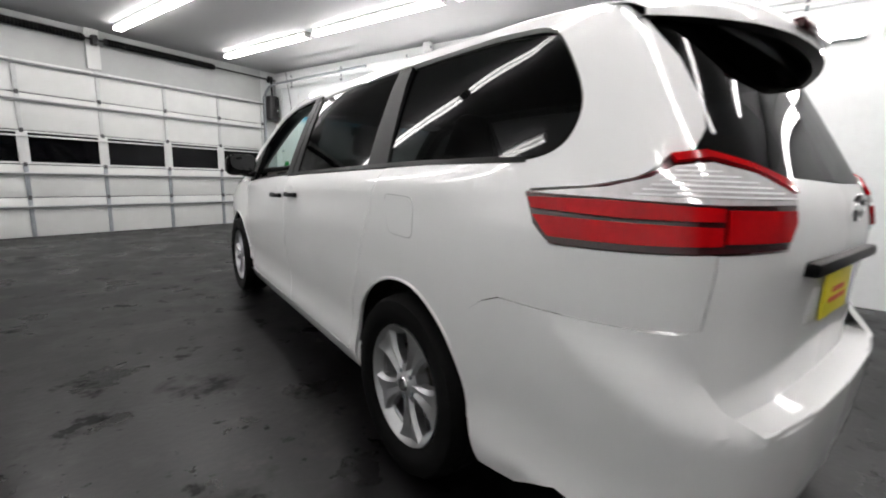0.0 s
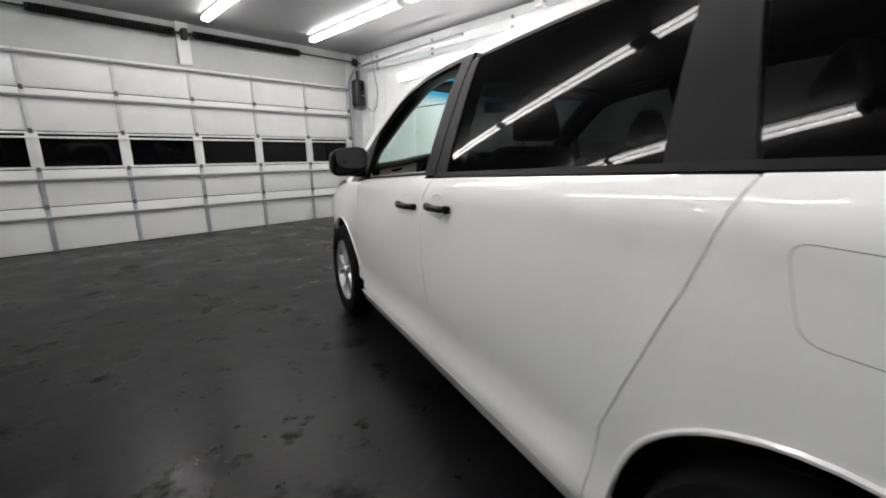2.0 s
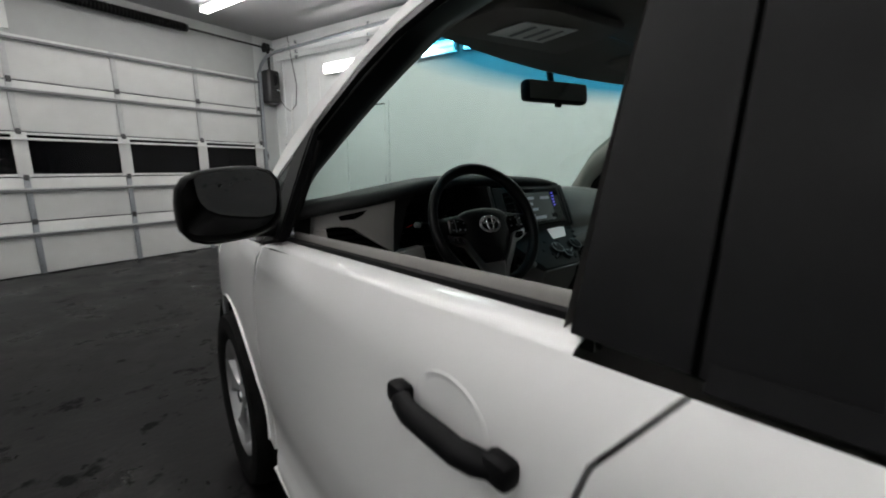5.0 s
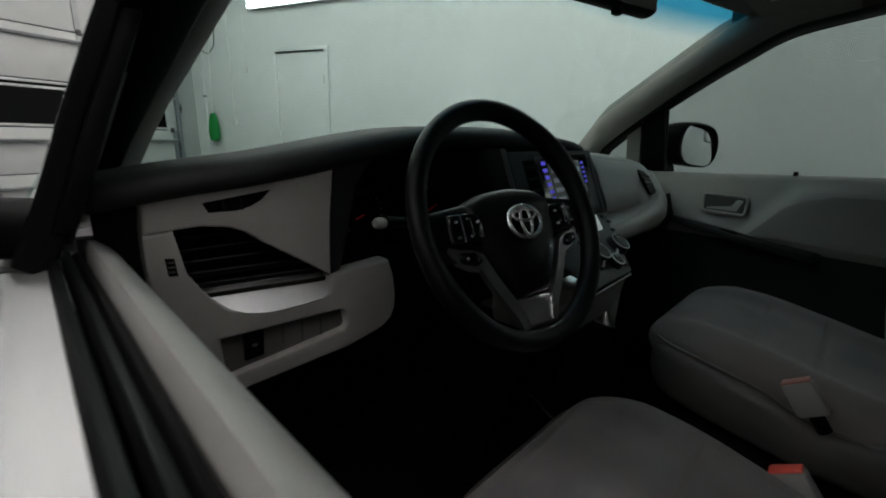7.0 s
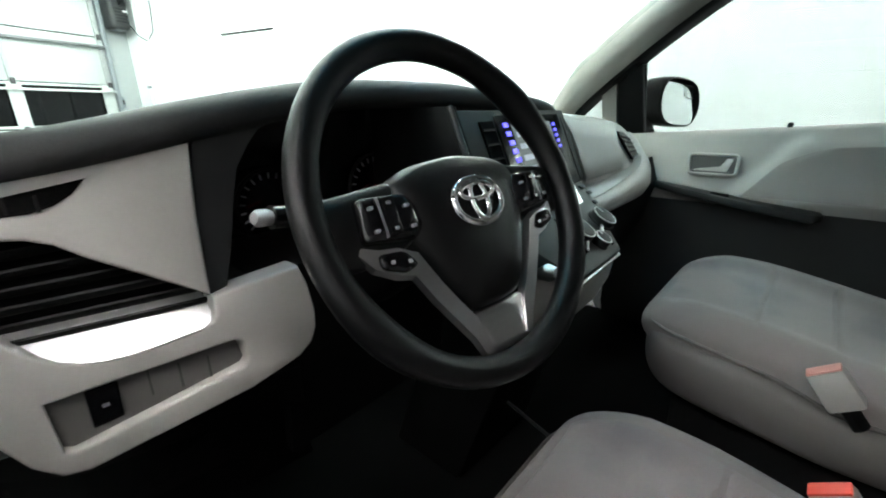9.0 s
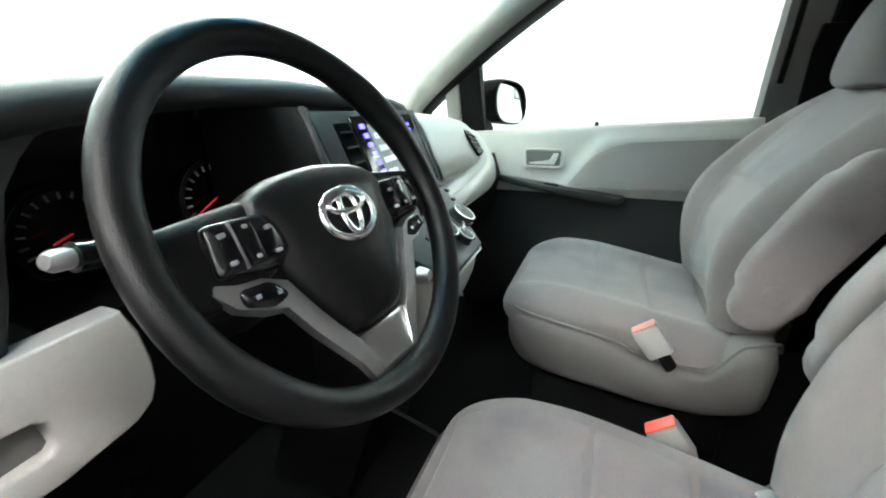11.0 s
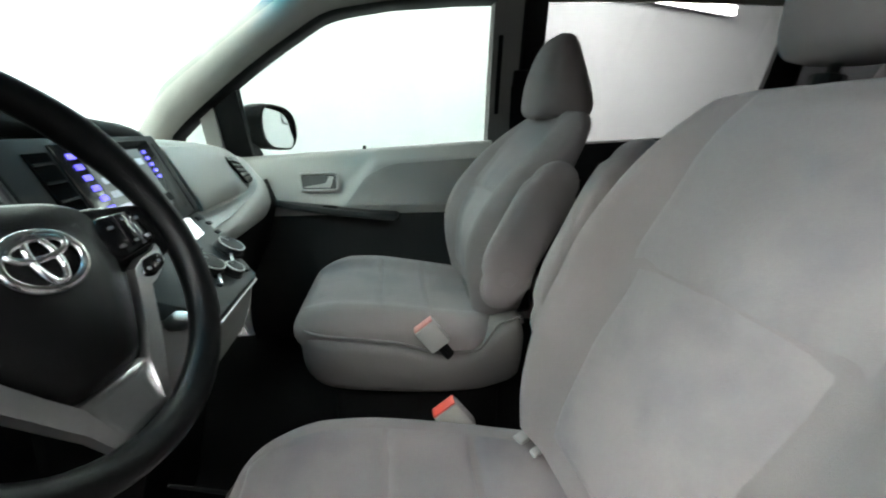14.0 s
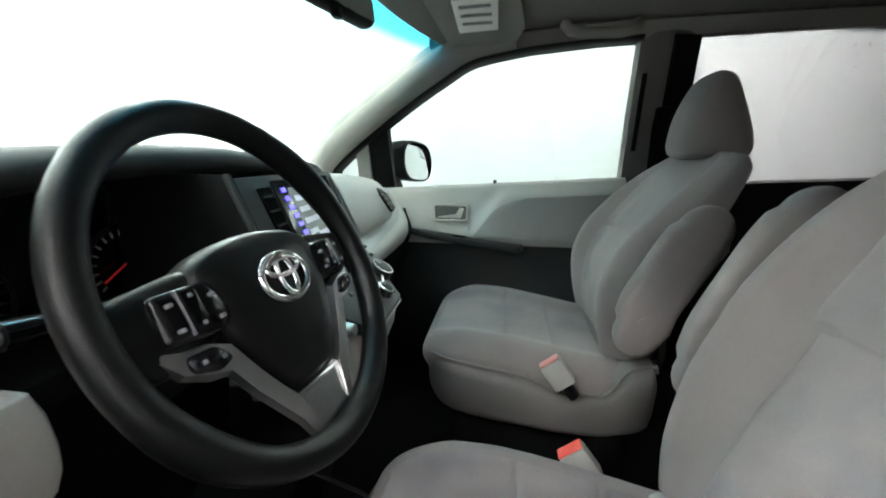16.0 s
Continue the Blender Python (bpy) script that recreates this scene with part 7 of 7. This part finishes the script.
for sd in (-1, 1):
    under = lambda x, y, d: (sd * x, y, 1.646 - 0.062 * (x - 0.12) + (2.17 - y) / 0.235 * 0.018 * (1 - (x - 0.12) / 0.5) - d)
    v = slab("sun_visor", [under(x, y, 0.0) for x, y in rounded([(0.12, 2.165), (0.64, 2.13), (0.605, 1.925), (0.50, 1.90), (0.14, 1.935)], 0.03, 3)], (0, 0, -0.020), M_LINER, van, "pale grey sun visor", 0.008)
    slab("visor_label", [under(x, y, 0.0215) for x, y in ((0.30, 2.085), (0.50, 2.085), (0.49, 1.975), (0.30, 1.972))], (0, 0, -0.002), M_WHITEPLASTIC, v, "pale sticker")
    for k in range(3):
        slab("label_print", [under(x, y, 0.024) for x, y in ((0.33 + 0.05 * k, 2.07), (0.345 + 0.05 * k, 2.07), (0.345 + 0.05 * k, 1.99), (0.33 + 0.05 * k, 1.99))], (0, 0, -0.001), M_LEGEND, v)
    part("visor_pivot", tube_bm([(sd * 0.66, 2.09, 1.632), (sd * 0.63, 2.10, 1.612), (sd * 0.60, 2.105, 1.606)], 0.009, 8), M_LINER, v)

# water drops on the passenger side's sliding window
rng = random.Random(7)
bm = bmesh.new()
for i in range(70):
    y, z = rng.gauss(0.76, 0.10), 1.612 - abs(rng.gauss(0, 0.05))
    if 0.47 < y < 1.34:
        p = shell(y, z)
        r = rng.uniform(0.0012, 0.0030)
        bmesh.ops.create_icosphere(bm, subdivisions=1, radius=r, matrix=Matrix.Translation((-p[0] + 0.001, p[1], p[2])) @ Matrix.Diagonal((0.5, 1, rng.uniform(1, 1.5), 1)))
# Drops are opaque near-white: their sparkle is put into the colour.
M_DROP = material("water_drop_sparkle", (0.85, 0.87, 0.88), 0.1)
tagged(part("water_drops", bm, M_DROP, van, "water drops on the glass, sparkle in their colour"), kind="stuff")
bm = bmesh.new()
for i in range(64):
    gathered = i < 44
    s = 0.5 + rng.gauss(0, 0.07) if gathered else rng.uniform(0.15, 1.0)
    t = 0.66 + rng.gauss(0, 0.06) if gathered else rng.uniform(0.25, 0.75)
    side = 1 if gathered or rng.random() < 0.5 else -1
    x, y, z = screen_at(s, t)
    r = rng.uniform(0.0010, 0.0024)
    bmesh.ops.create_icosphere(bm, subdivisions=1, radius=r, matrix=Matrix.Translation((-side * x, y, z + 0.001)))
tagged(part("water_drops", bm, M_DROP, van, "water drops on the windscreen, sparkle in their colour"), kind="stuff")
